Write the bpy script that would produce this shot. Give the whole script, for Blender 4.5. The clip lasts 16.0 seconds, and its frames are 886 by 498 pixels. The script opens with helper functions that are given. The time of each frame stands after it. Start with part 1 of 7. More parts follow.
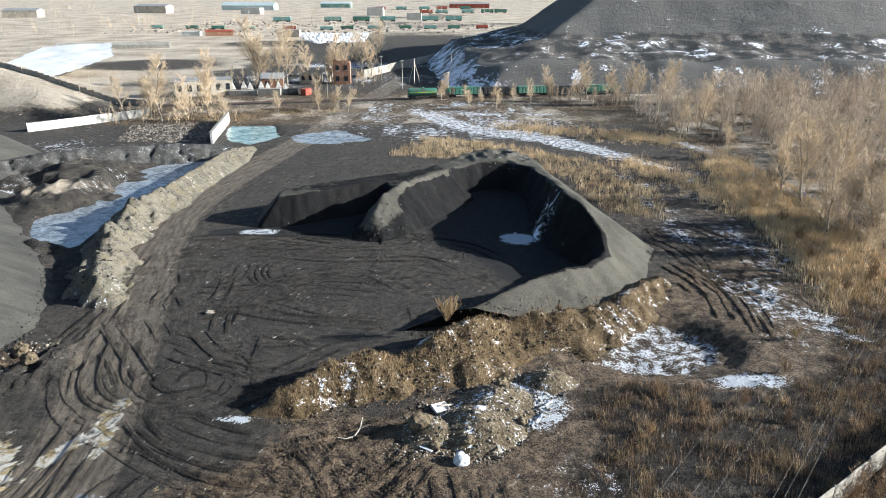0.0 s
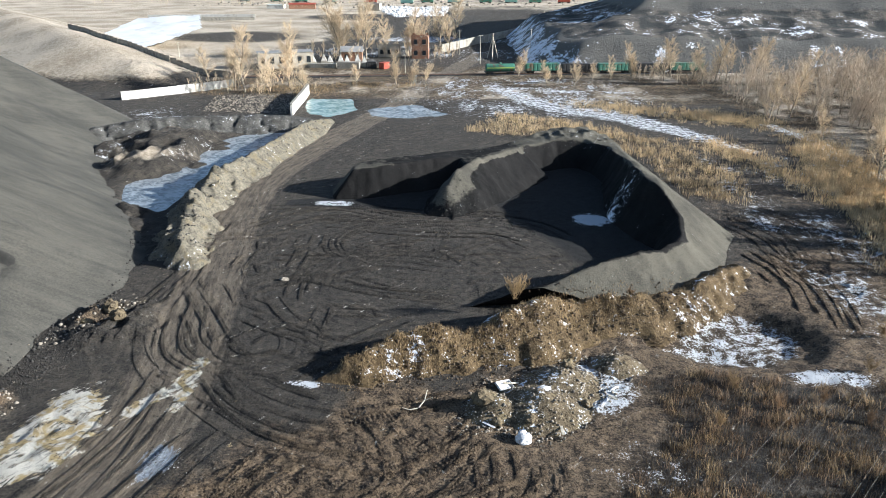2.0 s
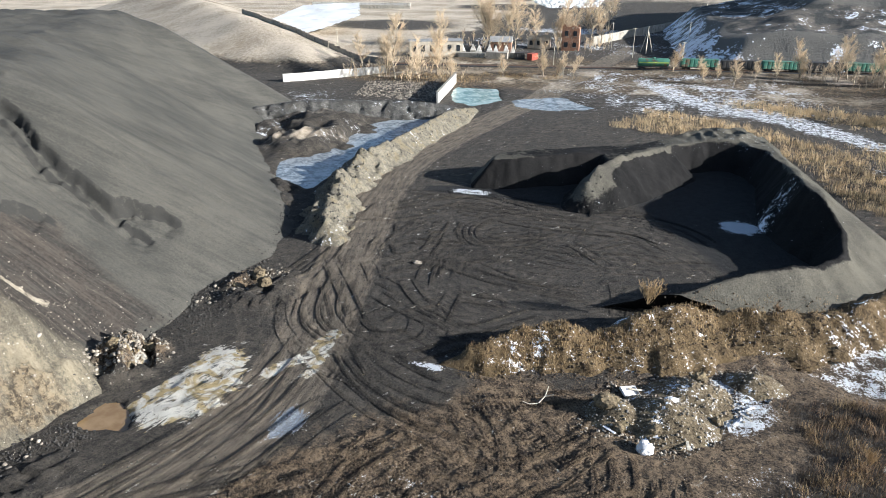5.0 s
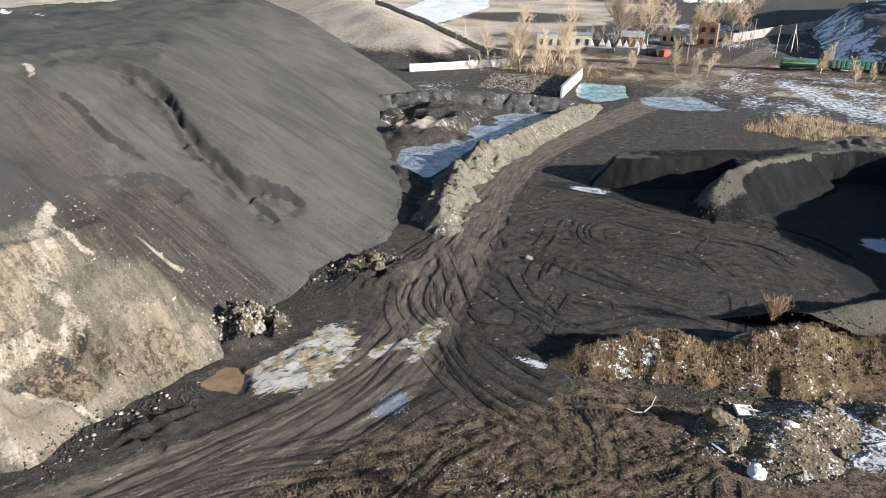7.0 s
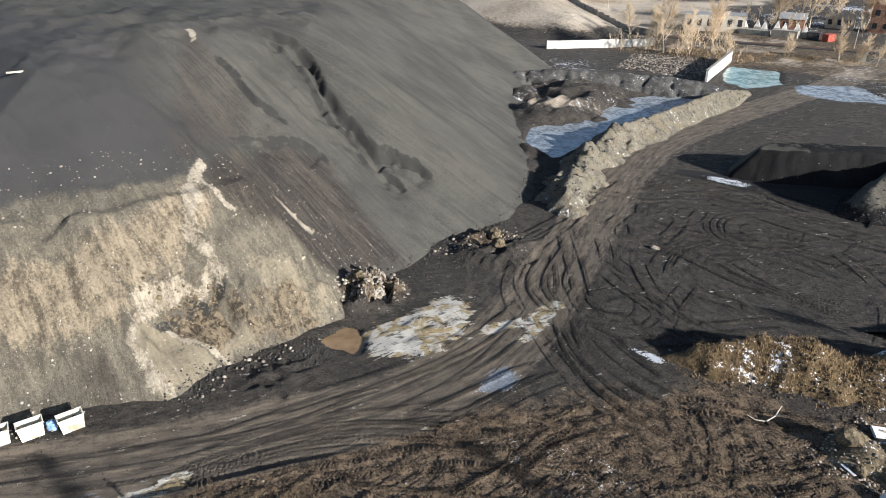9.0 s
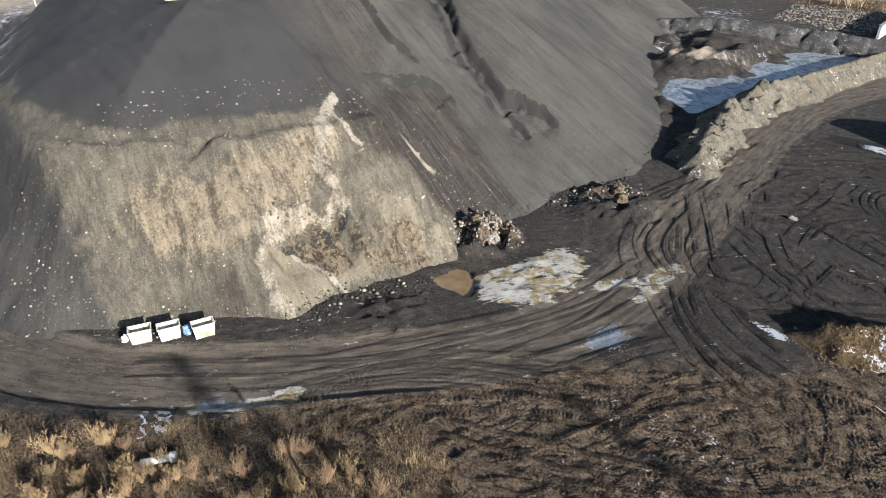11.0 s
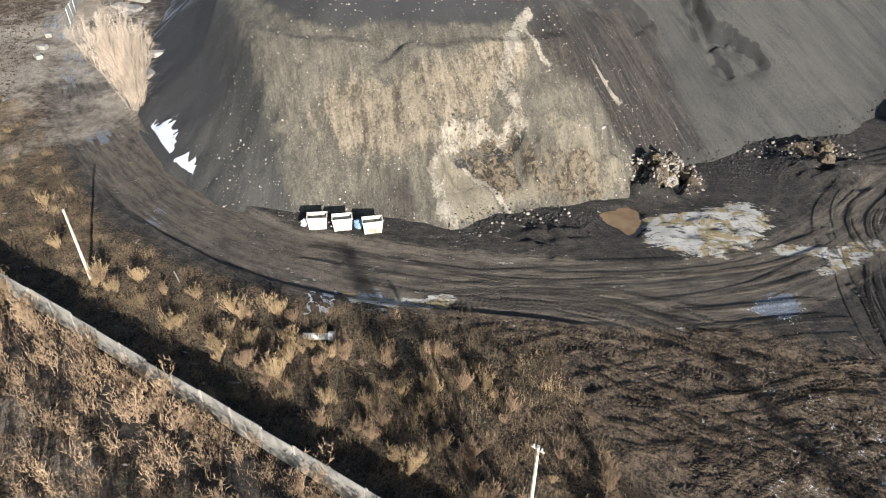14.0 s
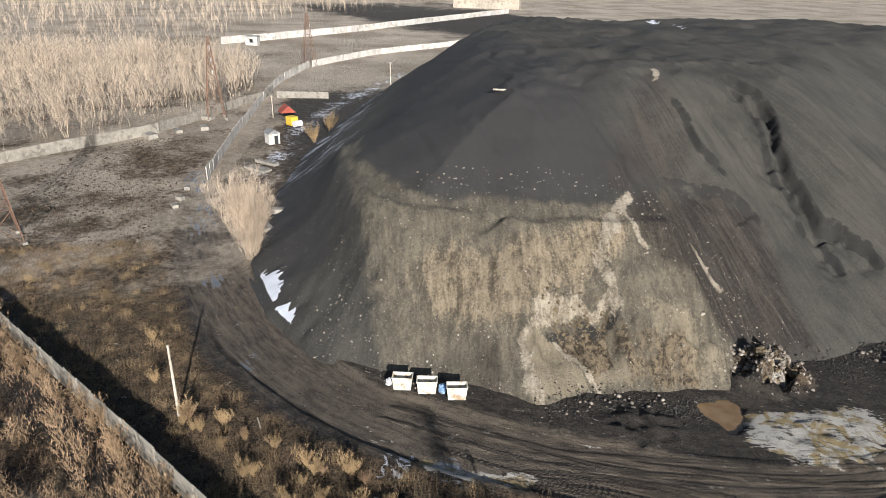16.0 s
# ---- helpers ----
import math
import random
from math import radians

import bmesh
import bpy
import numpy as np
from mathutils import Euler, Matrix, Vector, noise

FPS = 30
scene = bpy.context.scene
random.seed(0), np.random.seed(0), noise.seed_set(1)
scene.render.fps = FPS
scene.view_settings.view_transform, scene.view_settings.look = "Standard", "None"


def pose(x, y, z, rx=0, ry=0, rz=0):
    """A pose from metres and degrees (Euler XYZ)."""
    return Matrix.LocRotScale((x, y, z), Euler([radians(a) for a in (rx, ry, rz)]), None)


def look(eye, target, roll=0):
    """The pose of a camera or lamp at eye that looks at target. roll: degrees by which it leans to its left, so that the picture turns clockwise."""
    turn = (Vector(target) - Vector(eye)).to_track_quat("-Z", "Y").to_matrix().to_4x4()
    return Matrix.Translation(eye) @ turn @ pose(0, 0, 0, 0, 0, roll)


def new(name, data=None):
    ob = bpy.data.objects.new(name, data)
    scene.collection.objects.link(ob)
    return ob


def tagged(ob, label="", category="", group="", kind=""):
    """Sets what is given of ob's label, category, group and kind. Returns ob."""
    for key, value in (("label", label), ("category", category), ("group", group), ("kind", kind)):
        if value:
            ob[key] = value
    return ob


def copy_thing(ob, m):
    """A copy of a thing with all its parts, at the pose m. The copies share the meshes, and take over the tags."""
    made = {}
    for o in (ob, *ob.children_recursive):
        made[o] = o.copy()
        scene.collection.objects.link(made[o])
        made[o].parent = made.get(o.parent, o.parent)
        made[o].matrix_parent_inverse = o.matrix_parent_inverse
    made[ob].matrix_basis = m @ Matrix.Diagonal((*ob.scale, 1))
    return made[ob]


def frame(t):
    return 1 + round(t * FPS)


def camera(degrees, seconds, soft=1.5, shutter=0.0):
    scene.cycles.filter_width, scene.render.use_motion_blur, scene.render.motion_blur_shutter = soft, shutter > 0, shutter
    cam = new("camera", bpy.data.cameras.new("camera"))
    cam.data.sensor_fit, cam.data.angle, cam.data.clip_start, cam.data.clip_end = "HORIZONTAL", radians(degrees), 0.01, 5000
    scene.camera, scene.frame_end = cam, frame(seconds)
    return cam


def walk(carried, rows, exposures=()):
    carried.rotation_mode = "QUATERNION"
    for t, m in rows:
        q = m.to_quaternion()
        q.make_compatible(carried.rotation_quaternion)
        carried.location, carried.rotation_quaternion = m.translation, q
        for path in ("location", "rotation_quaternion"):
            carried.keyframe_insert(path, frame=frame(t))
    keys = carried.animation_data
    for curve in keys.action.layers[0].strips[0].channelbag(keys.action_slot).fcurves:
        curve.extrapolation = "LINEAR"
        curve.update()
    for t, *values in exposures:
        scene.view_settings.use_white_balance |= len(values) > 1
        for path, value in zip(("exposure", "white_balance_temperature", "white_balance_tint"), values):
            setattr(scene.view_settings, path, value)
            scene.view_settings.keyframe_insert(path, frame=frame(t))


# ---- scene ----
# ---- camera and walk ----
cam = camera(66.02, 16.0, soft=0.5)
EYE_Z = 40.0
TURNS = [(0.0, 69.15, 0.0), (0.5, 67.81, 1.28), (1.0, 67.44, 2.97), (1.5, 67.33, 4.70), (2.0, 67.20, 6.37), (2.5, 67.10, 8.00),
         (3.0, 66.97, 9.70), (3.5, 66.87, 11.63), (4.0, 66.73, 13.81), (6.5, 66.07, 25.98), (7.0, 65.89, 28.69), (7.5, 65.70, 31.45),
         (8.0, 65.45, 34.21), (8.5, 64.86, 37.06), (9.0, 64.01, 39.85), (11.5, 58.26, 53.63), (12.0, 57.06, 56.35), (12.5, 55.84, 59.11),
         (13.0, 54.64, 61.91), (13.5, 53.48, 64.72), (14.0, 53.01, 67.35), (14.5, 55.46, 69.61), (15.0, 59.22, 71.85), (15.5, 63.11, 74.03),
         (16.0, 66.98, 76.14)]
LEAN = {14.5: 0.15, 15.0: 0.58, 15.5: 0.82, 16.0: 0.90}                                  # the picture tips a little at the end
walk(cam, [(t, pose(0, 0, EYE_Z, rx, 0, rz) @ pose(0, 0, 0, 0, 0, LEAN.get(t, 0.0))) for t, rx, rz in TURNS],
     exposures=[(0.0, 1.2, 5720, 8), (4.0, 1.24, 5770, 9), (7.0, 1.08, 5860, 11), (9.0, 0.97, 5890, 12), (12.5, 0.95, 5840, 12), (14.5, 0.88, 5880, 12), (16.0, 0.45, 6020, 13)])

# ---- world and sun ----
SUN_ELEV = 19.0
world = bpy.data.worlds.new("sky")
scene.world = world
world.use_nodes = True
_nt = world.node_tree
_sky = _nt.nodes.new("ShaderNodeTexSky")
_sky.sky_type = "NISHITA"
_sky.sun_disc = False
_sky.sun_elevation = radians(SUN_ELEV)
_sky.sun_rotation = radians(90)
_sky.dust_density = 1.0
_nt.links.new(_sky.outputs[0], _nt.nodes["Background"].inputs[0])
_nt.nodes["Background"].inputs[1].default_value = 0.065
sun_data = bpy.data.lights.new("sun", "SUN")
sun_data.energy, sun_data.angle, sun_data.color = 5.0, radians(0.6), (1.0, 0.93, 0.83)
sun_lamp = new("sun", sun_data)
sun_lamp.matrix_world = look((300, -4, 300 * math.tan(radians(SUN_ELEV))), (0, 0, 0))


# ---- numbers: noise, polygons, ridges ----
def smooth(a, b, x):
    k = np.clip((x - a) / (b - a), 0, 1)
    return k * k * (3 - 2 * k)


def vnoise(x, y, seed=0):
    """Smooth value noise in -1..1 with cells of one unit."""
    xi, yi = np.floor(x), np.floor(y)
    fx, fy = x - xi, y - yi
    fx, fy = fx * fx * fx * (fx * (fx * 6 - 15) + 10), fy * fy * fy * (fy * (fy * 6 - 15) + 10)
    xi, yi = xi.astype(np.int64), yi.astype(np.int64)

    def h(a, b):
        n = (a * 374761393 + b * 668265263 + seed * 1442695041) & 0xFFFFFFFF
        n = ((n ^ (n >> 13)) * 1274126177) & 0xFFFFFFFF
        return ((n ^ (n >> 16)) & 0xFFFF) / 32767.5 - 1

    return (h(xi, yi) * (1 - fx) + h(xi + 1, yi) * fx) * (1 - fy) + (h(xi, yi + 1) * (1 - fx) + h(xi + 1, yi + 1) * fx) * fy


def fbm(x, y, size, octaves=4, seed=0, gain=0.5):
    out, amp, f, tot = 0, 1.0, 1.0 / size, 0
    for k in range(octaves):
        out, tot = out + amp * vnoise(x * f + 17.3 * k, y * f - 9.1 * k, seed + k), tot + amp
        amp, f = amp * gain, f * 2.03
    return out / tot


def inside(poly, x, y):
    """Signed distance to a closed outline, positive inside."""
    if np.size(x) <= 64:                                                                  # few points: all sides at once
        a, x, y = np.array(poly, float), np.asarray(x, float), np.asarray(y, float)
        px, py = x.ravel()[None], y.ravel()[None]
        ax, ay = a[:, :1], a[:, 1:]
        bx, by = np.roll(ax, -1, 0), np.roll(ay, -1, 0)
        ex, ey = bx - ax, by - ay
        k = np.clip(((px - ax) * ex + (py - ay) * ey) / (ex * ex + ey * ey), 0, 1)
        best = ((px - ax - k * ex) ** 2 + (py - ay - k * ey) ** 2).min(0)
        odd = (((ay > py) != (by > py)) & (px < ax + (py - ay) * ex / np.where(ey == 0, 1e-9, ey))).sum(0) % 2 == 1
        return (np.sqrt(best) * np.where(odd, 1, -1)).reshape(np.shape(x))
    best = np.full(np.shape(x), 1e9)
    odd = np.zeros(np.shape(x), bool)
    for (ax, ay), (bx, by) in zip(poly, poly[1:] + poly[:1]):
        ex, ey = bx - ax, by - ay
        k = np.clip(((x - ax) * ex + (y - ay) * ey) / (ex * ex + ey * ey), 0, 1)
        best = np.minimum(best, (x - ax - k * ex) ** 2 + (y - ay - k * ey) ** 2)
        if ey:
            odd ^= ((ay > y) != (by > y)) & (x < ax + (y - ay) * ex / ey)
    return np.sqrt(best) * np.where(odd, 1, -1)


def along(line, x, y):
    """Distance to an open line (signed: positive to the left), the length along it, and the share of it at the nearest point."""
    if np.size(x) <= 64:
        a, x, y = np.array([p[:2] for p in line], float), np.asarray(x, float), np.asarray(y, float)
        px, py = x.ravel()[None], y.ravel()[None]
        e = a[1:] - a[:-1]
        ax, ay, ex, ey = a[:-1, :1], a[:-1, 1:], e[:, :1], e[:, 1:]
        ln = np.hypot(ex, ey)
        k = np.clip(((px - ax) * ex + (py - ay) * ey) / (ln * ln), 0, 1)
        d = (px - ax - k * ex) ** 2 + (py - ay - k * ey) ** 2
        i, j = d.argmin(0), np.arange(px.shape[1])
        side = np.where((ex * (py - ay) - ey * (px - ax))[i, j] >= 0, 1.0, -1.0)
        start = np.concatenate([[0.0], np.cumsum(ln[:, 0])])
        out = np.sqrt(d[i, j]) * side, start[i] + k[i, j] * ln[i, 0], i + k[i, j]
        return tuple(q.reshape(np.shape(x)) for q in out)
    best, side, run, done = np.full(np.shape(x), 1e9), np.zeros(np.shape(x)), np.zeros(np.shape(x)), 0.0
    idx = np.zeros(np.shape(x))
    for i, (p, q) in enumerate(zip(line, line[1:])):
        ex, ey = q[0] - p[0], q[1] - p[1]
        ln = math.hypot(ex, ey)
        k = np.clip(((x - p[0]) * ex + (y - p[1]) * ey) / (ln * ln), 0, 1)
        d = (x - p[0] - k * ex) ** 2 + (y - p[1] - k * ey) ** 2
        s = np.where(ex * (y - p[1]) - ey * (x - p[0]) >= 0, 1.0, -1.0)
        near = d < best
        best, side = np.where(near, d, best), np.where(near, s, side)
        run, idx = np.where(near, done + k * ln, run), np.where(near, i + k, idx)
        done += ln
    return np.sqrt(best) * side, run, idx


def ridge(line, x, y, slope):
    """Height of a bank with a crest along (x, y, z) points."""
    d, _, idx = along(line, x, y)
    return np.interp(idx, range(len(line)), [p[2] for p in line]) - np.abs(d) * slope


def curve(points, step=1.0):
    """A smooth line through the points (Catmull-Rom)."""
    p = [points[0]] + list(points) + [points[-1]]
    out = []
    for a, b, c, d in zip(p, p[1:], p[2:], p[3:]):
        n = max(2, int(math.dist(b[:2], c[:2]) / step))
        for i in range(n):
            t = i / n
            out.append(tuple(0.5 * (2 * q + (r - o) * t + (2 * o - 5 * q + 4 * r - s) * t * t + (3 * q - o - 3 * r + s) * t ** 3)
                             for o, q, r, s in zip(a, b, c, d)))
    return out + [tuple(points[-1])]


# ---- the plan: outlines and lines of the site, in metres ----
BIG_FOOT = [(-51, 22), (-52, 28), (-51, 34), (-49.5, 42.5), (-53, 49), (-52, 56), (-54, 64), (-53, 72), (-52, 77), (-55.5, 88), (-62, 100),
            (-74, 113), (-88, 131), (-97, 152), (-100, 171), (-118, 188), (-150, 195), (-190, 170), (-215, 120), (-215, 60), (-200, 24),
            (-160, 8), (-124, -1), (-92, -5.5), (-76, -2.5), (-66, 1.5), (-60.5, 8), (-57.8, 14), (-54, 19)]
PILE_FOOT = [(-6, 72.5), (-1, 70.8), (5, 71.2), (12, 74.5), (21, 79.8), (28, 88.2), (31.4, 97.3), (34.5, 105), (32.1, 116), (28, 138), (23.9, 158), (16, 162), (4, 158), (-4, 150), (-11, 141.5), (-20, 134.5),
             (-28, 129.5), (-33, 126), (-34.5, 121), (-33, 116), (-29, 113), (-20, 110), (-12, 110), (-7, 100), (-5, 84)]
BITE_A = [(-6, 73.6), (0, 74.4), (4, 76.1), (8.3, 79.2), (14.5, 83.4), (20.6, 87.6), (24.5, 92.5), (25.2, 99.5), (22.9, 103.8), (20.8, 109.5), (20.2, 117), (20.2, 125), (19.8, 133), (18.4, 140), (14, 144.5), (8, 144), (2, 139), (-3, 131), (-6.5, 122), (-9, 116),
          (-12, 110.5), (-14, 107), (-18, 100), (-18, 80)]
BITE_B = [(-44, 107), (-42, 116), (-33, 118.2), (-27, 120.3), (-19.5, 124.5), (-11, 129.5), (-9.5, 124), (-10, 116), (-12.5, 108), (-22, 100), (-40, 98)]
DIVIDER = [(-11.8, 112.4, 4.4), (-10.7, 115.0, 6.0), (-9.0, 119.0, 6.9), (-4.4, 126.5, 6.7), (0.5, 134.5, 6.0)]
BERM = [(-19, 58.5, 0.6), (-15.5, 60, 1.8), (-12, 63, 2.7), (-8, 64.5, 2.8), (-4, 65.6, 2.2), (0, 68.5, 3.5), (3.5, 71, 3.7), (8, 74, 2.7), (15, 76, 2.6), (23, 81, 2.2), (31, 90, 1.2)]
SNOW_PIT = [(14.4, 70), (19.6, 77), (26, 83.4), (32.5, 81.5), (37, 75.6), (35.5, 69.6), (29, 65.2), (20, 65.5)]
POND_BANK = [(-47.5, 86, 1.4), (-51, 93, 2.6), (-54.5, 104, 3.0), (-56.5, 119, 3.2), (-55, 131, 3.4), (-54.3, 147, 3.4), (-52.5, 168, 3.0), (-51, 180, 0.8)]
POND = [(-77, 121), (-71, 111), (-66, 105), (-61.5, 105), (-62, 114), (-62.5, 126), (-61, 134), (-57, 143), (-54.5, 158), (-56, 170), (-67, 167), (-74, 158), (-72, 146), (-70, 138), (-73.5, 130)]
ROAD = [(-230, -2), (-190, -4), (-150, -9), (-122, -13), (-100, -12), (-84, -8.5), (-70, -4), (-58, 3), (-50, 11), (-43, 22), (-36, 34), (-33, 45), (-34.5, 56),
        (-38, 69), (-43, 88), (-50, 122), (-45, 165), (-38, 200), (-30, 260), (-18, 340)]
FAR_FOOT = [(-10, 420), (3, 300), (20, 284), (120, 284), (190, 278), (330, 300), (420, 420), (300, 620), (60, 640)]


ROAD_LINE = curve(ROAD, 12.0)
NORTH_BANK = [(-106, 148, 3.0), (-93, 158, 4.4), (-82, 165, 4.0), (-72, 171, 3.3), (-60, 175, 2.6), (-53, 177, 1.0)]
BROWN_POND = [(-49.0, 42.4), (-46.7, 42.4), (-44.6, 40.6), (-43.8, 39.0), (-46.4, 38.0), (-48.4, 38.2)]
GREEN_POND = [(-67, 216), (-54, 217), (-46, 199), (-54, 187), (-62, 196)]
ICE_PUDDLE = [(-47, 203), (-32, 208), (-21, 195), (-29, 186), (-42, 189)]
SALT = [(-44.6, 41.3), (-45.6, 43.6), (-45.3, 47.5), (-44, 51.3), (-41.7, 53), (-39, 52.3), (-37.5, 49.7), (-37.9, 46.9), (-38.5, 43.8), (-40.1, 41.6), (-41.9, 39.6)]
MUD = [(-46, 17), (-37, 30), (-29, 42), (-23, 48.5), (-17, 51), (-14, 57), (-4, 58), (3, 64), (12, 70), (34, 95), (60, 110), (75, 95), (60, 62), (20, 36), (-20, 8)]
YARD = [(-44, 60), (-26, 54), (-18, 62), (2, 78), (12, 96), (-4, 112), (-30, 108), (-38, 120), (-48, 118), (-42, 90)]
GRASS_W = [(-140, -75), (-20, 8), (-10, 22), (-24, 22), (-34, 24), (-40, 18), (-48, 6), (-56, -2.5), (-68, -9.5), (-84, -14), (-104, -18), (-124, -24), (-150, -40), (-200, -70)]
GRASS_E = [(8, 43), (16, 55), (14, 62), (22, 64.5), (34, 62), (44, 66), (62, 100), (76, 100), (60, 62), (24, 38)]
SNOW_TRACK = [(-17, 250), (3, 232), (13, 212), (33, 203), (47, 177), (57, 158), (52, 157), (40, 172), (19, 193), (3, 205), (-6, 222)]
TAN_FIELD = [(31, 125), (28, 147), (20, 163), (4, 168), (-14, 172), (-6, 196), (12, 190), (36, 166), (46, 142), (42, 120)]
HILL = [(-116, 226, 0.5), (-134, 236, 7), (-170, 260, 13), (-240, 320, 17), (-330, 400, 19)]
# landslips on the slope: their upper edges, how deep the ground has dropped on the right of each, and how far down the drop fades
SLIPS = [
    ([(-91.8, 63.6), (-90.2, 66.4), (-87.2, 68.3), (-83.4, 68.7), (-80, 67.4), (-74.6, 66.6), (-71.4, 66.6), (-68.4, 66.8), (-66.8, 69.2), (-64.2, 70.8), (-60.4, 71.6)], 2.6, 4.5),
    ([(-90.2, 64.4), (-88.4, 65.9), (-85.4, 66.7), (-81.5, 66.1), (-77.0, 65.2), (-72.5, 64.9)], 1.2, 2.6),
    ([(-67.6, 66.4), (-65.4, 66.2), (-63.2, 66.0), (-60.5, 65.4)], 1.1, 2.2),
    ([(-76.4, 65.2), (-73, 65.3), (-69.6, 65.0), (-66.2, 64.2)], 0.8, 1.8),
    ([(-86.6, 52.8), (-83.8, 54.3), (-80.6, 54.3), (-77.6, 54.0), (-75.0, 55.4), (-72.0, 55.6)], 1.2, 2.2),
    ([(-73.6, 45.6), (-73.2, 49.6), (-72.2, 52.6), (-70.9, 55.6), (-68.8, 57.3), (-66.4, 57.6)], 1.5, 2.6)]
# soils laid bare on the dug face
TAN_EARTH = [(-67.0, 12.0), (-68.6, 13.7), (-69.0, 15.6), (-67.6, 19.2), (-65.2, 23.4), (-64.6, 28.3), (-66.2, 33.3), (-66.2, 36.4), (-63.6, 36.6), (-60.8, 34.6), (-59, 31), (-58.9, 25.3), (-58.0, 22.3), (-59.8, 18.5), (-62.6, 14.4)]
PALE_FAN = [(-58.3, 24.5), (-57, 26.8), (-52.9, 28), (-52.3, 26), (-51.1, 21.9), (-53.8, 22), (-56.6, 22.7)]
FLUTED_FAN = [(-57.8, 28.5), (-56.5, 32.3), (-52.9, 33.5), (-51.3, 33.3), (-52.3, 28.3)]
RIGHT_FAN = [(-58.1, 34.5), (-56.6, 39.3), (-55.0, 41.8), (-52.0, 44.8), (-49.8, 43.2), (-49.8, 38.8), (-53.3, 37)]
BROKEN_BLOCK = [(-56.4, 32.6), (-55, 37.4), (-52.9, 40.6), (-50.3, 39.9), (-50.4, 36.3), (-52, 31.6)]
BROWN_STREAKS = [(-66.5, 37.6), (-72, 48), (-73.5, 51.5), (-71.7, 55), (-67.4, 57.4), (-57.3, 55.8), (-53, 56), (-54, 47), (-58, 41), (-62, 37)]
BROWN_BAND = [(-91.8, 53.7), (-83, 46.2), (-75.1, 39.9), (-68.2, 36.7), (-67.2, 38.6), (-71.2, 43.5), (-74.1, 50.7), (-80.1, 53.6)]
# the ledge and the brown soil below it, darkened to stand in for shade
UNDER_LEDGE = [(-58.6, 25.4), (-57.5, 32.6), (-54, 31.4), (-52.9, 29), (-56.0, 27.4)]
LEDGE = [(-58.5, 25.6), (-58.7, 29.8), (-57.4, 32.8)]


def lumps(x, y, size, seed):
    """Ridged noise, 0..1: rounded dumps with creases between them."""
    return 1 - np.abs(fbm(x, y, size, 3, seed)) * 2


def near(x, y, cx, cy, rx, ry):
    return smooth(1.0, 0.35, np.hypot((x - cx) / rx, (y - cy) / ry))


def base_height(x, y):
    """The natural lie of the ground."""
    z = 0.30 * fbm(x, y, 26, 3, 5) + 0.06 * fbm(x, y, 5, 3, 9)
    return z * smooth(900, 300, np.hypot(x + 30, y - 60))


def slip_lines(x, y, wx, wy):
    """For each landslip: signed distance from its edge and how far it has opened there."""
    for line, deep, reach in SLIPS:
        d, run, _ = along(line, wx, wy)
        total = sum(math.dist(p, q) for p, q in zip(line, line[1:]))
        yield d, smooth(0, 3.5, run) * smooth(total, total - 3.5, run) * deep * (0.8 + 0.5 * fbm(x, y, 4, 3, 73)), reach


def in_slips(x, y, work):
    """Runs work where the landslips lie; nought elsewhere."""
    out = np.zeros(np.shape(x))
    box = (x > -98) & (x < -54) & (y > 38) & (y < 78)
    if box.any():
        bx, by = x[box], y[box]
        wx, wy = bx + 0.55 * fbm(bx, by, 3.0, 3, 71, 0.5), by + 0.55 * fbm(bx, by, 3.0, 3, 72, 0.5)
        out[box] = work(bx, by, wx, wy)
    return out


def gully_depth(x, y):
    def work(bx, by, wx, wy):
        w = 0
        for d, open_by, reach in slip_lines(bx, by, wx, wy):
            fall = smooth(0.25, -0.75, d) * np.exp(-np.maximum(-d, 0) / reach)
            w = w + open_by * fall * (1 + 0.35 * fbm(bx, by, 1.1, 3, 74))
        return w
    return in_slips(x, y, work)


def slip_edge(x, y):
    """Mask of each landslip's broken face, where dark soil and painted shade go."""
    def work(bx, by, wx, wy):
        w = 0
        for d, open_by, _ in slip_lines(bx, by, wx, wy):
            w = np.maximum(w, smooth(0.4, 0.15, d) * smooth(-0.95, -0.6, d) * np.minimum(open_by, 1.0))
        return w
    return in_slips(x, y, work)


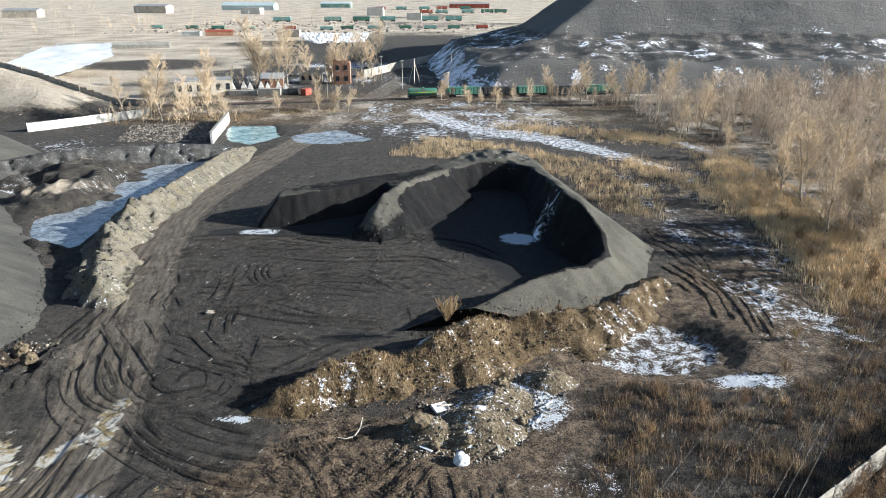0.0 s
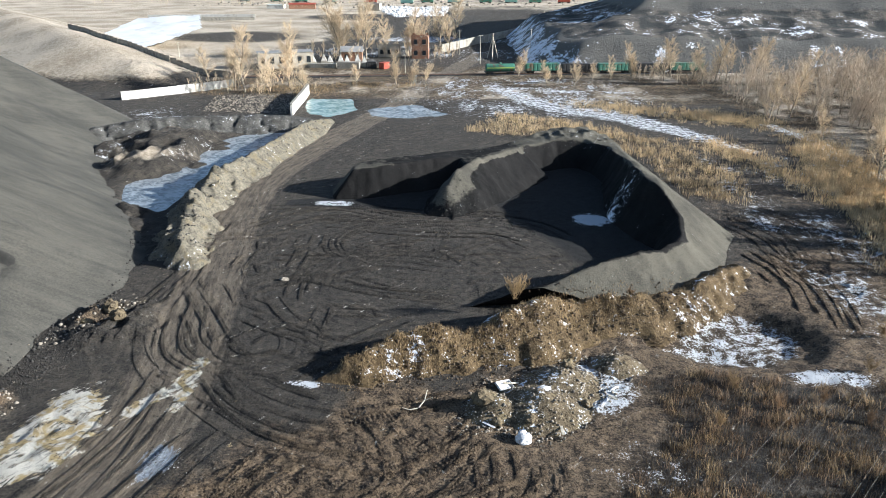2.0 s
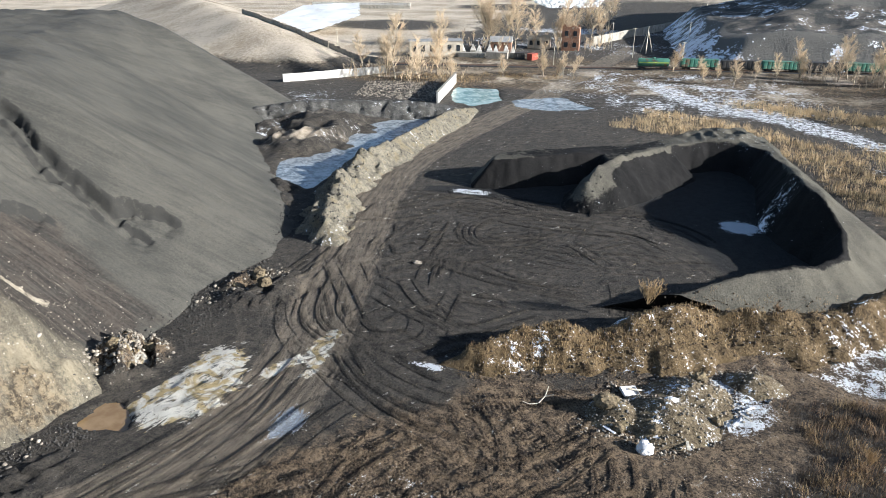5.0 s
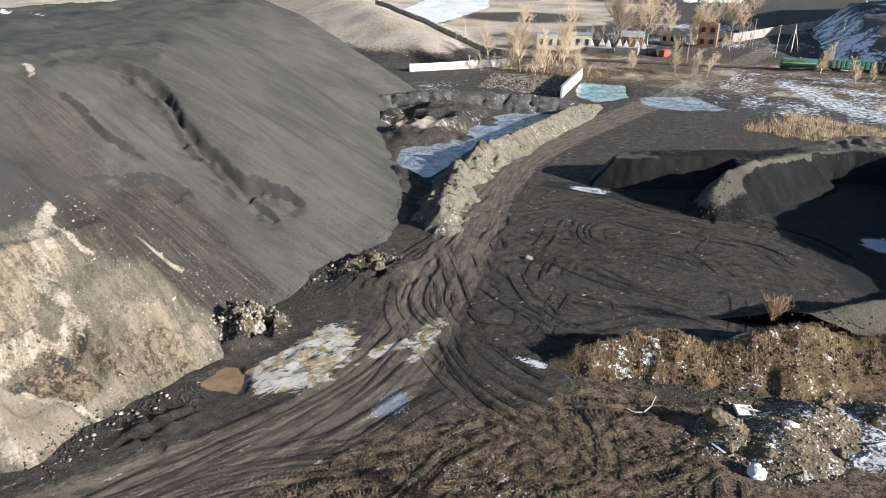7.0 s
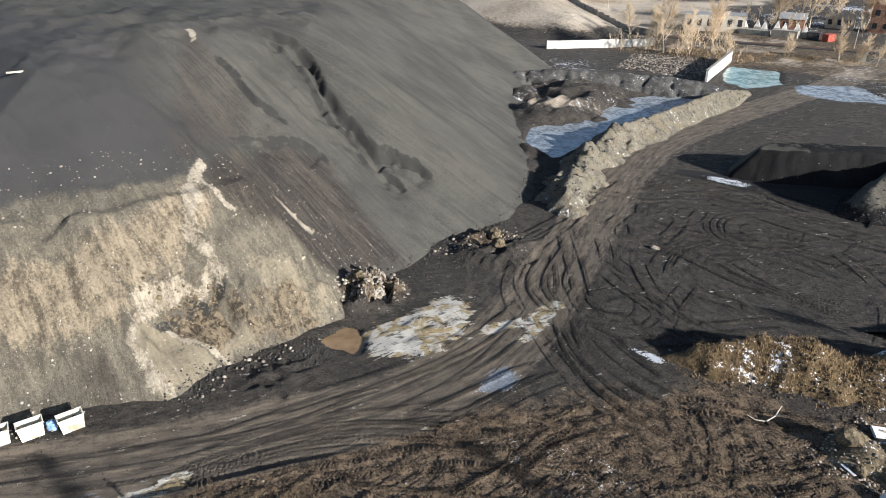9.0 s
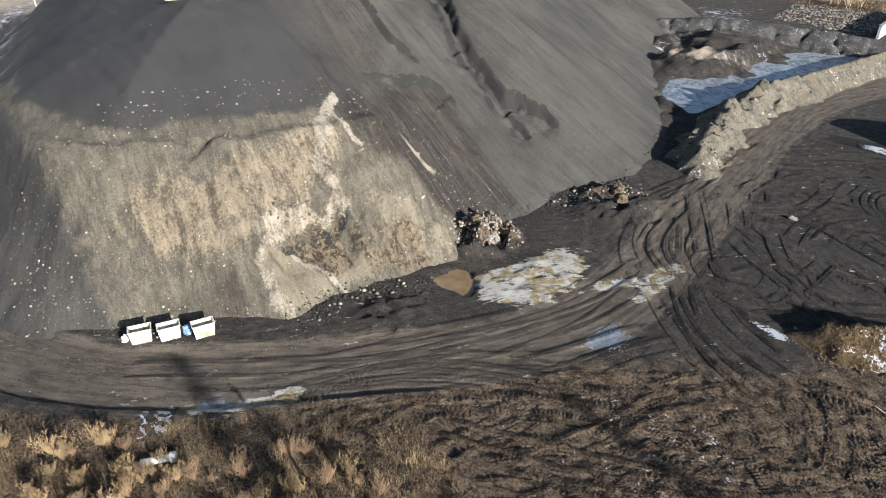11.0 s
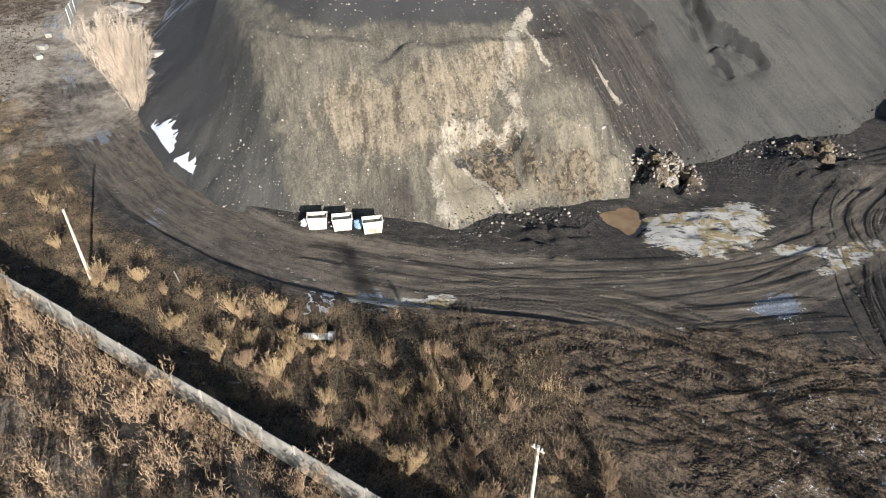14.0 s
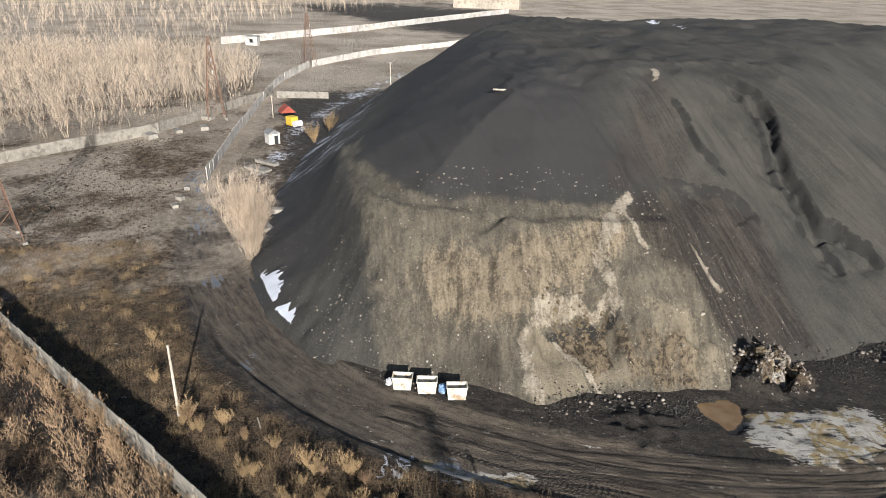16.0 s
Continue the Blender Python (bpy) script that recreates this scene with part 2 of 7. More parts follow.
def big_heap_height(x, y):
    raw = inside(BIG_FOOT, x, y)
    d = raw + 1.3 * fbm(x, y, 14, 3, 21) * smooth(-2, 12, raw) + 0.5 * fbm(x, y, 3, 2, 22) * smooth(8, 2, raw)
    plain = 0.70 * d
    cut = smooth(2, 10, y) * smooth(48, 41, y) * smooth(-120, -100, x)
    # the dug face: steep, with ribs and a small overhanging cut
    rib = 0.45 * lumps(y * 1.0, d * 0.22, 3.2, 24) * smooth(0.5, 4, d) * smooth(14, 10, d)
    step = np.where(d < 13.2, 1.06 * d, 14.0 + np.maximum(d - 14.6, 0) * 0.49) + rib - 0.4
    step = step - 2.2 * smooth(23.2, 24.4, y + 0.8 * fbm(x, y, 2, 2, 26)) * smooth(33.2, 32, y) * smooth(7.8, 7.1, step) * smooth(1.0, 5.5, step)
    step = step + 0.9 * lumps(x, y, 3.0, 27) * smooth(33, 35, y) * smooth(46, 42, y) * smooth(1, 3, step) * smooth(12, 8, step)
    step = step + 0.10 * lumps(y, d * 0.16, 1.1, 29) * smooth(1, 3, d) * smooth(13, 11, d)
    step = step + 0.4 * fbm(x, y, 1.2, 3, 28) * smooth(1, 3, step) * smooth(14.5, 12, step)
    step = step - 0.9 * near(x, y, -69.3, 22.6, 2.6, 2.6) * smooth(0.3, -0.6, along([(-71.5, 21.0), (-69.4, 22.0), (-68.6, 24.6), (-69.4, 26.5)], x, y)[0])
    z = plain * (1 - cut) + step * cut
    top = 26.3 + 0.9 * fbm(x, y, 30, 3, 31) 
    k = 2.2
    z = -k * np.logaddexp(-z / k, -top / k)
    z = z + (1.1 * lumps(x, y, 13, 33) - 0.5 + 0.25 * lumps(x, y, 4, 34)) * smooth(30, 40, raw)
    side = inside(BIG_FOOT, x * 1.0, y) * 0.06
    z = z + 0.18 * vnoise(y * 0.9 + side, x * 0.12, 36) * smooth(2, 8, z) + 0.06 * fbm(x, y, 1.6, 3, 37)
    z = z - gully_depth(x, y) * smooth(2, 5, z)
    return np.where(raw > -1.5, z, raw)


def rim_height(x, y):
    """How high the dug-out stockpile stands: low plateau in the west, high crest round the great hollow."""
    east = np.interp(y, [80, 90, 96, 101, 106, 114, 124, 134, 150], [5.0, 5.5, 6.1, 7.0, 7.9, 8.0, 6.6, 5.4, 5.0])
    return 5.0 + (east - 5.0) * smooth(-8, 9, x)


def pile_height(x, y):
    d = inside(PILE_FOOT, x, y) + 0.4 * fbm(x, y, 5, 3, 41)
    rim = rim_height(x, y)
    z = np.minimum((0.72 + 0.5 * smooth(-5, -15, x)) * d, rim + 0.35 * fbm(x, y, 9, 2, 43))
    z = np.minimum(z, np.where((y < 98) & (x < 19), 3.1 + 0.18 * np.maximum(x - 2, 0) - 0.42 * np.maximum(2 - x, 0), 99))
    # dumped loads in a row along the far crest
    z = z + 1.2 * np.maximum(lumps(x, y, 6, 45), 0) * smooth(2, 4.5, z) * smooth(142, 147, y) * smooth(-2, 6, x)
    for bite, sl in ((BITE_A, 1.75), (BITE_B, 1.8)):
        b = inside(bite, x, y) + 0.7 * fbm(x, y, 4, 4, 44, 0.6)
        z = np.where(b > -1.5, np.minimum(z, rim + 0.1 - sl * b), z)
    z = np.maximum(z, ridge(DIVIDER, x, y, 1.05) + 0.7 * fbm(x, y, 3.2, 4, 46, 0.6))
    z = z + 0.12 * fbm(x, y, 1.8, 3, 47) + 0.25 * fbm(x, y, 5, 3, 48) * smooth(1, 3, z)
    return z


def ground_height(x, y):
    z = base_height(x, y)
    road, _, _ = along(ROAD_LINE, x, y)
    on = np.abs(road)
    mud = smooth(-3, 2, inside(MUD, x, y)) * smooth(3.5, 5.5, on)
    z = z + mud * (0.16 * fbm(x, y, 1.1, 3, 182, 0.6) + 0.28 * fbm(x, y, 7, 3, 82) + 0.22 * np.maximum(fbm(x, y, 3.2, 3, 81), 0) - 0.05)
    z = z + 0.16 * lumps(x, y, 1.6, 83) * smooth(-2, 2, inside(GRASS_W, x, y))
    z = z - 0.42 * smooth(4.3, 3.7, on) * smooth(34, 22, y) + 0.05 * fbm(road * 3, y * 0.2 + x * 0.2, 1.5, 2, 84) * smooth(5, 4, on)
    hum = near(x, y, -82, 143, 20, 27) + 0.7 * near(x, y, -66, 100, 8, 10)
    z = z + 3.6 * hum * np.maximum(lumps(x, y, 11, 85), 0) + 0.5 * hum * fbm(x, y, 2.5, 3, 185)
    z = z + 1.5 * near(x, y, -47, 67, 7.5, 8) * lumps(x, y, 4, 86) + 3.2 * near(x, y, -51.0, 47.5, 4.5, 5.5) * lumps(x, y, 2.6, 87)
    z = z + 0.45 * near(x, y, -41, 46.5, 6, 8) * (0.4 + 0.6 * lumps(x, y, 2.2, 88)) + 0.7 * near(x, y, -46, 31, 4, 5) * lumps(x, y, 1.7, 89)
    z = z - 0.5 * near(x, y, -54.5, 92, 3, 12)
    d = inside(SNOW_PIT, x, y) + 0.8 * fbm(x, y, 4, 3, 51)
    z = z - 1.9 * smooth(-1.5, 4.5, d)
    z = z - 1.3 * smooth(-1.0, 2.0, inside(POND, x, y) + 0.5 + 1.3 * fbm(x, y, 6, 4, 52))
    for p in (BROWN_POND, GREEN_POND, ICE_PUDDLE):
        q = 0.5 if p is BROWN_POND else 2.5
        z = z - 0.75 * smooth(-0.6 * q, q, inside(p, x, y) + 1.3 * q * fbm(x, y, 3 * q, 4, 56))
    # natural rise behind the heap and slow swell of the far country
    z = np.maximum(z, ridge(HILL, x, y, 0.30) + 0.6 * fbm(x, y, 12, 3, 57))
    heap_in = inside(BIG_FOOT, x, y)
    return z - 1.5 * smooth(1.5, 5, heap_in)


def berm_height(x, y):
    return ridge(BERM, x, y, 0.62) + 1.15 * fbm(x, y, 4.0, 4, 53) + 0.25 * lumps(x, y, 1.6, 55)


def pond_bank_height(x, y):
    rough = smooth(140, 118, y)
    return ridge(POND_BANK, x, y, 0.85) + (0.5 + 0.8 * rough) * fbm(x, y, 5, 4, 54) + (0.2 + 1.3 * rough) * lumps(x, y, 7, 58) + 0.9 * rough * lumps(x, y, 3, 59) - 0.5 * rough


def north_bank_height(x, y):
    d, run, _ = along(NORTH_BANK, x, y)
    z = ridge(NORTH_BANK, x, y, 0.0)
    lobe = np.abs(np.sin(run * 0.40 + 2.2 * fbm(x, y, 9, 3, 91))) ** 0.5
    front = z - np.maximum(-d - 0.6 - 1.6 * lobe, 0) * 0.72 + 0.35 * fbm(run * 2.0, d * 0.25, 2.0, 3, 93)
    back = z - np.maximum(d, 0) * 0.35
    return np.where(d < 0, front, back) - 1.4 * smooth(0.2, 0, lobe) + 0.15 * fbm(x, y, 2, 3, 92)


def rubble_height(x, y):
    a = np.maximum.reduce([2.3 - 0.55 * np.hypot((x - 3.2) / 1.2, y - 56.0), 2.0 - 0.62 * np.hypot(x + 1.2, y - 55.0),
                           1.9 - 0.5 * np.hypot((x - 5.5) / 1.3, y - 60.5), 1.7 - 0.6 * np.hypot((x - 11.5) / 1.2, (y - 64.5))])
    return a + 0.35 * fbm(x, y, 2.2, 4, 95) - 0.3


def far_heap_height(x, y):
    d = inside(FAR_FOOT, x, y) + 5 * fbm(x, y, 40, 4, 61)
    z = np.where(d < 14, 0.7 * d, np.where(d < 45, 10 + (d - 14) * 0.22, 16.8 + (d - 45) * 0.62))
    z = z + 2.0 * lumps(x, y, 26, 64) * smooth(4, 14, d) * smooth(60, 40, d)
    return np.minimum(z, 62 + 2 * fbm(x, y, 30, 2, 63))


# ---- materials ----
class Nodes:
    """Short names for the shader nodes used below."""

    def __init__(self, tree):
        self.nt = tree
        self.pos = self.add("ShaderNodeNewGeometry").outputs["Position"]
        self.bsdf = tree.nodes["Principled BSDF"]

    def add(self, kind):
        return self.nt.nodes.new(kind)

    def put(self, socket, value):
        if isinstance(value, bpy.types.NodeSocket):
            self.nt.links.new(value, socket)
        elif isinstance(value, tuple) and len(value) == 3 and socket.type == "RGBA":
            socket.default_value = (*value, 1)
        else:
            socket.default_value = value

    def attr(self, name):
        n = self.add("ShaderNodeAttribute")
        n.attribute_name = name
        return n.outputs["Fac"]

    def noise(self, size, detail=4, vec=None, rough=0.55, warp=0.0):
        n = self.add("ShaderNodeTexNoise")
        n.inputs["Scale"].default_value, n.inputs["Detail"].default_value = 1 / size, detail
        n.inputs["Roughness"].default_value, n.inputs["Distortion"].default_value = rough, warp
        self.put(n.inputs["Vector"], vec or self.pos)
        return n.outputs[0]

    def cells(self, size, out="Distance", vec=None):
        n = self.add("ShaderNodeTexVoronoi")
        n.inputs["Scale"].default_value = 1 / size
        self.put(n.inputs["Vector"], vec or self.pos)
        return n.outputs[out]

    def sum(self, a, b, op="ADD", c=None):
        n = self.add("ShaderNodeMath")
        n.operation = op
        self.put(n.inputs[0], a)
        self.put(n.inputs[1], b)
        if c is not None:
            self.put(n.inputs[2], c)
        return n.outputs[0]

    def step(self, x, lo, hi, a=0.0, b=1.0):
        n = self.add("ShaderNodeMapRange")
        n.interpolation_type = "SMOOTHSTEP"
        for k, v in zip((0, 1, 2, 3, 4), (x, lo, hi, a, b)):
            self.put(n.inputs[k], v)
        return n.outputs[0]

    def mix(self, f, a, b):
        n = self.add("ShaderNodeMix")
        n.data_type = "RGBA"
        self.put(n.inputs[0], f)
        self.put(n.inputs[6], a)
        self.put(n.inputs[7], b)
        return n.outputs[2]

    def vec(self, x, y, z=0.0):
        n = self.add("ShaderNodeCombineXYZ")
        for k, v in enumerate((x, y, z)):
            self.put(n.inputs[k], v)
        return n.outputs[0]

    def bump(self, height, strength, distance):
        n = self.add("ShaderNodeBump")
        n.inputs["Strength"].default_value, n.inputs["Distance"].default_value = strength, distance
        self.put(n.inputs["Height"], height)
        return n.outputs[0]

    def random(self):
        return self.add("ShaderNodeObjectInfo").outputs["Random"]

    def done(self, color, rough=0.9, normal=None, metal=0.0, spec=0.3):
        self.put(self.bsdf.inputs["Base Color"], color)
        self.put(self.bsdf.inputs["Roughness"], rough)
        self.put(self.bsdf.inputs["Metallic"], metal)
        self.put(self.bsdf.inputs["Specular IOR Level"], spec)
        if normal is not None:
            self.put(self.bsdf.inputs["Normal"], normal)


def material(name, build):
    m = bpy.data.materials.new(name)
    m.use_nodes = True
    build(Nodes(m.node_tree))
    return m


def plain_material(name, col, rough=0.8, metal=0.0, vary=0.25, size=0.6, bump=0.2, spot=None, tone=0.0):
    """A surface with grain and blotches at two scales; spot: a second colour for wear; tone: how far each object differs."""
    def build(n):
        a, b = n.noise(size, 6), n.noise(size * 7, 3)
        f = n.step(n.sum(n.sum(a, 0.6, "MULTIPLY"), n.sum(b, 0.4, "MULTIPLY")), 0.35, 0.65)
        c = n.mix(f, tuple(v * (1 - vary) for v in col), tuple(min(1, v * (1 + vary)) for v in col))
        if spot:
            c = n.mix(n.step(n.noise(size * 2.1, 8, warp=0.6), 0.54, 0.64), c, spot)
        if tone:
            c = n.mix(n.sum(n.random(), tone, "MULTIPLY"), c, tuple(v * 0.4 for v in col))
        n.done(c, rough, n.bump(a, bump, 0.05), metal)
    return material(name, build)


def ground_material(n):
    u, v = n.attr("u"), n.attr("v")
    wide, mid, fine, grit = n.noise(9, 3), n.noise(1.3, 6, rough=0.65), n.noise(0.22, 5, rough=0.75), n.noise(0.07, 3)
    streak = n.noise(1.0, 5, n.vec(n.sum(u, 1.5, "MULTIPLY"), n.sum(v, 0.22, "MULTIPLY")), rough=0.65)
    mottled = n.sum(n.sum(mid, 0.45, "MULTIPLY"), n.sum(fine, 0.55, "MULTIPLY"))
    track = n.sum(n.sum(streak, 0.28, "MULTIPLY"), n.sum(mottled, 0.72, "MULTIPLY"))
    black = n.mix(n.step(track, 0.40, 0.60), (0.020, 0.018, 0.016), (0.108, 0.093, 0.073))
    black = n.mix(n.step(wide, 0.42, 0.62, 0, 0.6), black, n.mix(n.step(fine, 0.3, 0.7), (0.018, 0.017, 0.016), (0.080, 0.070, 0.057)))
    road = n.mix(n.step(n.sum(n.sum(streak, 0.6, "MULTIPLY"), n.sum(mottled, 0.4, "MULTIPLY")), 0.36, 0.64), (0.078, 0.065, 0.050), (0.235, 0.194, 0.145))
    brown = n.mix(n.step(mottled, 0.41, 0.59), (0.034, 0.025, 0.018), (0.255, 0.185, 0.115))
    edge = n.sum(n.sum(mid, wide), -1.0)
    c = n.mix(n.step(n.sum(n.attr("road"), n.sum(n.sum(edge, 0.9, "MULTIPLY"), n.sum(n.sum(streak, -0.5), 1.2, "MULTIPLY"))), 0.15, 0.95), black, road)
    fac = lambda key, w=0.5, soft=0.16: n.step(n.sum(n.attr(key), n.sum(edge, w, "MULTIPLY")), 0.5 - soft, 0.5 + soft)
    c = n.mix(fac("brown", 0.7, 0.3), c, brown)
    grass = n.mix(n.step(n.sum(n.sum(fine, 0.6, "MULTIPLY"), n.sum(mid, 0.4, "MULTIPLY")), 0.42, 0.58), (0.024, 0.019, 0.013), (0.210, 0.150, 0.088))
    grass = n.mix(n.step(n.noise(3.5, 4), 0.5, 0.64), grass, n.mix(n.step(fine, 0.35, 0.65), (0.026, 0.022, 0.014), (0.14, 0.115, 0.07)))
    c = n.mix(fac("grass", 0.8, 0.25), c, grass)
    # pale soil and dry grass, brightened to stand in for haze over the plain
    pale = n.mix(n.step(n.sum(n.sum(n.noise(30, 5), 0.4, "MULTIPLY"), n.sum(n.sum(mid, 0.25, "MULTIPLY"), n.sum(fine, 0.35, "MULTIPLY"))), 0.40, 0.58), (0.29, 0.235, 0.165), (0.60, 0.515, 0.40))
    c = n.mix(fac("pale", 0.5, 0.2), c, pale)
    plan = n.add("ShaderNodeSeparateXYZ")
    n.put(plan.inputs[0], n.pos)
    over, down = (n.sum(n.sum(plan.outputs[0], a, "MULTIPLY"), n.sum(plan.outputs[1], b, "MULTIPLY")) for a, b in ((0.95, -0.55), (0.14, 0.24)))
    lick = n.sum(n.sum(n.noise(1.0, 7, n.vec(over, down), rough=0.7, warp=1.4), 0.6, "MULTIPLY"), n.sum(n.noise(0.9, 8, rough=0.7), 0.4, "MULTIPLY"))
    tide = n.noise(2.4, 6, warp=1.4)
    ochre = n.mix(n.step(tide, 0.46, 0.60), n.mix(fine, (0.60, 0.57, 0.49), (0.82, 0.79, 0.71)), n.mix(fine, (0.34, 0.25, 0.11), (0.56, 0.45, 0.25)))
    salt = n.mix(n.step(lick, 0.49, 0.61), ochre, n.mix(n.step(mid, 0.45, 0.56), (0.035, 0.036, 0.038), (0.16, 0.13, 0.085)))
    c = n.mix(n.step(n.sum(n.attr("salt"), n.sum(n.sum(lick, -0.5), -3.2, "MULTIPLY")), 0.26, 0.50), c, salt)
    # hollow floors: black slag colour that also stands in for the cast shadow
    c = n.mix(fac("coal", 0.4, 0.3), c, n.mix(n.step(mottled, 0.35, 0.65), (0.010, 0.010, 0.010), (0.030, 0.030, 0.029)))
    speck = n.step(n.cells(0.45), 0.10, 0.04)
    c = n.mix(n.sum(n.sum(speck, n.step(mid, 0.56, 0.66), "MULTIPLY"), n.attr("litter"), "MULTIPLY"), c, (0.5, 0.47, 0.42))
    cover = n.sum(n.attr("snow"), n.sum(n.sum(n.sum(fine, mid), -1.0), 1.5, "MULTIPLY"))
    patch = n.step(cover, 0.46, 0.58)
    c = n.mix(patch, c, n.mix(mid, (0.66, 0.70, 0.76), (0.84, 0.86, 0.88)))
    wet = n.step(n.sum(n.sum(n.attr("wet"), 0.45, "MULTIPLY"), n.sum(n.sum(n.sum(streak, -0.5), 1.3, "MULTIPLY"), n.sum(edge, 0.35, "MULTIPLY"))), 0.42, 0.52)
    c = n.mix(n.sum(wet, n.step(fine, 0.3, 0.6, 0.35, 0.8), "MULTIPLY"), c, (0.30, 0.36, 0.44))
    relief = n.sum(n.sum(n.sum(streak, 0.22, "MULTIPLY"), n.sum(mid, 0.7, "MULTIPLY")), n.sum(fine, 1.1, "MULTIPLY"))
    relief = n.sum(relief, n.sum(grit, 0.45, "MULTIPLY"))
    n.done(c, n.step(wet, 0, 1, 0.92, 0.12), n.bump(relief, 1.0, 0.55), spec=0.35)


def heap_material(n):
    u, v = n.attr("u"), n.attr("v")
    streak = n.noise(1.0, 5, n.vec(n.sum(u, 0.5, "MULTIPLY"), n.sum(v, 0.06, "MULTIPLY")), rough=0.6, warp=0.9)
    thin = n.noise(1.0, 4, n.vec(n.sum(u, 2.4, "MULTIPLY"), n.sum(v, 0.20, "MULTIPLY")), warp=0.6)
    wide, mid, fine, grit = n.noise(12, 4), n.noise(1.6, 6, rough=0.65), n.noise(0.30, 6, rough=0.75), n.noise(0.11, 3, rough=0.8)
    run = n.sum(n.sum(n.sum(streak, 0.26, "MULTIPLY"), n.sum(wide, 0.30, "MULTIPLY")), n.sum(n.sum(thin, 0.12, "MULTIPLY"), n.sum(fine, 0.32, "MULTIPLY")))
    grey = n.mix(n.step(run, 0.40, 0.60), (0.046, 0.045, 0.039), (0.091, 0.086, 0.072))
    dark = n.mix(n.step(n.sum(n.sum(wide, 0.5, "MULTIPLY"), n.sum(fine, 0.85, "MULTIPLY")), 0.35, 0.65), (0.026, 0.026, 0.026), (0.056, 0.054, 0.051))
    edge = n.sum(n.sum(mid, streak), -1.0)
    fac = lambda key, w=0.6, soft=0.2: n.step(n.sum(n.attr(key), n.sum(edge, w, "MULTIPLY")), 0.5 - soft, 0.5 + soft)
    c = n.mix(fac("dark", 0.7, 0.35), grey, dark)
    xyz = n.add("ShaderNodeSeparateXYZ")
    n.put(xyz.inputs[0], n.pos)
    fall = n.vec(n.sum(n.sum(xyz.outputs[1], 0.75, "MULTIPLY"), n.sum(xyz.outputs[0], 0.12, "MULTIPLY")), n.sum(xyz.outputs[0], 0.16, "MULTIPLY"), n.sum(xyz.outputs[2], 0.16, "MULTIPLY"))
    flute, hair = n.noise(1.0, 6, fall, rough=0.65, warp=1.0), n.noise(0.35, 5, fall, rough=0.65, warp=0.6)
    clay = n.sum(n.sum(flute, 0.30, "MULTIPLY"), n.sum(n.sum(mid, 0.20, "MULTIPLY"), n.sum(n.sum(fine, 0.32, "MULTIPLY"), n.sum(hair, 0.18, "MULTIPLY"))))
    gravel = n.mix(n.step(n.sum(n.sum(clay, 0.75, "MULTIPLY"), n.sum(grit, 0.25, "MULTIPLY")), 0.42, 0.58), (0.080, 0.072, 0.055), (0.205, 0.180, 0.132))
    c = n.mix(n.step(n.sum(n.attr("scree"), n.sum(edge, 0.7, "MULTIPLY")), 0.2, 0.7), c, gravel)
    earth = n.mix(n.step(clay, 0.42, 0.58), (0.095, 0.077, 0.052), (0.330, 0.272, 0.186))
    ragged = n.sum(n.sum(flute, 0.7, "MULTIPLY"), n.sum(fine, 0.5, "MULTIPLY"))
    c = n.mix(n.step(n.sum(n.attr("earth"), n.sum(n.sum(ragged, -0.6), 1.7, "MULTIPLY")), 0.32, 0.78), c, earth)
    c = n.mix(n.step(n.sum(n.attr("fan"), n.sum(n.sum(ragged, -0.6), 1.0, "MULTIPLY")), 0.36, 0.58), c, n.mix(n.step(clay, 0.36, 0.64), (0.150, 0.130, 0.090), (0.305, 0.262, 0.184)))
    crumb = n.sum(n.sum(n.noise(0.6, 6, rough=0.75, warp=0.6), n.sum(flute, 0.4, "MULTIPLY")), n.sum(grit, 0.25, "MULTIPLY"))
    c = n.mix(n.step(n.sum(n.attr("block"), n.sum(edge, 1.0, "MULTIPLY")), 0.3, 0.7), c, n.mix(n.step(crumb, 0.70, 0.95), (0.040, 0.031, 0.021), (0.240, 0.190, 0.122)))
    c = n.mix(fac("rust", 1.0, 0.5), c, n.mix(n.step(n.sum(n.sum(fine, thin), streak), 1.2, 1.75), (0.022, 0.019, 0.017), (0.070, 0.059, 0.048)))
    c = n.mix(n.sum(n.sum(n.step(thin, 0.62, 0.72, 0.0, 0.28), n.step(n.attr("rust"), 0.3, 0.6), "MULTIPLY"), n.step(mid, 0.45, 0.56), "MULTIPLY"), c, (0.25, 0.22, 0.17))
    # near-black: dark soil on the slip faces, with shade painted into the colour
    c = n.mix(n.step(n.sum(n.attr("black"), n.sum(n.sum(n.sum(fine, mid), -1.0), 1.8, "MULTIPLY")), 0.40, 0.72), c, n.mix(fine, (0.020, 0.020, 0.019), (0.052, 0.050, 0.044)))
    c = n.mix(n.step(n.sum(n.attr("vein"), n.sum(n.sum(n.sum(mid, fine), -1.0), 1.0, "MULTIPLY")), 0.30, 0.56), c, n.mix(n.step(clay, 0.42, 0.6), (0.19, 0.160, 0.115), (0.44, 0.390, 0.30)))
    for size, big in ((0.34, 0.16), (0.8, 0.13), (1.7, 0.10)):
        speck = n.sum(n.step(n.cells(size), big, big * 0.5), n.step(n.noise(size * 1.7, 2), 0.50, 0.60), "MULTIPLY")
        c = n.mix(n.sum(speck, n.attr("litter"), "MULTIPLY"), c, (0.50, 0.46, 0.38))
    cover = n.sum(n.attr("snow"), n.sum(n.sum(n.sum(thin, streak), -1.0), 1.0, "MULTIPLY"))
    c = n.mix(n.step(cover, 0.46, 0.56), c, (0.80, 0.83, 0.88))
    rough = n.sum(n.attr("earth"), n.attr("scree"), "MAXIMUM")
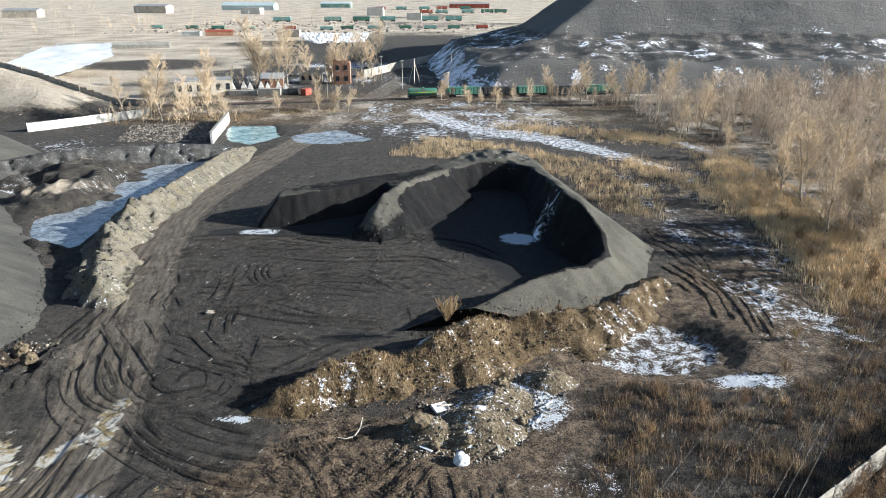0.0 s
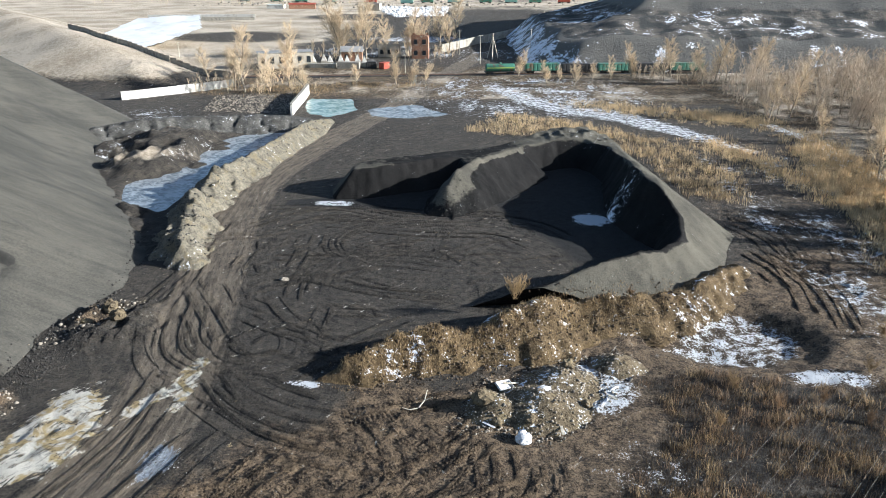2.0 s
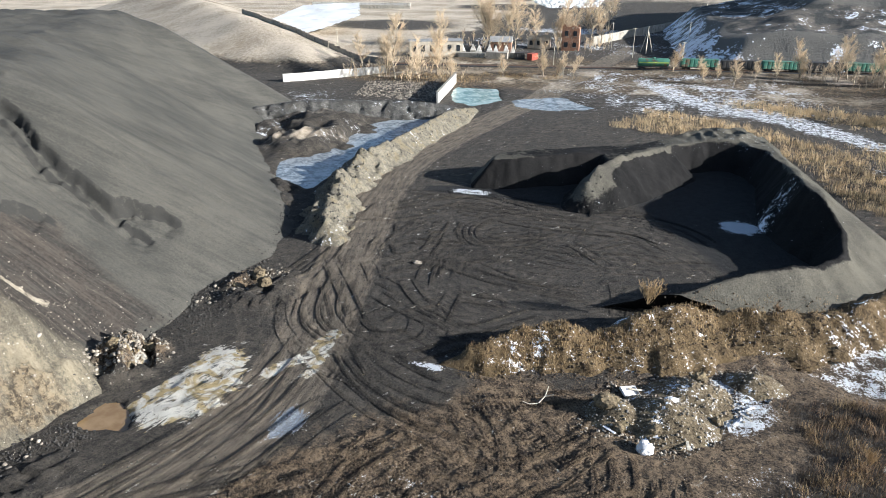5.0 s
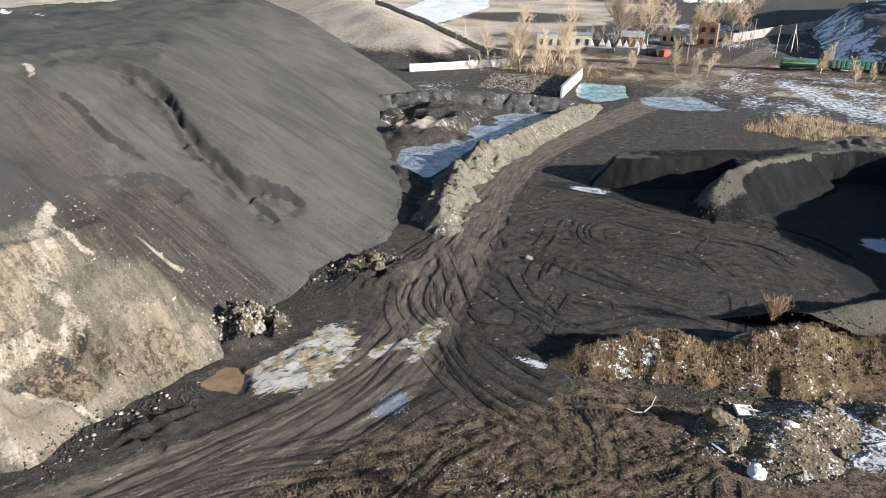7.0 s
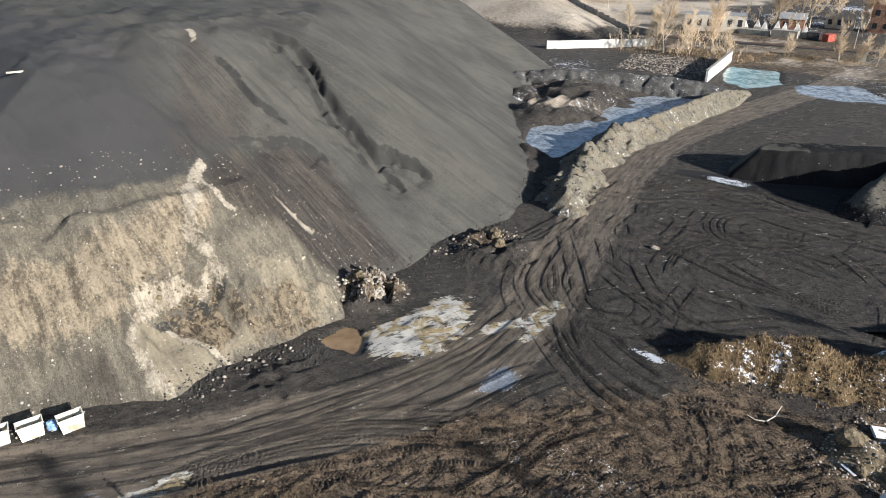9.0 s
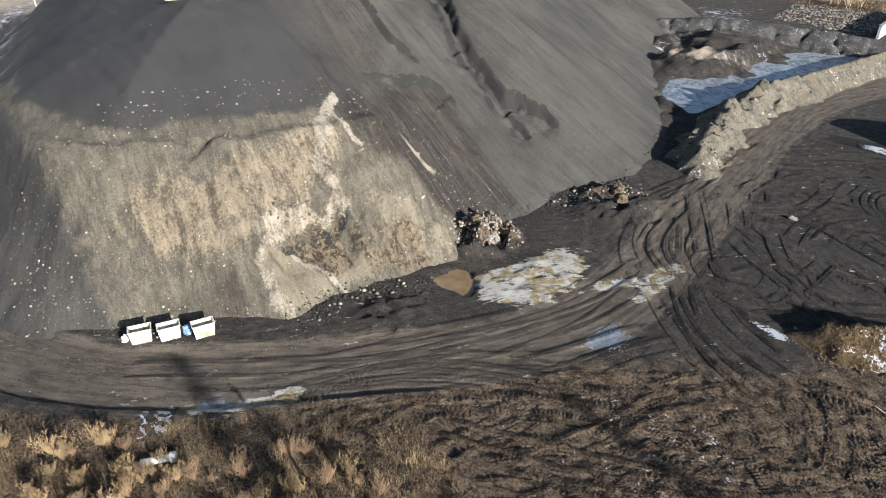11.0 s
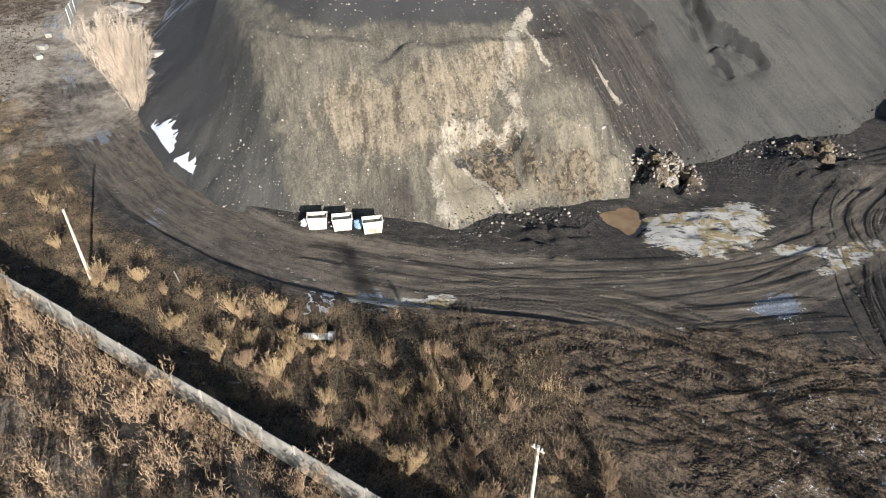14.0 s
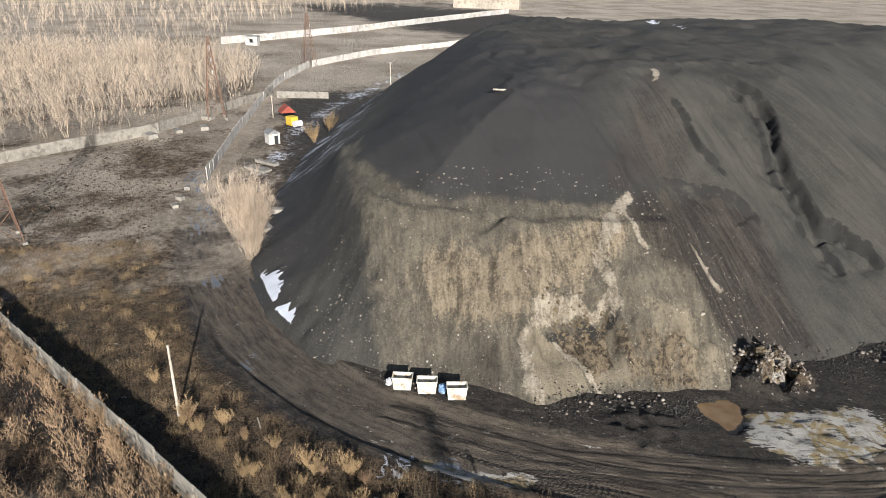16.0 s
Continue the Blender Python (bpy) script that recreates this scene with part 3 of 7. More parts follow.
    rel = n.sum(n.sum(n.sum(streak, 0.16, "MULTIPLY"), n.sum(n.sum(mid, n.sum(n.sum(rough, 0.5, "MULTIPLY"), 0.3), "MULTIPLY"), n.sum(n.sum(flute, 0.6, "MULTIPLY"), rough, "MULTIPLY"))),
                n.sum(n.sum(fine, n.sum(n.sum(rough, 0.4, "MULTIPLY"), 0.28), "MULTIPLY"), n.sum(grit, 0.14, "MULTIPLY")))
    n.done(c, 0.92, n.bump(rel, 1.0, 0.36), spec=0.25)


def pile_material(n):
    wide, mid, fine = n.noise(7, 4), n.noise(1.0, 6, rough=0.65), n.noise(0.2, 5, rough=0.7)
    f = n.step(n.sum(n.sum(wide, 0.4, "MULTIPLY"), n.sum(fine, 0.6, "MULTIPLY")), 0.36, 0.64)
    c = n.mix(f, (0.055, 0.052, 0.044), (0.125, 0.116, 0.092))
    # dug black slag, darkened further so the colour carries the hollows' shade
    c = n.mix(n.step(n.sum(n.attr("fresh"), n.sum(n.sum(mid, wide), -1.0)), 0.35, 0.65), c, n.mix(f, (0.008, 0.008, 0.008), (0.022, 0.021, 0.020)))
    c = n.mix(n.step(n.sum(n.attr("snow"), n.sum(n.sum(n.sum(mid, fine), -1.0), 1.6, "MULTIPLY")), 0.46, 0.56), c, (0.80, 0.83, 0.87))
    n.done(c, 0.92, n.bump(n.sum(mid, n.sum(fine, 0.85, "MULTIPLY")), 0.7, 0.15), spec=0.08)


def bank_material(n, low, high, snowy, pale):
    mid, fine, grit = n.noise(1.6, 6, rough=0.65), n.noise(0.3, 6, rough=0.7), n.noise(0.08, 3)
    f = n.step(n.sum(n.sum(mid, 0.45, "MULTIPLY"), n.sum(fine, 0.55, "MULTIPLY")), 0.36, 0.62)
    c = n.mix(f, low, high)
    c = n.mix(n.step(n.noise(2.6, 5), 0.53, 0.62), c, n.mix(fine, tuple(0.5 * q for q in low), pale))
    c = n.mix(n.sum(n.step(n.cells(0.5), 0.12, 0.05), n.step(mid, 0.5, 0.6), "MULTIPLY"), c, (0.5, 0.47, 0.4))
    c = n.mix(n.step(n.sum(n.attr("snow"), n.sum(n.sum(n.sum(mid, fine), -1.0), 1.9, "MULTIPLY")), 0.46, 0.60), c, (0.78, 0.81, 0.86) if snowy else c)
    n.done(c, 0.95, n.bump(n.sum(mid, n.sum(fine, n.sum(grit, 0.2, "MULTIPLY"))), 0.9, 0.2), spec=0.2)


def far_heap_material(n):
    wide, mid, fine = n.noise(40, 5), n.noise(7, 6), n.noise(1.2, 5, rough=0.7)
    c = n.mix(n.step(n.sum(n.sum(wide, 0.5, "MULTIPLY"), n.sum(fine, 0.85, "MULTIPLY")), 0.38, 0.62), (0.060, 0.060, 0.060), (0.135, 0.128, 0.114))
    c = n.mix(n.step(n.attr("bench"), 0.4, 0.6), c, n.mix(n.step(mid, 0.4, 0.6), (0.05, 0.052, 0.05), (0.15, 0.132, 0.11)))
    c = n.mix(n.step(n.sum(n.attr("snow"), n.sum(n.sum(n.sum(mid, fine), -1.0), 1.6, "MULTIPLY")), 0.46, 0.54), c, (0.82, 0.85, 0.9))
    n.done(c, 0.95, n.bump(n.sum(mid, fine), 0.8, 0.8), spec=0.2)


def ice_material(n, deep, light, rough, streaky):
    a, b = n.noise(5, 5, warp=1.2), n.noise(1.4, 6, warp=streaky)
    c = n.mix(n.step(n.sum(n.sum(a, 0.5, "MULTIPLY"), n.sum(b, 0.5, "MULTIPLY")), 0.4, 0.6), deep, light)
    n.done(c, rough, n.bump(b, 0.12, 0.03), spec=0.6)


MAT_GROUND = material("yard_ground", ground_material)
MAT_HEAP = material("heap_slag", heap_material)
MAT_PILE = material("pile_slag", pile_material)
MAT_BERM = material("berm_earth", lambda n: bank_material(n, (0.040, 0.027, 0.014), (0.18, 0.128, 0.068), True, (0.17, 0.12, 0.06)))
MAT_BANK = material("bank_slag", lambda n: bank_material(n, (0.07, 0.065, 0.052), (0.22, 0.195, 0.145), True, (0.30, 0.25, 0.16)))
MAT_NBANK = material("dumped_slag", lambda n: bank_material(n, (0.040, 0.039, 0.038), (0.125, 0.120, 0.106), True, (0.10, 0.094, 0.08)))
MAT_RUBBLE = material("rubble_soil", lambda n: bank_material(n, (0.05, 0.038, 0.025), (0.22, 0.175, 0.11), True, (0.36, 0.29, 0.17)))
MAT_FAR = material("far_slag", far_heap_material)
MAT_ICE = material("pond_ice", lambda n: ice_material(n, (0.13, 0.15, 0.165), (0.35, 0.385, 0.405), 0.26, 1.6))
MAT_GREEN_ICE = material("green_ice", lambda n: ice_material(n, (0.14, 0.24, 0.23), (0.34, 0.45, 0.43), 0.22, 0.5))
MAT_BROWN_WATER = material("brown_water", lambda n: ice_material(n, (0.20, 0.125, 0.055), (0.27, 0.18, 0.09), 0.08, 0.4))


# ---- mesh helpers ----
def grid_mesh(name, xs, ys, height, mat, keep=None, attrs=None):
    """A sheet over the lines xs and ys with the height function; faces whose four corners fail keep are left out."""
    X, Y = np.meshgrid(xs, ys)
    Z = height(X, Y)
    n, m = len(ys), len(xs)
    co = np.stack([X, Y, Z], -1).reshape(-1, 3)
    i = (np.arange(n - 1)[:, None] * m + np.arange(m - 1)[None, :]).ravel()
    quads = np.stack([i, i + 1, i + m + 1, i + m], 1)
    if keep is not None:
        good = keep(X, Y, Z).ravel()
        quads = quads[good[quads].any(1)]
        used = np.unique(quads)
        new_id = np.full(len(co), -1)
        new_id[used] = np.arange(len(used))
        co, quads = co[used], new_id[quads]
    me = bpy.data.meshes.new(name)
    me.vertices.add(len(co))
    me.vertices.foreach_set("co", co.astype(np.float32).ravel())
    me.loops.add(4 * len(quads))
    me.loops.foreach_set("vertex_index", quads.astype(np.int32).ravel())
    me.polygons.add(len(quads))
    me.polygons.foreach_set("loop_start", np.arange(0, 4 * len(quads), 4, dtype=np.int32))
    me.update(calc_edges=True)
    me.polygons.foreach_set("use_smooth", np.ones(len(quads), bool))
    if attrs:
        for key, val in attrs(co[:, 0], co[:, 1], co[:, 2]).items():
            a = me.attributes.new(key, "FLOAT", "POINT")
            a.data.foreach_set("value", np.asarray(val + 0 * co[:, 0], np.float32))
    me.materials.append(mat)
    return new(name, me)


def lines(lo, hi, step, reach=None, grow=1.04):
    """Grid lines: even between lo and hi, then wider and wider out to reach."""
    mid = list(np.arange(lo, hi, step))
    if reach is None:
        return np.array(mid + [hi])
    s, out_hi, p = step, [], mid[-1]
    while p < reach:
        s *= grow
        p += s
        out_hi.append(p)
    s, out_lo, p = step, [], mid[0]
    while p > -reach:
        s *= grow
        p -= s
        out_lo.append(p)
    return np.array(out_lo[::-1] + mid + out_hi)


# ---- what covers the ground where ----
def ground_cover(x, y, z):
    road, run, _ = along(ROAD_LINE, x, y)
    on = smooth(5.5, 3.5, np.abs(road))
    wide = fbm(x, y, 18, 4, 101)
    mud = smooth(-4, 4, inside(MUD, x, y) + 3 * fbm(x, y, 6, 3, 102))
    gw, ge = inside(GRASS_W, x, y), inside(GRASS_E, x, y)
    yard = inside(YARD, x, y)
    far = np.hypot(x, y)
    grass = np.maximum(smooth(-2, 3, gw), smooth(-2, 3, ge) * (0.18 + 0.6 * fbm(x, y, 6, 3, 109)))
    grass = np.maximum(grass, smooth(-1, 3, inside(TAN_FIELD, x, y)) * (0.65 + 0.5 * fbm(x, y, 6, 3, 103)))
    wood = smooth(58, 76, x + 6 * wide) * smooth(330, 290, y)                            # under the trees to the east
    south = smooth(0, 8, (x + 43.6) * 0.57 - (y + 9.2) * 0.82)                           # beyond the concrete fence
    west = smooth(-70, -95, x) * smooth(4, -6, y + 0.04 * (x + 90))                      # waste ground by the pylons
    grass = np.maximum.reduce([grass, wood, south, west * 0.45 + 0.25 * west * fbm(x, y, 9, 3, 104)])
    plain = smooth(-190, -250, x + 14 * wide) * smooth(150, 60, y - 0.3 * x - 120)        # open country to the west
    grass = np.maximum(grass, plain * 0.6)
    hill = smooth(1.2, 4, z) * smooth(-90, -110, x) * smooth(195, 215, y)
    grass = np.maximum(grass, hill)
    pale = np.maximum(0.80 * hill, plain * (0.78 + 0.4 * wide))
    pale = np.maximum(pale, smooth(255, 290, y - 0.15 * x) * smooth(-95, -130, x + 15 * wide) * (1 - hill))
    pale = np.maximum(pale, smooth(420, 520, y) * smooth(-90, -160, x) * (0.55 + 0.8 * wide))
    # ground turns paler with distance: haze put into its colour
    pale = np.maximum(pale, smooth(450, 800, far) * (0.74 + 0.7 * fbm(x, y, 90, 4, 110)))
    pale = np.maximum(pale, wood * (0.50 + 0.5 * fbm(x, y, 8, 3, 112)))
    roadside = smooth(4.5, 1.5, np.abs(along([(-130, -15), (-160, -10), (-200, -4), (-235, -2), (-290, 18), (-400, 60)], x, y)[0])) * smooth(-118, -130, x)
    pale = np.maximum(pale, roadside * 0.85)
    lot = smooth(205, 225, y) * smooth(300, 280, y) * smooth(-125, -105, x) * smooth(85, 65, x)
    grass = np.maximum(grass, lot * 0.8)
    pale = np.maximum(pale, lot * (0.34 + 0.5 * fbm(x, y, 9, 4, 120)))
    pale = pale * (1 - 0.85 * np.maximum.reduce([near(x, y, -66, 470, 60, 90), near(x, y, -165, 400, 60, 50), near(x, y, -130, 560, 70, 50)]))
    grass = grass * (1 - on)
    pale = np.maximum(pale, smooth(-150, -175, x + 0.3 * y + 10 * wide) * smooth(10, -20, y) * (0.62 + 0.5 * fbm(x, y, 10, 3, 116)))
    pale = np.maximum(pale, west * (0.57 + 0.45 * fbm(x, y, 7, 4, 108)))
    pale = np.maximum(pale, south * (0.40 + 0.45 * fbm(x, y, 4, 3, 119)))
    brown = np.maximum.reduce([mud, 0.8 * west, 0.40 * smooth(30, 36, x) * smooth(200, 160, y) * smooth(58, 66, y)])
    brown = np.maximum(brown, 0.9 * near(x, y, -51, 48.5, 4.5, 6) + 0.7 * near(x, y, -51, 69, 6, 5))
    brown = brown * (1 - 0.9 * on) * (1 - 0.95 * smooth(-3, 3, ge))
    # snow where the frost has kept it
    ragged = fbm(x, y, 5, 4, 105)
    snow = smooth(-2, 2, inside(SNOW_TRACK, x, y) + 2 * ragged) * 0.53
    snow = np.maximum(snow, smooth(0.6, 3.6, inside(SNOW_PIT, x, y)) * 0.48)
    east = smooth(36, 42, x) * smooth(80, 62, x) * smooth(66, 74, y) * smooth(175, 150, y)
    snow = np.maximum(snow, east * (0.27 + 0.42 * ragged))
    snow = np.maximum(snow, 0.95 * near(x, y, 12.8, 110.2, 4.6, 4.4))
    snow = np.maximum(snow, 0.66 * near(x, y, -32.5, 113.5, 6, 2.6) * (0.8 + 0.6 * ragged))
    snow = np.maximum(snow, 0.70 * np.maximum(near(x, y, -20.5, 57.2, 3.2, 1.1), near(x, y, 33.5, 64.5, 7, 2.4)))
    snow = np.maximum(snow, 0.62 * near(x, y, 9.5, 60.5, 5.5, 7.5))
    snow = np.maximum(snow, 0.31 * near(x, y, 12, 48, 7, 6) + 0.0 * x)
    north = smooth(176, 200, y) * smooth(275, 255, y) * smooth(-70, -20, x) * smooth(60, 30, x)
    snow = np.maximum(snow, north * (0.33 + 0.35 * ragged))
    snow = np.maximum(snow, 0.62 * near(x, y, 6, 236, 26, 10) * (0.8 + 0.5 * ragged))
    snow = np.maximum(snow, 0.6 * smooth(4, 1, np.abs(along([(66, 190), (72, 170), (70, 150), (80, 128)], x, y)[0])))
    snow = np.maximum(snow, near(x, y, -105, 180, 20, 22) * (0.36 + 0.4 * ragged))
    snow = np.maximum(snow, 0.33 * near(x, y, -30, 44.2, 3.6, 4.2))
    snow = np.maximum(snow, 0.27 * near(x, y, -18, 36, 12, 10) * (0.9 + 0.6 * ragged))
    shade = smooth(8, 0, np.abs(along([(-100, -7), (-128, -6), (-165, 2), (-205, 18), (-260, 48)], x, y)[0]))
    snow = np.maximum(snow, shade * (0.40 + 0.35 * ragged) * smooth(-118, -130, x))
    snow = np.maximum(snow, 0.62 * near(x, y, -45, 395, 75, 26) * (0.85 + 0.5 * ragged))
    snow = np.maximum(snow, 0.55 * near(x, y, -60, 330, 120, 50) * (0.55 + 0.7 * ragged))
    wet = np.maximum.reduce([near(x, y, -113, -14, 14, 5), near(x, y, -135, -16, 12, 5), near(x, y, -88, -10, 5, 3), 0.9 * near(x, y, -66, -5, 4, 2),
                             0.9 * near(x, y, -44.5, 12, 5, 2.5), 1.15 * near(x, y, -30, 44.2, 3.2, 4)])
    salt = np.maximum(smooth(-1.2, 2.0, inside(SALT, x, y) + 2.6 * fbm(x, y, 3.5, 4, 106)), 0.25 * near(x, y, -51, 48, 4.5, 5.5))
    salt = np.maximum(salt, 0.8 * smooth(1.4, 0.2, np.abs(along([(-36, 51), (-33.5, 55), (-33, 60), (-32, 52)], x, y)[0]) + 0.5 * ragged))
    salt = np.maximum(salt, 0.75 * smooth(1.6, 0.2, np.abs(along([(-45.6, 10.3), (-43.4, 14.0), (-42.2, 18)], x, y)[0]) + 0.8 * ragged))
    for a, b in (((-44.7, 6), (-47.9, 7.2)), ((-44.5, 7), (-47, 8.1)), ((-44.3, 7.7), (-47.3, 9.1))):
        snow = np.maximum(snow, 0.72 * smooth(0.42, 0.15, np.abs(along([a, b], x, y)[0])))
    mounds = near(x, y, -82, 143, 20, 27)
    pale = np.maximum(pale, mounds * (0.32 + 0.5 * fbm(x, y, 7, 3, 114)))
    snow = np.maximum(snow, mounds * (0.16 + 0.4 * fbm(x, y, 6, 3, 115)))
    litter = np.maximum.reduce([mud, grass * 0.6, smooth(-40, -46, x) * 0.7])
    # lines of wheel marks: along the road, round the yard, and across the mud
    ang = np.arctan2((y - 84) * 1.15, x + 12)
    rad = np.hypot((y - 84) * 1.15, x + 12)
    u = np.where(np.abs(road) < 9, road, np.where(yard > -3, rad, 0.8 * x - 0.6 * y))
    v = np.where(np.abs(road) < 9, run, np.where(yard > -3, ang * 22, 0.6 * x + 0.8 * y))
    # floors of the hollows, cut off along the edge of the rim's shadow
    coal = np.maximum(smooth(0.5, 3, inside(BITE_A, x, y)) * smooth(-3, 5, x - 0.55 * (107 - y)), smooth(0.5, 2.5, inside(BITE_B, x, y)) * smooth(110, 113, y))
    return {"coal": coal, "road": on, "brown": brown, "grass": grass, "pale": pale, "snow": snow, "wet": wet, "salt": salt, "litter": litter, "u": u, "v": v}


def heap_cover(x, y, z):
    d = inside(BIG_FOOT, x, y)
    _, run, _ = along(BIG_FOOT + BIG_FOOT[:1], x, y)
    cut = smooth(6, 12, y) * smooth(49, 43, y) * smooth(-120, -100, x)
    blot = fbm(x, y, 6, 4, 111)
    wx, wy = x + 1.0 * fbm(x, y, 3, 4, 117, 0.6), y + 1.0 * fbm(x, y, 3, 4, 118, 0.6)
    scree = cut * smooth(15.2, 13.4, z + 0.8 * blot)
    earth = smooth(-2.2, 2.2, inside(TAN_EARTH, wx, wy)) * (0.80 + 0.25 * blot)
    fan = np.maximum.reduce([0.85 * smooth(-0.8, 0.8, inside(PALE_FAN, wx, wy)), 0.60 * smooth(-0.8, 1.2, inside(FLUTED_FAN, wx, wy)), 0.52 * smooth(-1.5, 1.5, inside(RIGHT_FAN, wx, wy))])
    block = np.maximum(0.55 * smooth(-1.0, 1.2, inside(BROKEN_BLOCK, wx, wy)), 0.85 * smooth(-0.3, 0.5, inside(UNDER_LEDGE, wx, wy)))
    dark = smooth(11, 18, z) * smooth(52, 30, y + 0.3 * (z - 20)) + 0.3 * smooth(20, 24, z)
    # left flank darkened in colour, as the side turned away from the sun
    dark = np.maximum(dark, smooth(0, -20, y - 18 - 0.0 * x) * smooth(-72, -84, x))
    rust = np.maximum.reduce([0.80 * smooth(-2.0, 2.0, inside(BROWN_STREAKS, wx, wy)), 0.50 * smooth(-1.5, 1.5, inside(BROWN_BAND, wx, wy)), 0.55 * near(x, y, -56, 18, 4, 4)])
    vein = 0
    for line, w in (([(-67.3, 38.8), (-66.0, 36.4), (-63.5, 33.9), (-61.8, 32.6), (-59.9, 33.0), (-57.4, 33.2)], 1.5), ([(-65.6, 36.7), (-62.6, 37.5), (-61.2, 38.0)], 0.7),
                    ([(-64.4, 45.6), (-62.7, 46.8), (-60.6, 47.2)], 1.0), ([(-58.6, 24.6), (-56.6, 22.8), (-53.5, 22.2), (-51.6, 23)], 0.8), ([(-58.9, 25.0), (-59.2, 28.6), (-57.8, 32.8)], 0.6),
                    ([(-91.3, 54), (-89, 52.8)], 0.9), ([(-57, 26.4), (-54.6, 28.0), (-52.4, 29)], 0.6)):
        vein = np.maximum(vein, 0.62 * smooth(w, 0.1, np.abs(along(line, wx, wy)[0])))
    # slip faces: dark soil plus painted shade; band under the ledge: painted shade
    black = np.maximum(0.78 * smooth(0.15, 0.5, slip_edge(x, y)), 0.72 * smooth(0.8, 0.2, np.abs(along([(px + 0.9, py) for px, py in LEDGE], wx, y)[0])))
    tooth = 1.25 + 0.9 * np.abs((run * 0.42 + 0.9 * vnoise(run * 0.7, 0 * run, 113)) % 1 - 0.5) * 2 + 1.0 * vnoise(run * 0.31, 0 * run, 114) + 0.4 * vnoise(run * 1.9, 0 * run, 115)
    snow = 0.86 * smooth(0.35, -0.35, d - tooth) * smooth(0.2, 0.7, d) * smooth(-70.5, -72, x) * smooth(-89, -86, x) * smooth(1, 0, y)
    snow = np.maximum(snow, 0.8 * near(x, y, -63.8, 0.9, 2.2, 0.9) * (0.7 + 0.6 * blot))
    snow = np.maximum(snow, smooth(16, 6, z) * smooth(-112, -124, x) * smooth(40, 20, y) * (0.36 + 0.25 * blot))
    snow = np.maximum(snow, 0.55 * near(x, y, -170, 92, 40, 3))
    litter = smooth(16, 9, z) * smooth(60, 45, y) * 1.0 + 0.05
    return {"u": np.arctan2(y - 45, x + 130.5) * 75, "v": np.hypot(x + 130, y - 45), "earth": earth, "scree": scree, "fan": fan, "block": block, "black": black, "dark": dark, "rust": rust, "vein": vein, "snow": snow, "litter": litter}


def pile_cover(x, y, z):
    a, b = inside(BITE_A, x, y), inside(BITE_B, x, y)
    # dug walls and west plateau: black slag with shade painted in
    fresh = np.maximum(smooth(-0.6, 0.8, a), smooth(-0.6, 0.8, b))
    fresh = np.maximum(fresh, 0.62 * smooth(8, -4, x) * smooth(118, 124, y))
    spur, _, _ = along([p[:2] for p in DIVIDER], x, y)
    # divider's nose kept pale as if sunlit, its east side dark as if shaded
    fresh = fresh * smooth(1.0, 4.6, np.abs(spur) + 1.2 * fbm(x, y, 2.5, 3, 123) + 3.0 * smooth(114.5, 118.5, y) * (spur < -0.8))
    snow = 0.33 * near(x, y, 17.5, 113, 4.5, 6) + 0.55 * near(x, y, 14.4, 110.4, 3.0, 3.6)
    snow = np.maximum(snow, 0.14 * smooth(3, 4.5, z) * smooth(132, 138, y))
    return {"fresh": fresh, "snow": snow}


def far_cover(x, y, z):
    d = inside(FAR_FOOT, x, y)
    bench = smooth(12, 20, d) * smooth(62, 40, d)
    snow = bench * (0.27 + 0.32 * fbm(x, y, 14, 3, 121))
    snow = np.maximum(snow, smooth(16, 8, d) * (0.16 + 0.5 * vnoise(x * 0.16, y * 0.03, 122)))
    snow = np.maximum(snow, 0.55 * smooth(40, 10, x) * smooth(20, 6, d))
    return {"bench": bench, "snow": snow}


def bank_cover(level):
    return lambda x, y, z: {"snow": level + 0.22 * fbm(x, y, 6, 3, 131)}


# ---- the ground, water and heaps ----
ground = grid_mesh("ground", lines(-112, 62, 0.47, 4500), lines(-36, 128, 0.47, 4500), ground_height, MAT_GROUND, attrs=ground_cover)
tagged(ground, "dark slag-covered yard with tyre tracks, mud and dry grass", "ground", kind="structure")


def still_water(name, poly, level, mat, label, step=1.0):
    xs, ys = [p[0] for p in poly], [p[1] for p in poly]
    ob = grid_mesh(name, lines(min(xs) - 2, max(xs) + 2, step), lines(min(ys) - 2, max(ys) + 2, step), lambda x, y: level + 0 * x, mat,
                   keep=lambda x, y, z: inside(poly, x, y) > -0.9)
    return tagged(ob, label, "pond", kind="structure")


still_water("water_pond", POND, -0.50, MAT_ICE, "pond covered with streaky grey-blue ice below slag banks")
still_water("water_green", GREEN_POND, -0.42, MAT_GREEN_ICE, "pond of pale green ice beside a white wall")
still_water("water_puddle", ICE_PUDDLE, -0.42, MAT_ICE, "wide frozen puddle on the dark track")
still_water("water_brown", BROWN_POND, -0.30, MAT_BROWN_WATER, "muddy brown puddle at the foot of the heap", 0.5)

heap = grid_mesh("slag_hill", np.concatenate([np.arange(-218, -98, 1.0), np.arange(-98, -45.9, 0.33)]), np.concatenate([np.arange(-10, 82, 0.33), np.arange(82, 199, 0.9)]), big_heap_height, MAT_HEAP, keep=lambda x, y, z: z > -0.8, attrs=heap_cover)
tagged(heap, "huge grey slag heap with a tan dug-out face", "slag heap")
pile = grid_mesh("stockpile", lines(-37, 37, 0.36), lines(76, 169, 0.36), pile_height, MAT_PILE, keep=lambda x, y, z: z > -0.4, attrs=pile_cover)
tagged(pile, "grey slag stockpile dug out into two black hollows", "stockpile")
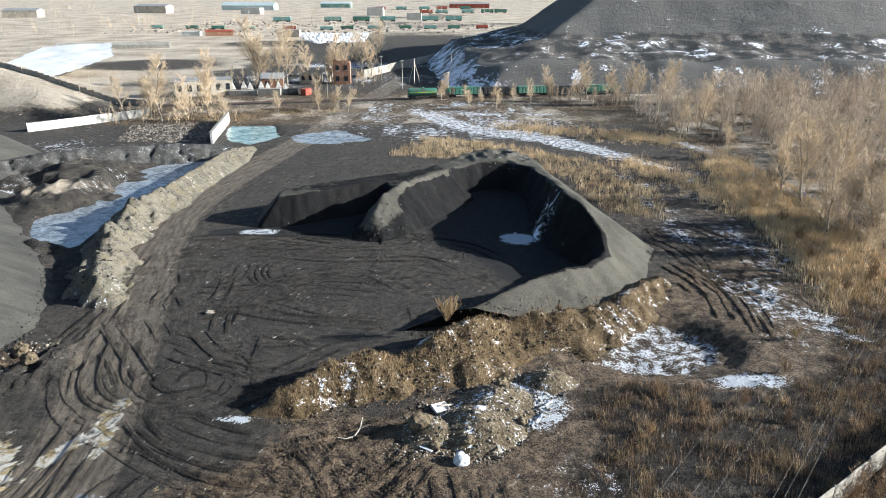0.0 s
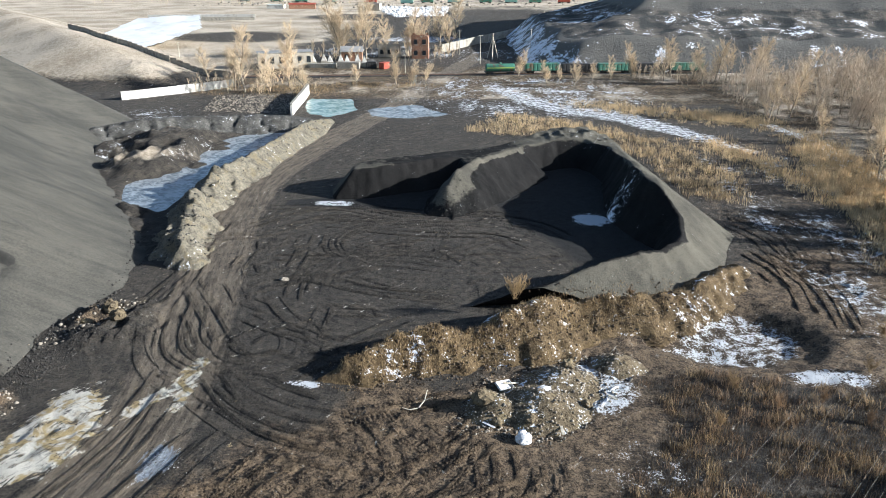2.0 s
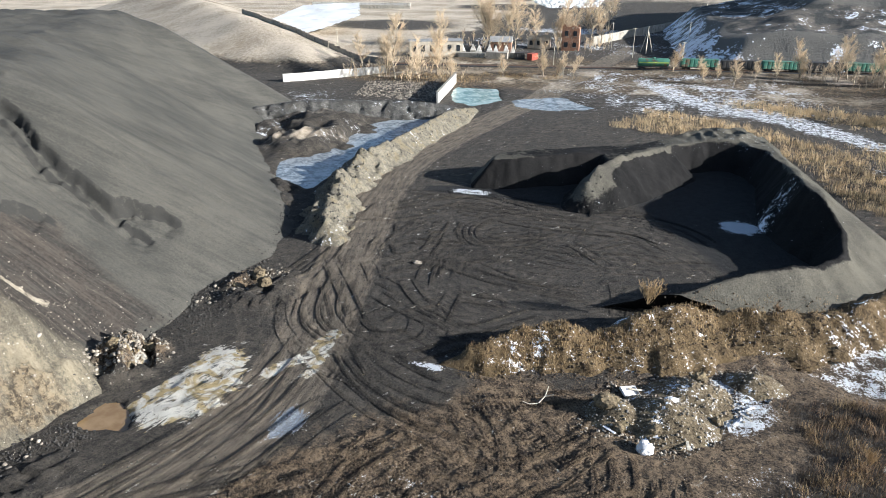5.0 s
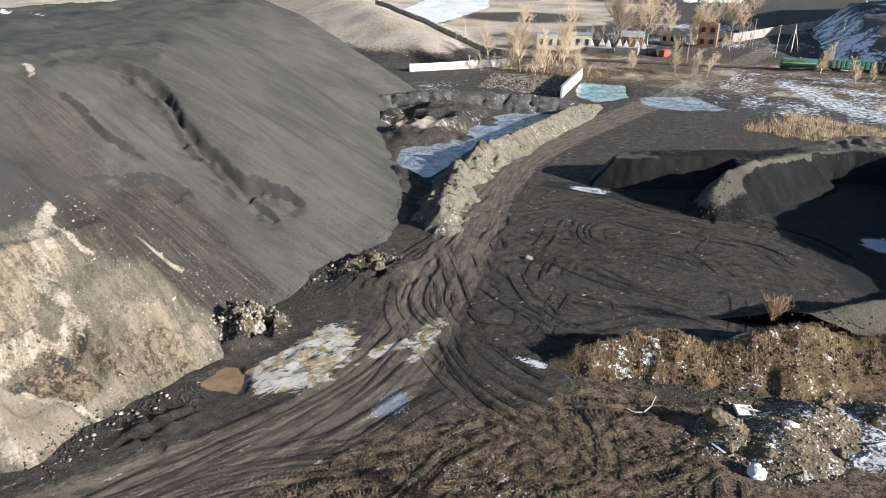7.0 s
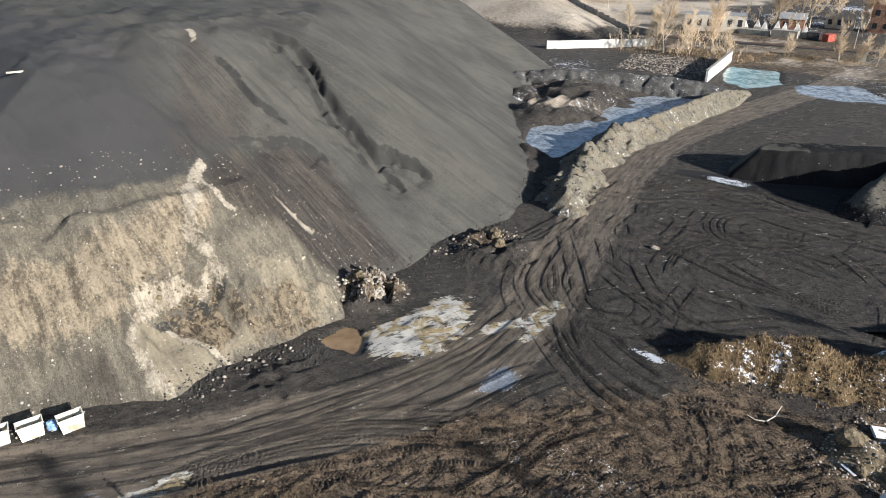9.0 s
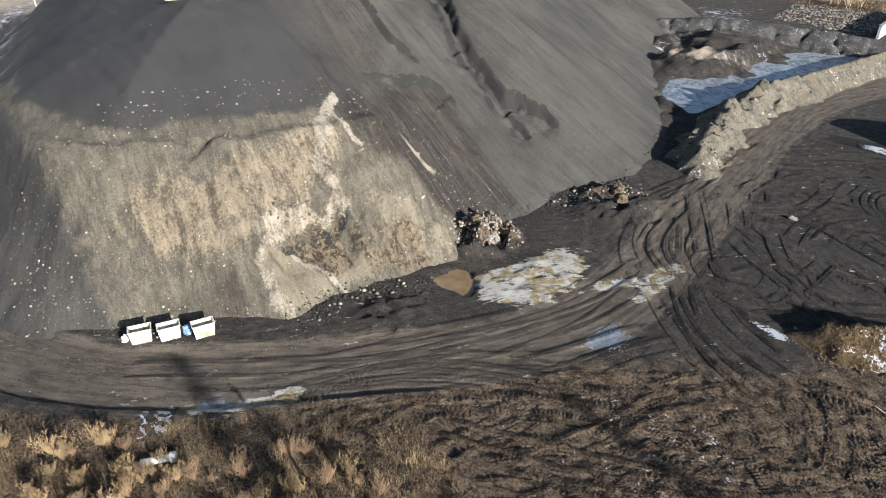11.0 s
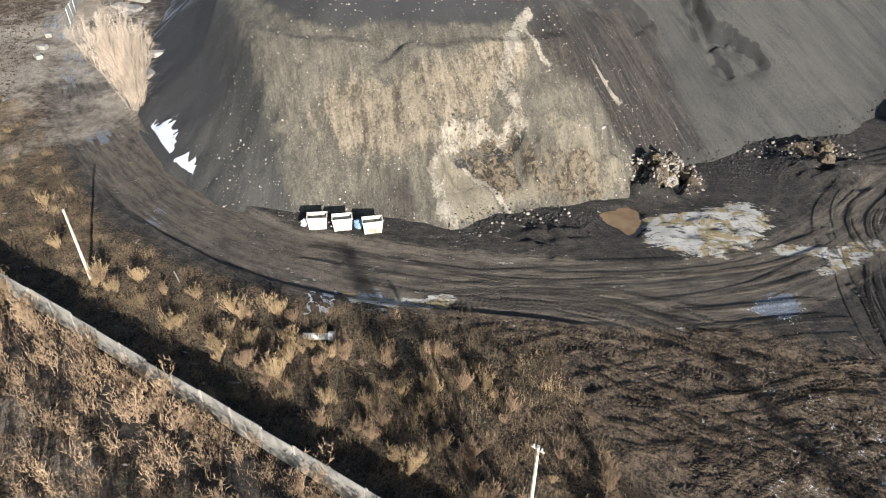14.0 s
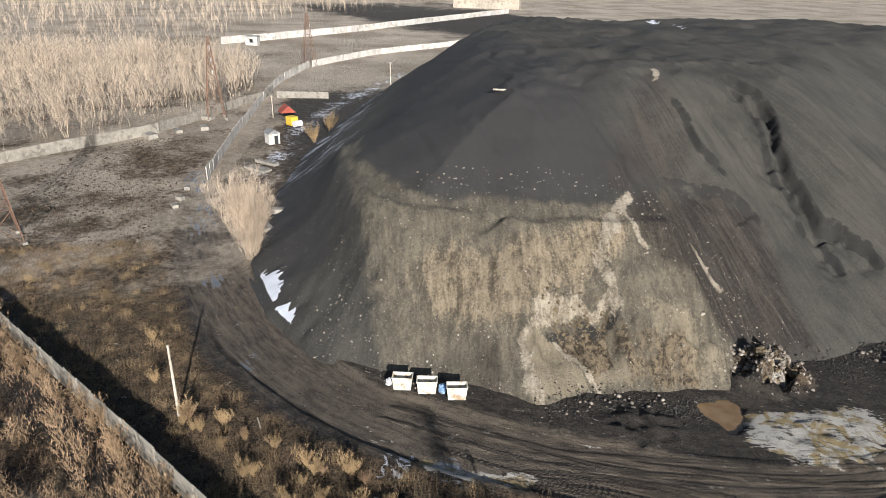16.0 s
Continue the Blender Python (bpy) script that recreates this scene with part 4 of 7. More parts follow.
berm = grid_mesh("earth_bank", lines(-26, 40, 0.3), lines(52, 97, 0.3), berm_height, MAT_BERM, keep=lambda x, y, z: z > -0.6, attrs=bank_cover(0.22))
tagged(berm, "long brown earth bank with dry grass and thin snow", "bank")
bank = grid_mesh("pond_bank", lines(-64, -42, 0.35), lines(82, 186, 0.35), pond_bank_height, MAT_BANK, keep=lambda x, y, z: z > -1.0, attrs=bank_cover(0.05))
tagged(bank, "pale grey slag bank along the frozen pond", "bank")
north_bank = grid_mesh("dumped_bank", lines(-112, -44, 0.5), lines(138, 196, 0.5), north_bank_height, MAT_NBANK, keep=lambda x, y, z: z > -1.2, attrs=bank_cover(0.14))
tagged(north_bank, "scalloped bank of dumped dark slag above the pond", "bank")
rubble = grid_mesh("rubble_mound", lines(-8, 17, 0.22), lines(49, 70, 0.22), rubble_height, MAT_RUBBLE, keep=lambda x, y, z: z > -0.5, attrs=bank_cover(0.27))
tagged(rubble, "heap of soil, broken concrete and rubbish", "rubble heap")
far_heap = grid_mesh("far_slag_hill", lines(-20, 430, 2.5), lines(270, 650, 2.5), far_heap_height, MAT_FAR, keep=lambda x, y, z: z > -1, attrs=far_cover)
tagged(far_heap, "tall dark slag heap with benches and snow streaks", "slag heap")


# ---- builders for things and parts ----
def thing(name, m, label, category, group=""):
    ob = new(name)
    ob.matrix_world = m
    return tagged(ob, label, category, group)


def part(name, bm, mat, parent, label="", m=None):
    """Links a bmesh as one mesh object under a thing or a part."""
    me = bpy.data.meshes.new(name)
    bm.to_mesh(me)
    bm.free()
    me.materials.append(mat)
    return part_of(name, me, parent, label, m)


def part_of(name, me, parent, label="", m=None):
    ob = new(name, me)
    ob.parent = parent
    if m is not None:
        ob.matrix_local = m
    return tagged(ob, label) if label else ob


def single(name, bm, mat, m, label, category, group=""):
    me = bpy.data.meshes.new(name)
    bm.to_mesh(me)
    bm.free()
    me.materials.append(mat)
    ob = new(name, me)
    ob.matrix_world = m
    return tagged(ob, label, category, group)


def boxes(*specs, bevel=0.0):
    """Boxes (centre x, y, z, size x, y, z, turn in degrees) in one bmesh."""
    bm = bmesh.new()
    for cx, cy, cz, sx, sy, sz, *turn in specs:
        m = pose(cx, cy, cz, 0, 0, turn[0] if turn else 0) @ Matrix.Diagonal((sx, sy, sz, 1))
        bmesh.ops.create_cube(bm, size=1, matrix=m)
    if bevel:
        bmesh.ops.bevel(bm, geom=bm.edges[:], offset=bevel, segments=1, affect="EDGES")
    return bm


def rod(bm, p, q, r0, r1=None, n=8):
    p, q = Vector(p), Vector(q)
    m = Matrix.Translation((p + q) / 2) @ (q - p).to_track_quat("Z", "Y").to_matrix().to_4x4()
    bmesh.ops.create_cone(bm, cap_ends=True, segments=n, radius1=r0, radius2=r0 if r1 is None else r1, depth=(q - p).length, matrix=m)
    return bm


def extrude(profile, x0, x1):
    """A solid with the outline (y, z) drawn out along x."""
    bm = bmesh.new()
    a = [bm.verts.new((x0, y, z)) for y, z in profile]
    b = [bm.verts.new((x1, y, z)) for y, z in profile]
    bm.faces.new(a[::-1])
    bm.faces.new(b)
    for i in range(len(a)):
        j = (i + 1) % len(a)
        bm.faces.new((a[i], a[j], b[j], b[i]))
    bmesh.ops.recalc_face_normals(bm, faces=bm.faces[:])
    return bm


def raw_mesh(name, co, faces, mat, smooth_faces=False):
    """A mesh from arrays; all faces have the same number of corners."""
    k = faces.shape[1]
    me = bpy.data.meshes.new(name)
    me.vertices.add(len(co))
    me.vertices.foreach_set("co", np.asarray(co, np.float32).ravel())
    me.loops.add(faces.size)
    me.loops.foreach_set("vertex_index", faces.astype(np.int32).ravel())
    me.polygons.add(len(faces))
    me.polygons.foreach_set("loop_start", np.arange(0, faces.size, k, dtype=np.int32))
    me.update(calc_edges=True)
    if smooth_faces:
        me.polygons.foreach_set("use_smooth", np.ones(len(faces), bool))
    me.materials.append(mat)
    return me


def tubes(name, segs, mat, sides=3):
    """Tapered limbs from rows of (start, end, radius, radius)."""
    s = np.asarray(segs, float)
    p, q, r0, r1 = s[:, 0:3], s[:, 3:6], s[:, 6], s[:, 7]
    d = q - p
    d /= np.linalg.norm(d, axis=1)[:, None] + 1e-9
    ref = np.where(np.abs(d[:, 2:3]) < 0.9, [[0, 0, 1.0]], [[1.0, 0, 0]])
    u = np.cross(d, ref)
    u /= np.linalg.norm(u, axis=1)[:, None] + 1e-9
    w = np.cross(d, u)
    ring = []
    for base, r in ((p, r0), (q, r1)):
        for k in range(sides):
            a = 2 * math.pi * k / sides
            ring.append(base + (u * math.cos(a) + w * math.sin(a)) * r[:, None])
    co = np.stack(ring, 1).reshape(-1, 3)
    i = np.arange(len(s))[:, None] * 2 * sides
    faces = np.concatenate([np.hstack([i + k, i + (k + 1) % sides, i + sides + (k + 1) % sides, i + sides + k]) for k in range(sides)])
    return raw_mesh(name, co, faces, mat)


def top_height(x, y):
    """The height of whatever surface lies uppermost."""
    x, y = np.asarray(x, float), np.asarray(y, float)
    z = ground_height(x, y)
    for fn, x0, x1, y0, y1 in ((big_heap_height, -220, -46, -12, 200), (pile_height, -38, 38, 74, 170), (berm_height, -26, 40, 52, 97), (pond_bank_height, -64, -42, 82, 186),
                               (north_bank_height, -112, -44, 138, 196), (rubble_height, -8, 17, 49, 70)):
        box = (x > x0) & (x < x1) & (y > y0) & (y < y1)
        if box.any():
            z[box] = np.maximum(z[box], fn(x[box], y[box]))
    return z


def floor_at(x, y):
    return float(top_height(np.array([x]), np.array([y]))[0])


def scatter(rng, poly, count):
    """Random places inside an outline."""
    xs, ys = [p[0] for p in poly], [p[1] for p in poly]
    out = np.zeros((0, 2))
    while len(out) < count:
        c = np.stack([rng.uniform(min(xs), max(xs), count * 3), rng.uniform(min(ys), max(ys), count * 3)], 1)
        out = np.concatenate([out, c[inside(poly, c[:, 0], c[:, 1]) > 0]])
    return out[:count]


MAT_BARK = plain_material("pale_bark", (0.40, 0.34, 0.26), 0.85, vary=0.35, size=0.3, spot=(0.10, 0.08, 0.06))
MAT_TWIG = plain_material("dry_twigs", (0.68, 0.55, 0.38), 0.85, vary=0.2, size=1.5, tone=0.2)
MAT_WOOD_TWIG = plain_material("brown_twigs", (0.57, 0.47, 0.355), 0.9, vary=0.3, size=2.5, tone=0.3)
MAT_STRAW = plain_material("dry_grass", (0.36, 0.258, 0.138), 0.9, vary=0.45, size=1.8)
MAT_GOLD = plain_material("golden_reed", (0.64, 0.49, 0.29), 0.9, vary=0.35, size=3.0)
MAT_RUSSET = plain_material("russet_twigs", (0.29, 0.198, 0.118), 0.9, vary=0.4, size=1.5)
MAT_REED = plain_material("russet_brush", (0.34, 0.24, 0.145), 0.9, vary=0.4, size=2.2)
MAT_WEED = plain_material("dark_weeds", (0.15, 0.112, 0.068), 0.95, vary=0.5, size=1.5)


# ---- trees ----
def grow(rng, height, stems=1, lean=0.08, spread=0.75, first=0.18, kids=12, twigs=12, thick=0.013, fine=0.020, sub=3):
    """A bare tree: rows for the trunk, rows for the limbs, and rows (start, end, width) for the twigs."""
    trunk, limbs, thin = [], [], []

    def limb(p, d, length, r, level, out, n):
        pts, rr = [p], [r]
        for i in range(n):
            d = d + rng.normal(0, 0.10 + 0.05 * level, 3) + np.array([0, 0, 0.05 + 0.04 * level])
            d = d / np.linalg.norm(d)
            pts.append(pts[-1] + d * length / n)
            rr.append(max(r * (1 - 0.80 * (i + 1) / n), fine * 0.5))
            out.append((*pts[-2], *pts[-1], rr[-2], rr[-1]))
        return pts, rr

    for s in range(stems):
        a = rng.uniform(0, 6.28)
        out_by = lean * (2.4 * math.sqrt(rng.uniform(0, 1)) if stems > 1 else 1)
        d = np.array([math.cos(a) * out_by, math.sin(a) * out_by, 1.0])
        hh = height * (1 if s == 0 else rng.uniform(0.65, 0.95))
        foot = min(0.06 * stems, 0.35)
        base = np.array([rng.normal(0, foot), rng.normal(0, foot), -0.3])
        pts, rr = limb(base, d / np.linalg.norm(d), hh, hh * thick, 0, limbs if s else trunk, 7)
        for k in range(kids):
            f = first + (0.99 - first) * (k + rng.uniform(0, 1)) / kids
            i = min(int(f * 7), 6)
            g = f * 7 - i
            p = pts[i] * (1 - g) + pts[i + 1] * g
            a += 2.4 + rng.normal(0, 0.4)
            d1 = np.array([math.cos(a) * spread, math.sin(a) * spread, rng.uniform(0.7, 1.5)])
            ln = hh * rng.uniform(0.20, 0.36) * (1.15 - 0.65 * f)
            q, _ = limb(p, d1 / np.linalg.norm(d1), ln, max(rr[i] * 0.45, fine), 1, limbs, 3)
            h = rng.uniform(0.15, 1.0, twigs) * 3
            i2 = np.minimum(h.astype(int), 2)
            qq = np.array(q)
            p2 = qq[i2] + (qq[i2 + 1] - qq[i2]) * (h - i2)[:, None]
            d2 = d1 / np.linalg.norm(d1) + rng.normal(0, 0.5, (twigs, 3)) + np.array([0, 0, 0.3])
            d2 /= np.linalg.norm(d2, axis=1)[:, None]
            l2 = ln * rng.uniform(0.3, 0.65, twigs)[:, None]
            thin.append(np.hstack([p2, p2 + d2 * l2, np.full((twigs, 1), fine)]))
            for _ in range(sub):
                p3 = p2 + d2 * l2 * rng.uniform(0.2, 0.9, (twigs, 1))
                d3 = d2 + rng.normal(0, 0.5, (twigs, 3))
                thin.append(np.hstack([p3, p3 + d3 * l2 * rng.uniform(0.35, 0.7, (twigs, 1)), np.full((twigs, 1), fine * 0.75)]))
    return np.array(trunk), np.array(limbs), np.concatenate(thin)


def crown_mesh(name, limbs, thin, mat, seed=1):
    """Limbs as three-sided tubes and twigs as slim blades, in one mesh of triangles."""
    g = np.random.default_rng(seed)
    p, q, w = thin[:, 0:3], thin[:, 3:6], thin[:, 6:7]
    side = np.cross(q - p, g.normal(0, 1, p.shape))
    side /= np.linalg.norm(side, axis=1)[:, None] + 1e-9
    co_t = np.stack([p - side * w, p + side * w, q], 1).reshape(-1, 3)
    tri_t = np.arange(len(co_t)).reshape(-1, 3)
    me = tubes(name, limbs, mat, 3)
    n = len(me.vertices)
    co = np.zeros(n * 3, np.float32)
    me.vertices.foreach_get("co", co)
    quads = np.zeros(len(me.polygons) * 4, np.int32)
    me.polygons.foreach_get("vertices", quads)
    quads = quads.reshape(-1, 4)
    bpy.data.meshes.remove(me)
    tri = np.concatenate([quads[:, [0, 1, 2]], quads[:, [0, 2, 3]], tri_t + n])
    return raw_mesh(name, np.concatenate([co.reshape(-1, 3), co_t]), tri, mat)


def tree_model(seed, name, label, mat_trunk, mat_crown, **kw):
    """A tree with a trunk and a crown of bare limbs, kept far below until copies are made."""
    trunk, limbs, thin = grow(np.random.default_rng(seed), 10.0, **kw)
    t = thing(name, pose(0, 0, 0), label, "tree")
    part_of("trunk", tubes("trunk", trunk, mat_trunk, 5), t)
    part_of("crown", crown_mesh("crown", limbs, thin, mat_crown), t)
    return t


def plant(model, x, y, height, rng, used, group=""):
    s = height / 10.0
    m = pose(x, y, floor_at(x, y), 0, 0, rng.uniform(0, 360)) @ Matrix.Diagonal((s * rng.uniform(0.85, 1.15), s * rng.uniform(0.85, 1.15), s, 1))
    if model.name not in used:
        used.add(model.name)
        model.matrix_world = m
        ob = model
    else:
        ob = copy_thing(model, m)
        ob.matrix_basis = m
    if group:
        tagged(ob, group=group)
    return ob


rng = np.random.default_rng(7)
used = set()
POPLARS = [tree_model(11 + k, "poplar_tree", "tall bare poplar with pale sunlit branches", MAT_BARK, MAT_TWIG, stems=1 + (k == 2), kids=20, twigs=26, sub=4, spread=0.95,
                      thick=0.018, fine=0.024) for k in range(4)]
BIRCHES = [tree_model(31 + k, "birch_tree", "bare young tree with brown twigs in the wood", MAT_BARK, MAT_WOOD_TWIG, stems=1 + k % 2, kids=12, twigs=10,
                      spread=0.75, thick=0.013, fine=0.036, first=0.12) for k in range(5)]
for x, y, h in ((-90.5, 221, 17), (-79, 230, 17), (-86, 224, 11), (-101, 240, 10), (-71, 222, 8), (-80, 312, 23), (-75, 316, 20), (-69, 310, 19), (-47, 318, 15),
                (-52, 322, 17), (-41, 345, 17), (-35, 343, 14), (-38, 400, 19), (-38, 240, 7), (-44, 243, 8), (-57, 236, 6.5), (-113, 243, 10), (-33, 239, 6.5),
                (-97, 226, 12), (-64, 330, 13), (-84, 318, 14)):
    plant(POPLARS[int(rng.integers(4))], x, y, h * 1.22, rng, used, "poplars behind the yard")
for x, y, h in ((-0.9, 266, 9.5), (41, 263, 13), (56.6, 270, 14), (62, 262, 12), (68.5, 257, 15), (81, 256, 16), (47.5, 256, 9), (64, 254, 11), (19, 244, 9), (9.5, 250, 8),
                (26, 256, 7), (33, 258, 9), (74, 262, 12), (88, 262, 12), (95, 250, 13), (14, 252, 6), (52, 262, 12)):
    plant(POPLARS[int(rng.integers(4))], x, y, h, rng, used, "poplars along the railway")
EAST_WOOD = [(68, 116), (66, 100), (74, 96), (110, 120), (200, 300), (92, 262), (70, 236), (66, 212), (70, 196), (90, 188), (84, 160), (76, 136)]
for x, y in scatter(rng, EAST_WOOD, 330):
    plant(BIRCHES[int(rng.integers(5))], x, y, rng.uniform(8, 14), rng, used, "trees of the eastern wood")
for x, y, h in ((67.5, 194, 12), (74, 198, 14), (72.5, 170, 9), (75, 150, 15), (72, 131, 14), (76, 126, 16), (73, 118, 12), (79, 112, 13), (66, 110, 13), (70, 103, 12), (64.5, 97, 9), (75, 106, 15), (68, 92, 10), (82, 118, 15), (78, 100, 13), (72, 140, 13), (80, 146, 15)):
    plant(POPLARS[int(rng.integers(4))], x, y, h, rng, used, "trees of the eastern wood")
willow = tree_model(61, "willow_bush", "big fan-shaped bare willow beside the road", MAT_WOOD_TWIG, MAT_WOOD_TWIG, stems=70, lean=0.11, kids=12, twigs=9, spread=0.22, first=0.08,
                    thick=0.0035, fine=0.018, sub=2)
plant(willow, -94.0, -5.2, 13.0, rng, used)
SHRUBS = [tree_model(71 + k, "shrub", label, mat, mat, stems=16, lean=0.30, kids=7, twigs=7, spread=0.55, first=0.2, thick=0.008, fine=0.075, sub=1)
          for k, (label, mat) in enumerate((("leafless golden shrub among dry weeds", MAT_STRAW), ("leafless reddish shrub among dry weeds", MAT_RUSSET), ("leafless tan shrub among dry weeds", MAT_STRAW)))]
for s in SHRUBS:
    tagged(s, category="shrub")
tagged(willow, category="bush")
for x, y in scatter(np.random.default_rng(19), [(-62, -15), (-40, -1), (-22, 11), (-14, 22), (-24, 21.5), (-33, 20), (-40, 10), (-50, -1)], 90):
    plant(SHRUBS[int(rng.integers(3))], x, y, rng.uniform(0.9, 2.3), rng, used, "shrubs on the waste ground")
for x, y, h in ((-38.5, 2.2, 2.6), (-38.2, 7.6, 2.0), (-36, 10.5, 2.9), (-32.5, 12.7, 2.6), (-28.5, 17.4, 2.2), (-54, -9, 1.6), (0.4, 74.5, 3.6), (-30, 7, 2.2), (-44, -2, 1.8),
                (-41, 0.5, 1.5), (-26, 13, 2.0), (-63, -14, 2.0), (14.5, 77, 1.6), (-34.5, 5, 2.0), (-160, 8, 5.0), (-166, 12, 5.0), (-72, -15.5, 1.7), (60, 78, 2.4), (57, 88, 3.0), (58, 100, 3.2), (60, 108, 3.4), (62, 118, 3.0), (54, 92, 2.2), (63, 92, 3.2), (60, 126, 3.0), (26, 58, 1.8), (20, 55, 1.7), (31, 60, 1.9), (38, 66, 2.0), (23, 62, 1.6), (43, 74, 2.2), (34, 57, 1.8)):
    plant(SHRUBS[int(rng.integers(3))], x, y, h, rng, used, "shrubs on the waste ground")


# ---- dry grass, brush and far woods, too many to count ----
def blades(name, pts, mat, label, height, width, per, spread, lean=0.35, seed=3, category="grass"):
    """Tufts of thin upright blades, each a bent strip of two faces."""
    g = np.random.default_rng(seed)
    n = len(pts) * per
    base = np.repeat(np.asarray(pts), per, 0) + g.normal(0, spread, (n, 2))
    z = top_height(base[:, 0], base[:, 1])
    hgt = height * g.uniform(0.45, 1.15, n) * np.repeat(g.uniform(0.6, 1.2, len(pts)), per)
    a, l = g.uniform(0, 6.283, n), g.normal(0, lean, n)
    wx, wy = np.cos(a) * width, np.sin(a) * width
    lx, ly = -np.sin(a) * l * hgt, np.cos(a) * l * hgt
    lo = np.stack([base[:, 0], base[:, 1], z - 0.08], 1)
    side = np.stack([wx, wy, 0 * wx], 1)
    mid = lo + np.stack([lx * 0.35, ly * 0.35, hgt * 0.6], 1)
    tip = lo + np.stack([lx, ly, hgt], 1)
    co = np.stack([lo - side, lo + side, mid + side * 0.7, mid - side * 0.7, tip], 1).reshape(-1, 3)
    i = np.arange(n)[:, None] * 5
    faces = np.concatenate([np.hstack([i, i + 1, i + 2]), np.hstack([i, i + 2, i + 3]), np.hstack([i + 3, i + 2, i + 4])])
    ob = new(name, raw_mesh(name, co, faces, mat))
    return tagged(ob, label, category, kind="stuff")


def line_scatter(g, line, count, width):
    t = g.uniform(0, len(line) - 1, count)
    i = np.minimum(t.astype(int), len(line) - 2)
    p = np.asarray([q[:2] for q in line])
    return p[i] * (1 - (t - i))[:, None] + p[i + 1] * (t - i)[:, None] + g.normal(0, width, (count, 2))


WASTE = [(-104, -48), (-60, -18.5), (-20, 9.5), (-8, 24), (-24, 22), (-34, 24), (-40, 18), (-47, 5), (-56, -4), (-68, -11), (-84, -15.5), (-104, -20)]
far_side = [(-105, -52), (-100, -66), (-40, -36), (10, -2), (34, 18), (48, 52), (40, 51)]
pts = scatter(rng, WASTE, 5200)
blades("dead_weeds", pts[fbm(pts[:, 0], pts[:, 1], 7, 3, 141) > -0.12], MAT_WEED, "dark dead weeds covering the waste ground", 0.36, 0.013, 14, 0.34, 1.0, seed=4)
blades("dry_grass", pts[fbm(pts[:, 0], pts[:, 1], 4, 3, 142) > 0.20], MAT_STRAW, "tufts of straw-coloured dry grass", 0.38, 0.010, 14, 0.28, 1.0, seed=5)
blades("russet_weeds", pts[fbm(pts[:, 0], pts[:, 1], 5, 3, 145) > 0.05], MAT_RUSSET, "reddish-brown dead weeds on waste ground", 0.40, 0.010, 12, 0.34, 1.0, seed=15)
blades("russet_grass", scatter(rng, far_side, 2600), MAT_RUSSET, "matted russet grass along the concrete fence", 0.7, 0.016, 14, 0.45, 0.9, seed=6)
pts = line_scatter(rng, [(-16, 59), (-12, 62), (-8, 63.5), (-2.5, 65), (1, 68.5), (7, 73), (15, 75.5), (23, 80.5)], 1500, 1.7)
blades("bank_grass", pts, MAT_STRAW, "dry grass on the earth bank", 0.55, 0.014, 8, 0.2, seed=7)
MAT_FIELD = plain_material("field_weeds", (0.085, 0.061, 0.036), 0.95, vary=0.5, size=1.5)
pts = scatter(rng, GRASS_E, 3600)
blades("field_weeds", pts[fbm(pts[:, 0], pts[:, 1], 5, 3, 143) > -0.4], MAT_FIELD, "dark weeds in the rough field", 0.6, 0.018, 10, 0.3, 0.5, seed=8)
blades("field_bushes", scatter(rng, GRASS_E, 260), MAT_STRAW, "golden dry bushes in the rough field", 1.1, 0.014, 55, 0.45, 0.45, seed=16, category="bushes")
blades("field_brush", scatter(rng, GRASS_E, 300), MAT_RUSSET, "russet dry bushes in the rough field", 1.2, 0.014, 50, 0.5, 0.45, seed=17, category="bushes")
blades("field_grass", pts[fbm(pts[:, 0], pts[:, 1], 5, 3, 144) > 0.32], MAT_STRAW, "dry grass in the rough field", 0.6, 0.016, 8, 0.25, seed=12)
pts = np.concatenate([line_scatter(rng, [(45, 168), (52, 150), (58, 132), (62, 112), (60, 92)], 900, 3.2), line_scatter(rng, [(20, 212), (50, 198), (66, 190)], 900, 4.5),
                      scatter(rng, TAN_FIELD, 900), line_scatter(rng, [(72, 180), (66, 140), (64, 110), (58, 84)], 900, 4)])
blades("reeds", pts, MAT_GOLD, "pale dry reeds beside the snowy track", 1.5, 0.030, 11, 0.5, seed=9, category="reeds")
blades("golden_reeds", scatter(np.random.default_rng(29), [(50, 80), (66, 92), (74, 110), (76, 140), (72, 176), (62, 160), (58, 128), (55, 100)], 1700), MAT_GOLD, "tall golden reeds at the edge of the wood", 1.7, 0.035, 10, 0.5, seed=18, category="reeds")
pts = np.concatenate([line_scatter(rng, [(-110, 230), (-85, 226), (-66, 226)], 300, 5), line_scatter(rng, [(-66, 238), (-30, 240)], 160, 3)])
blades("lot_weeds", pts, MAT_STRAW, "tall dry weeds round the demolished lot", 1.2, 0.035, 7, 0.6, seed=10)


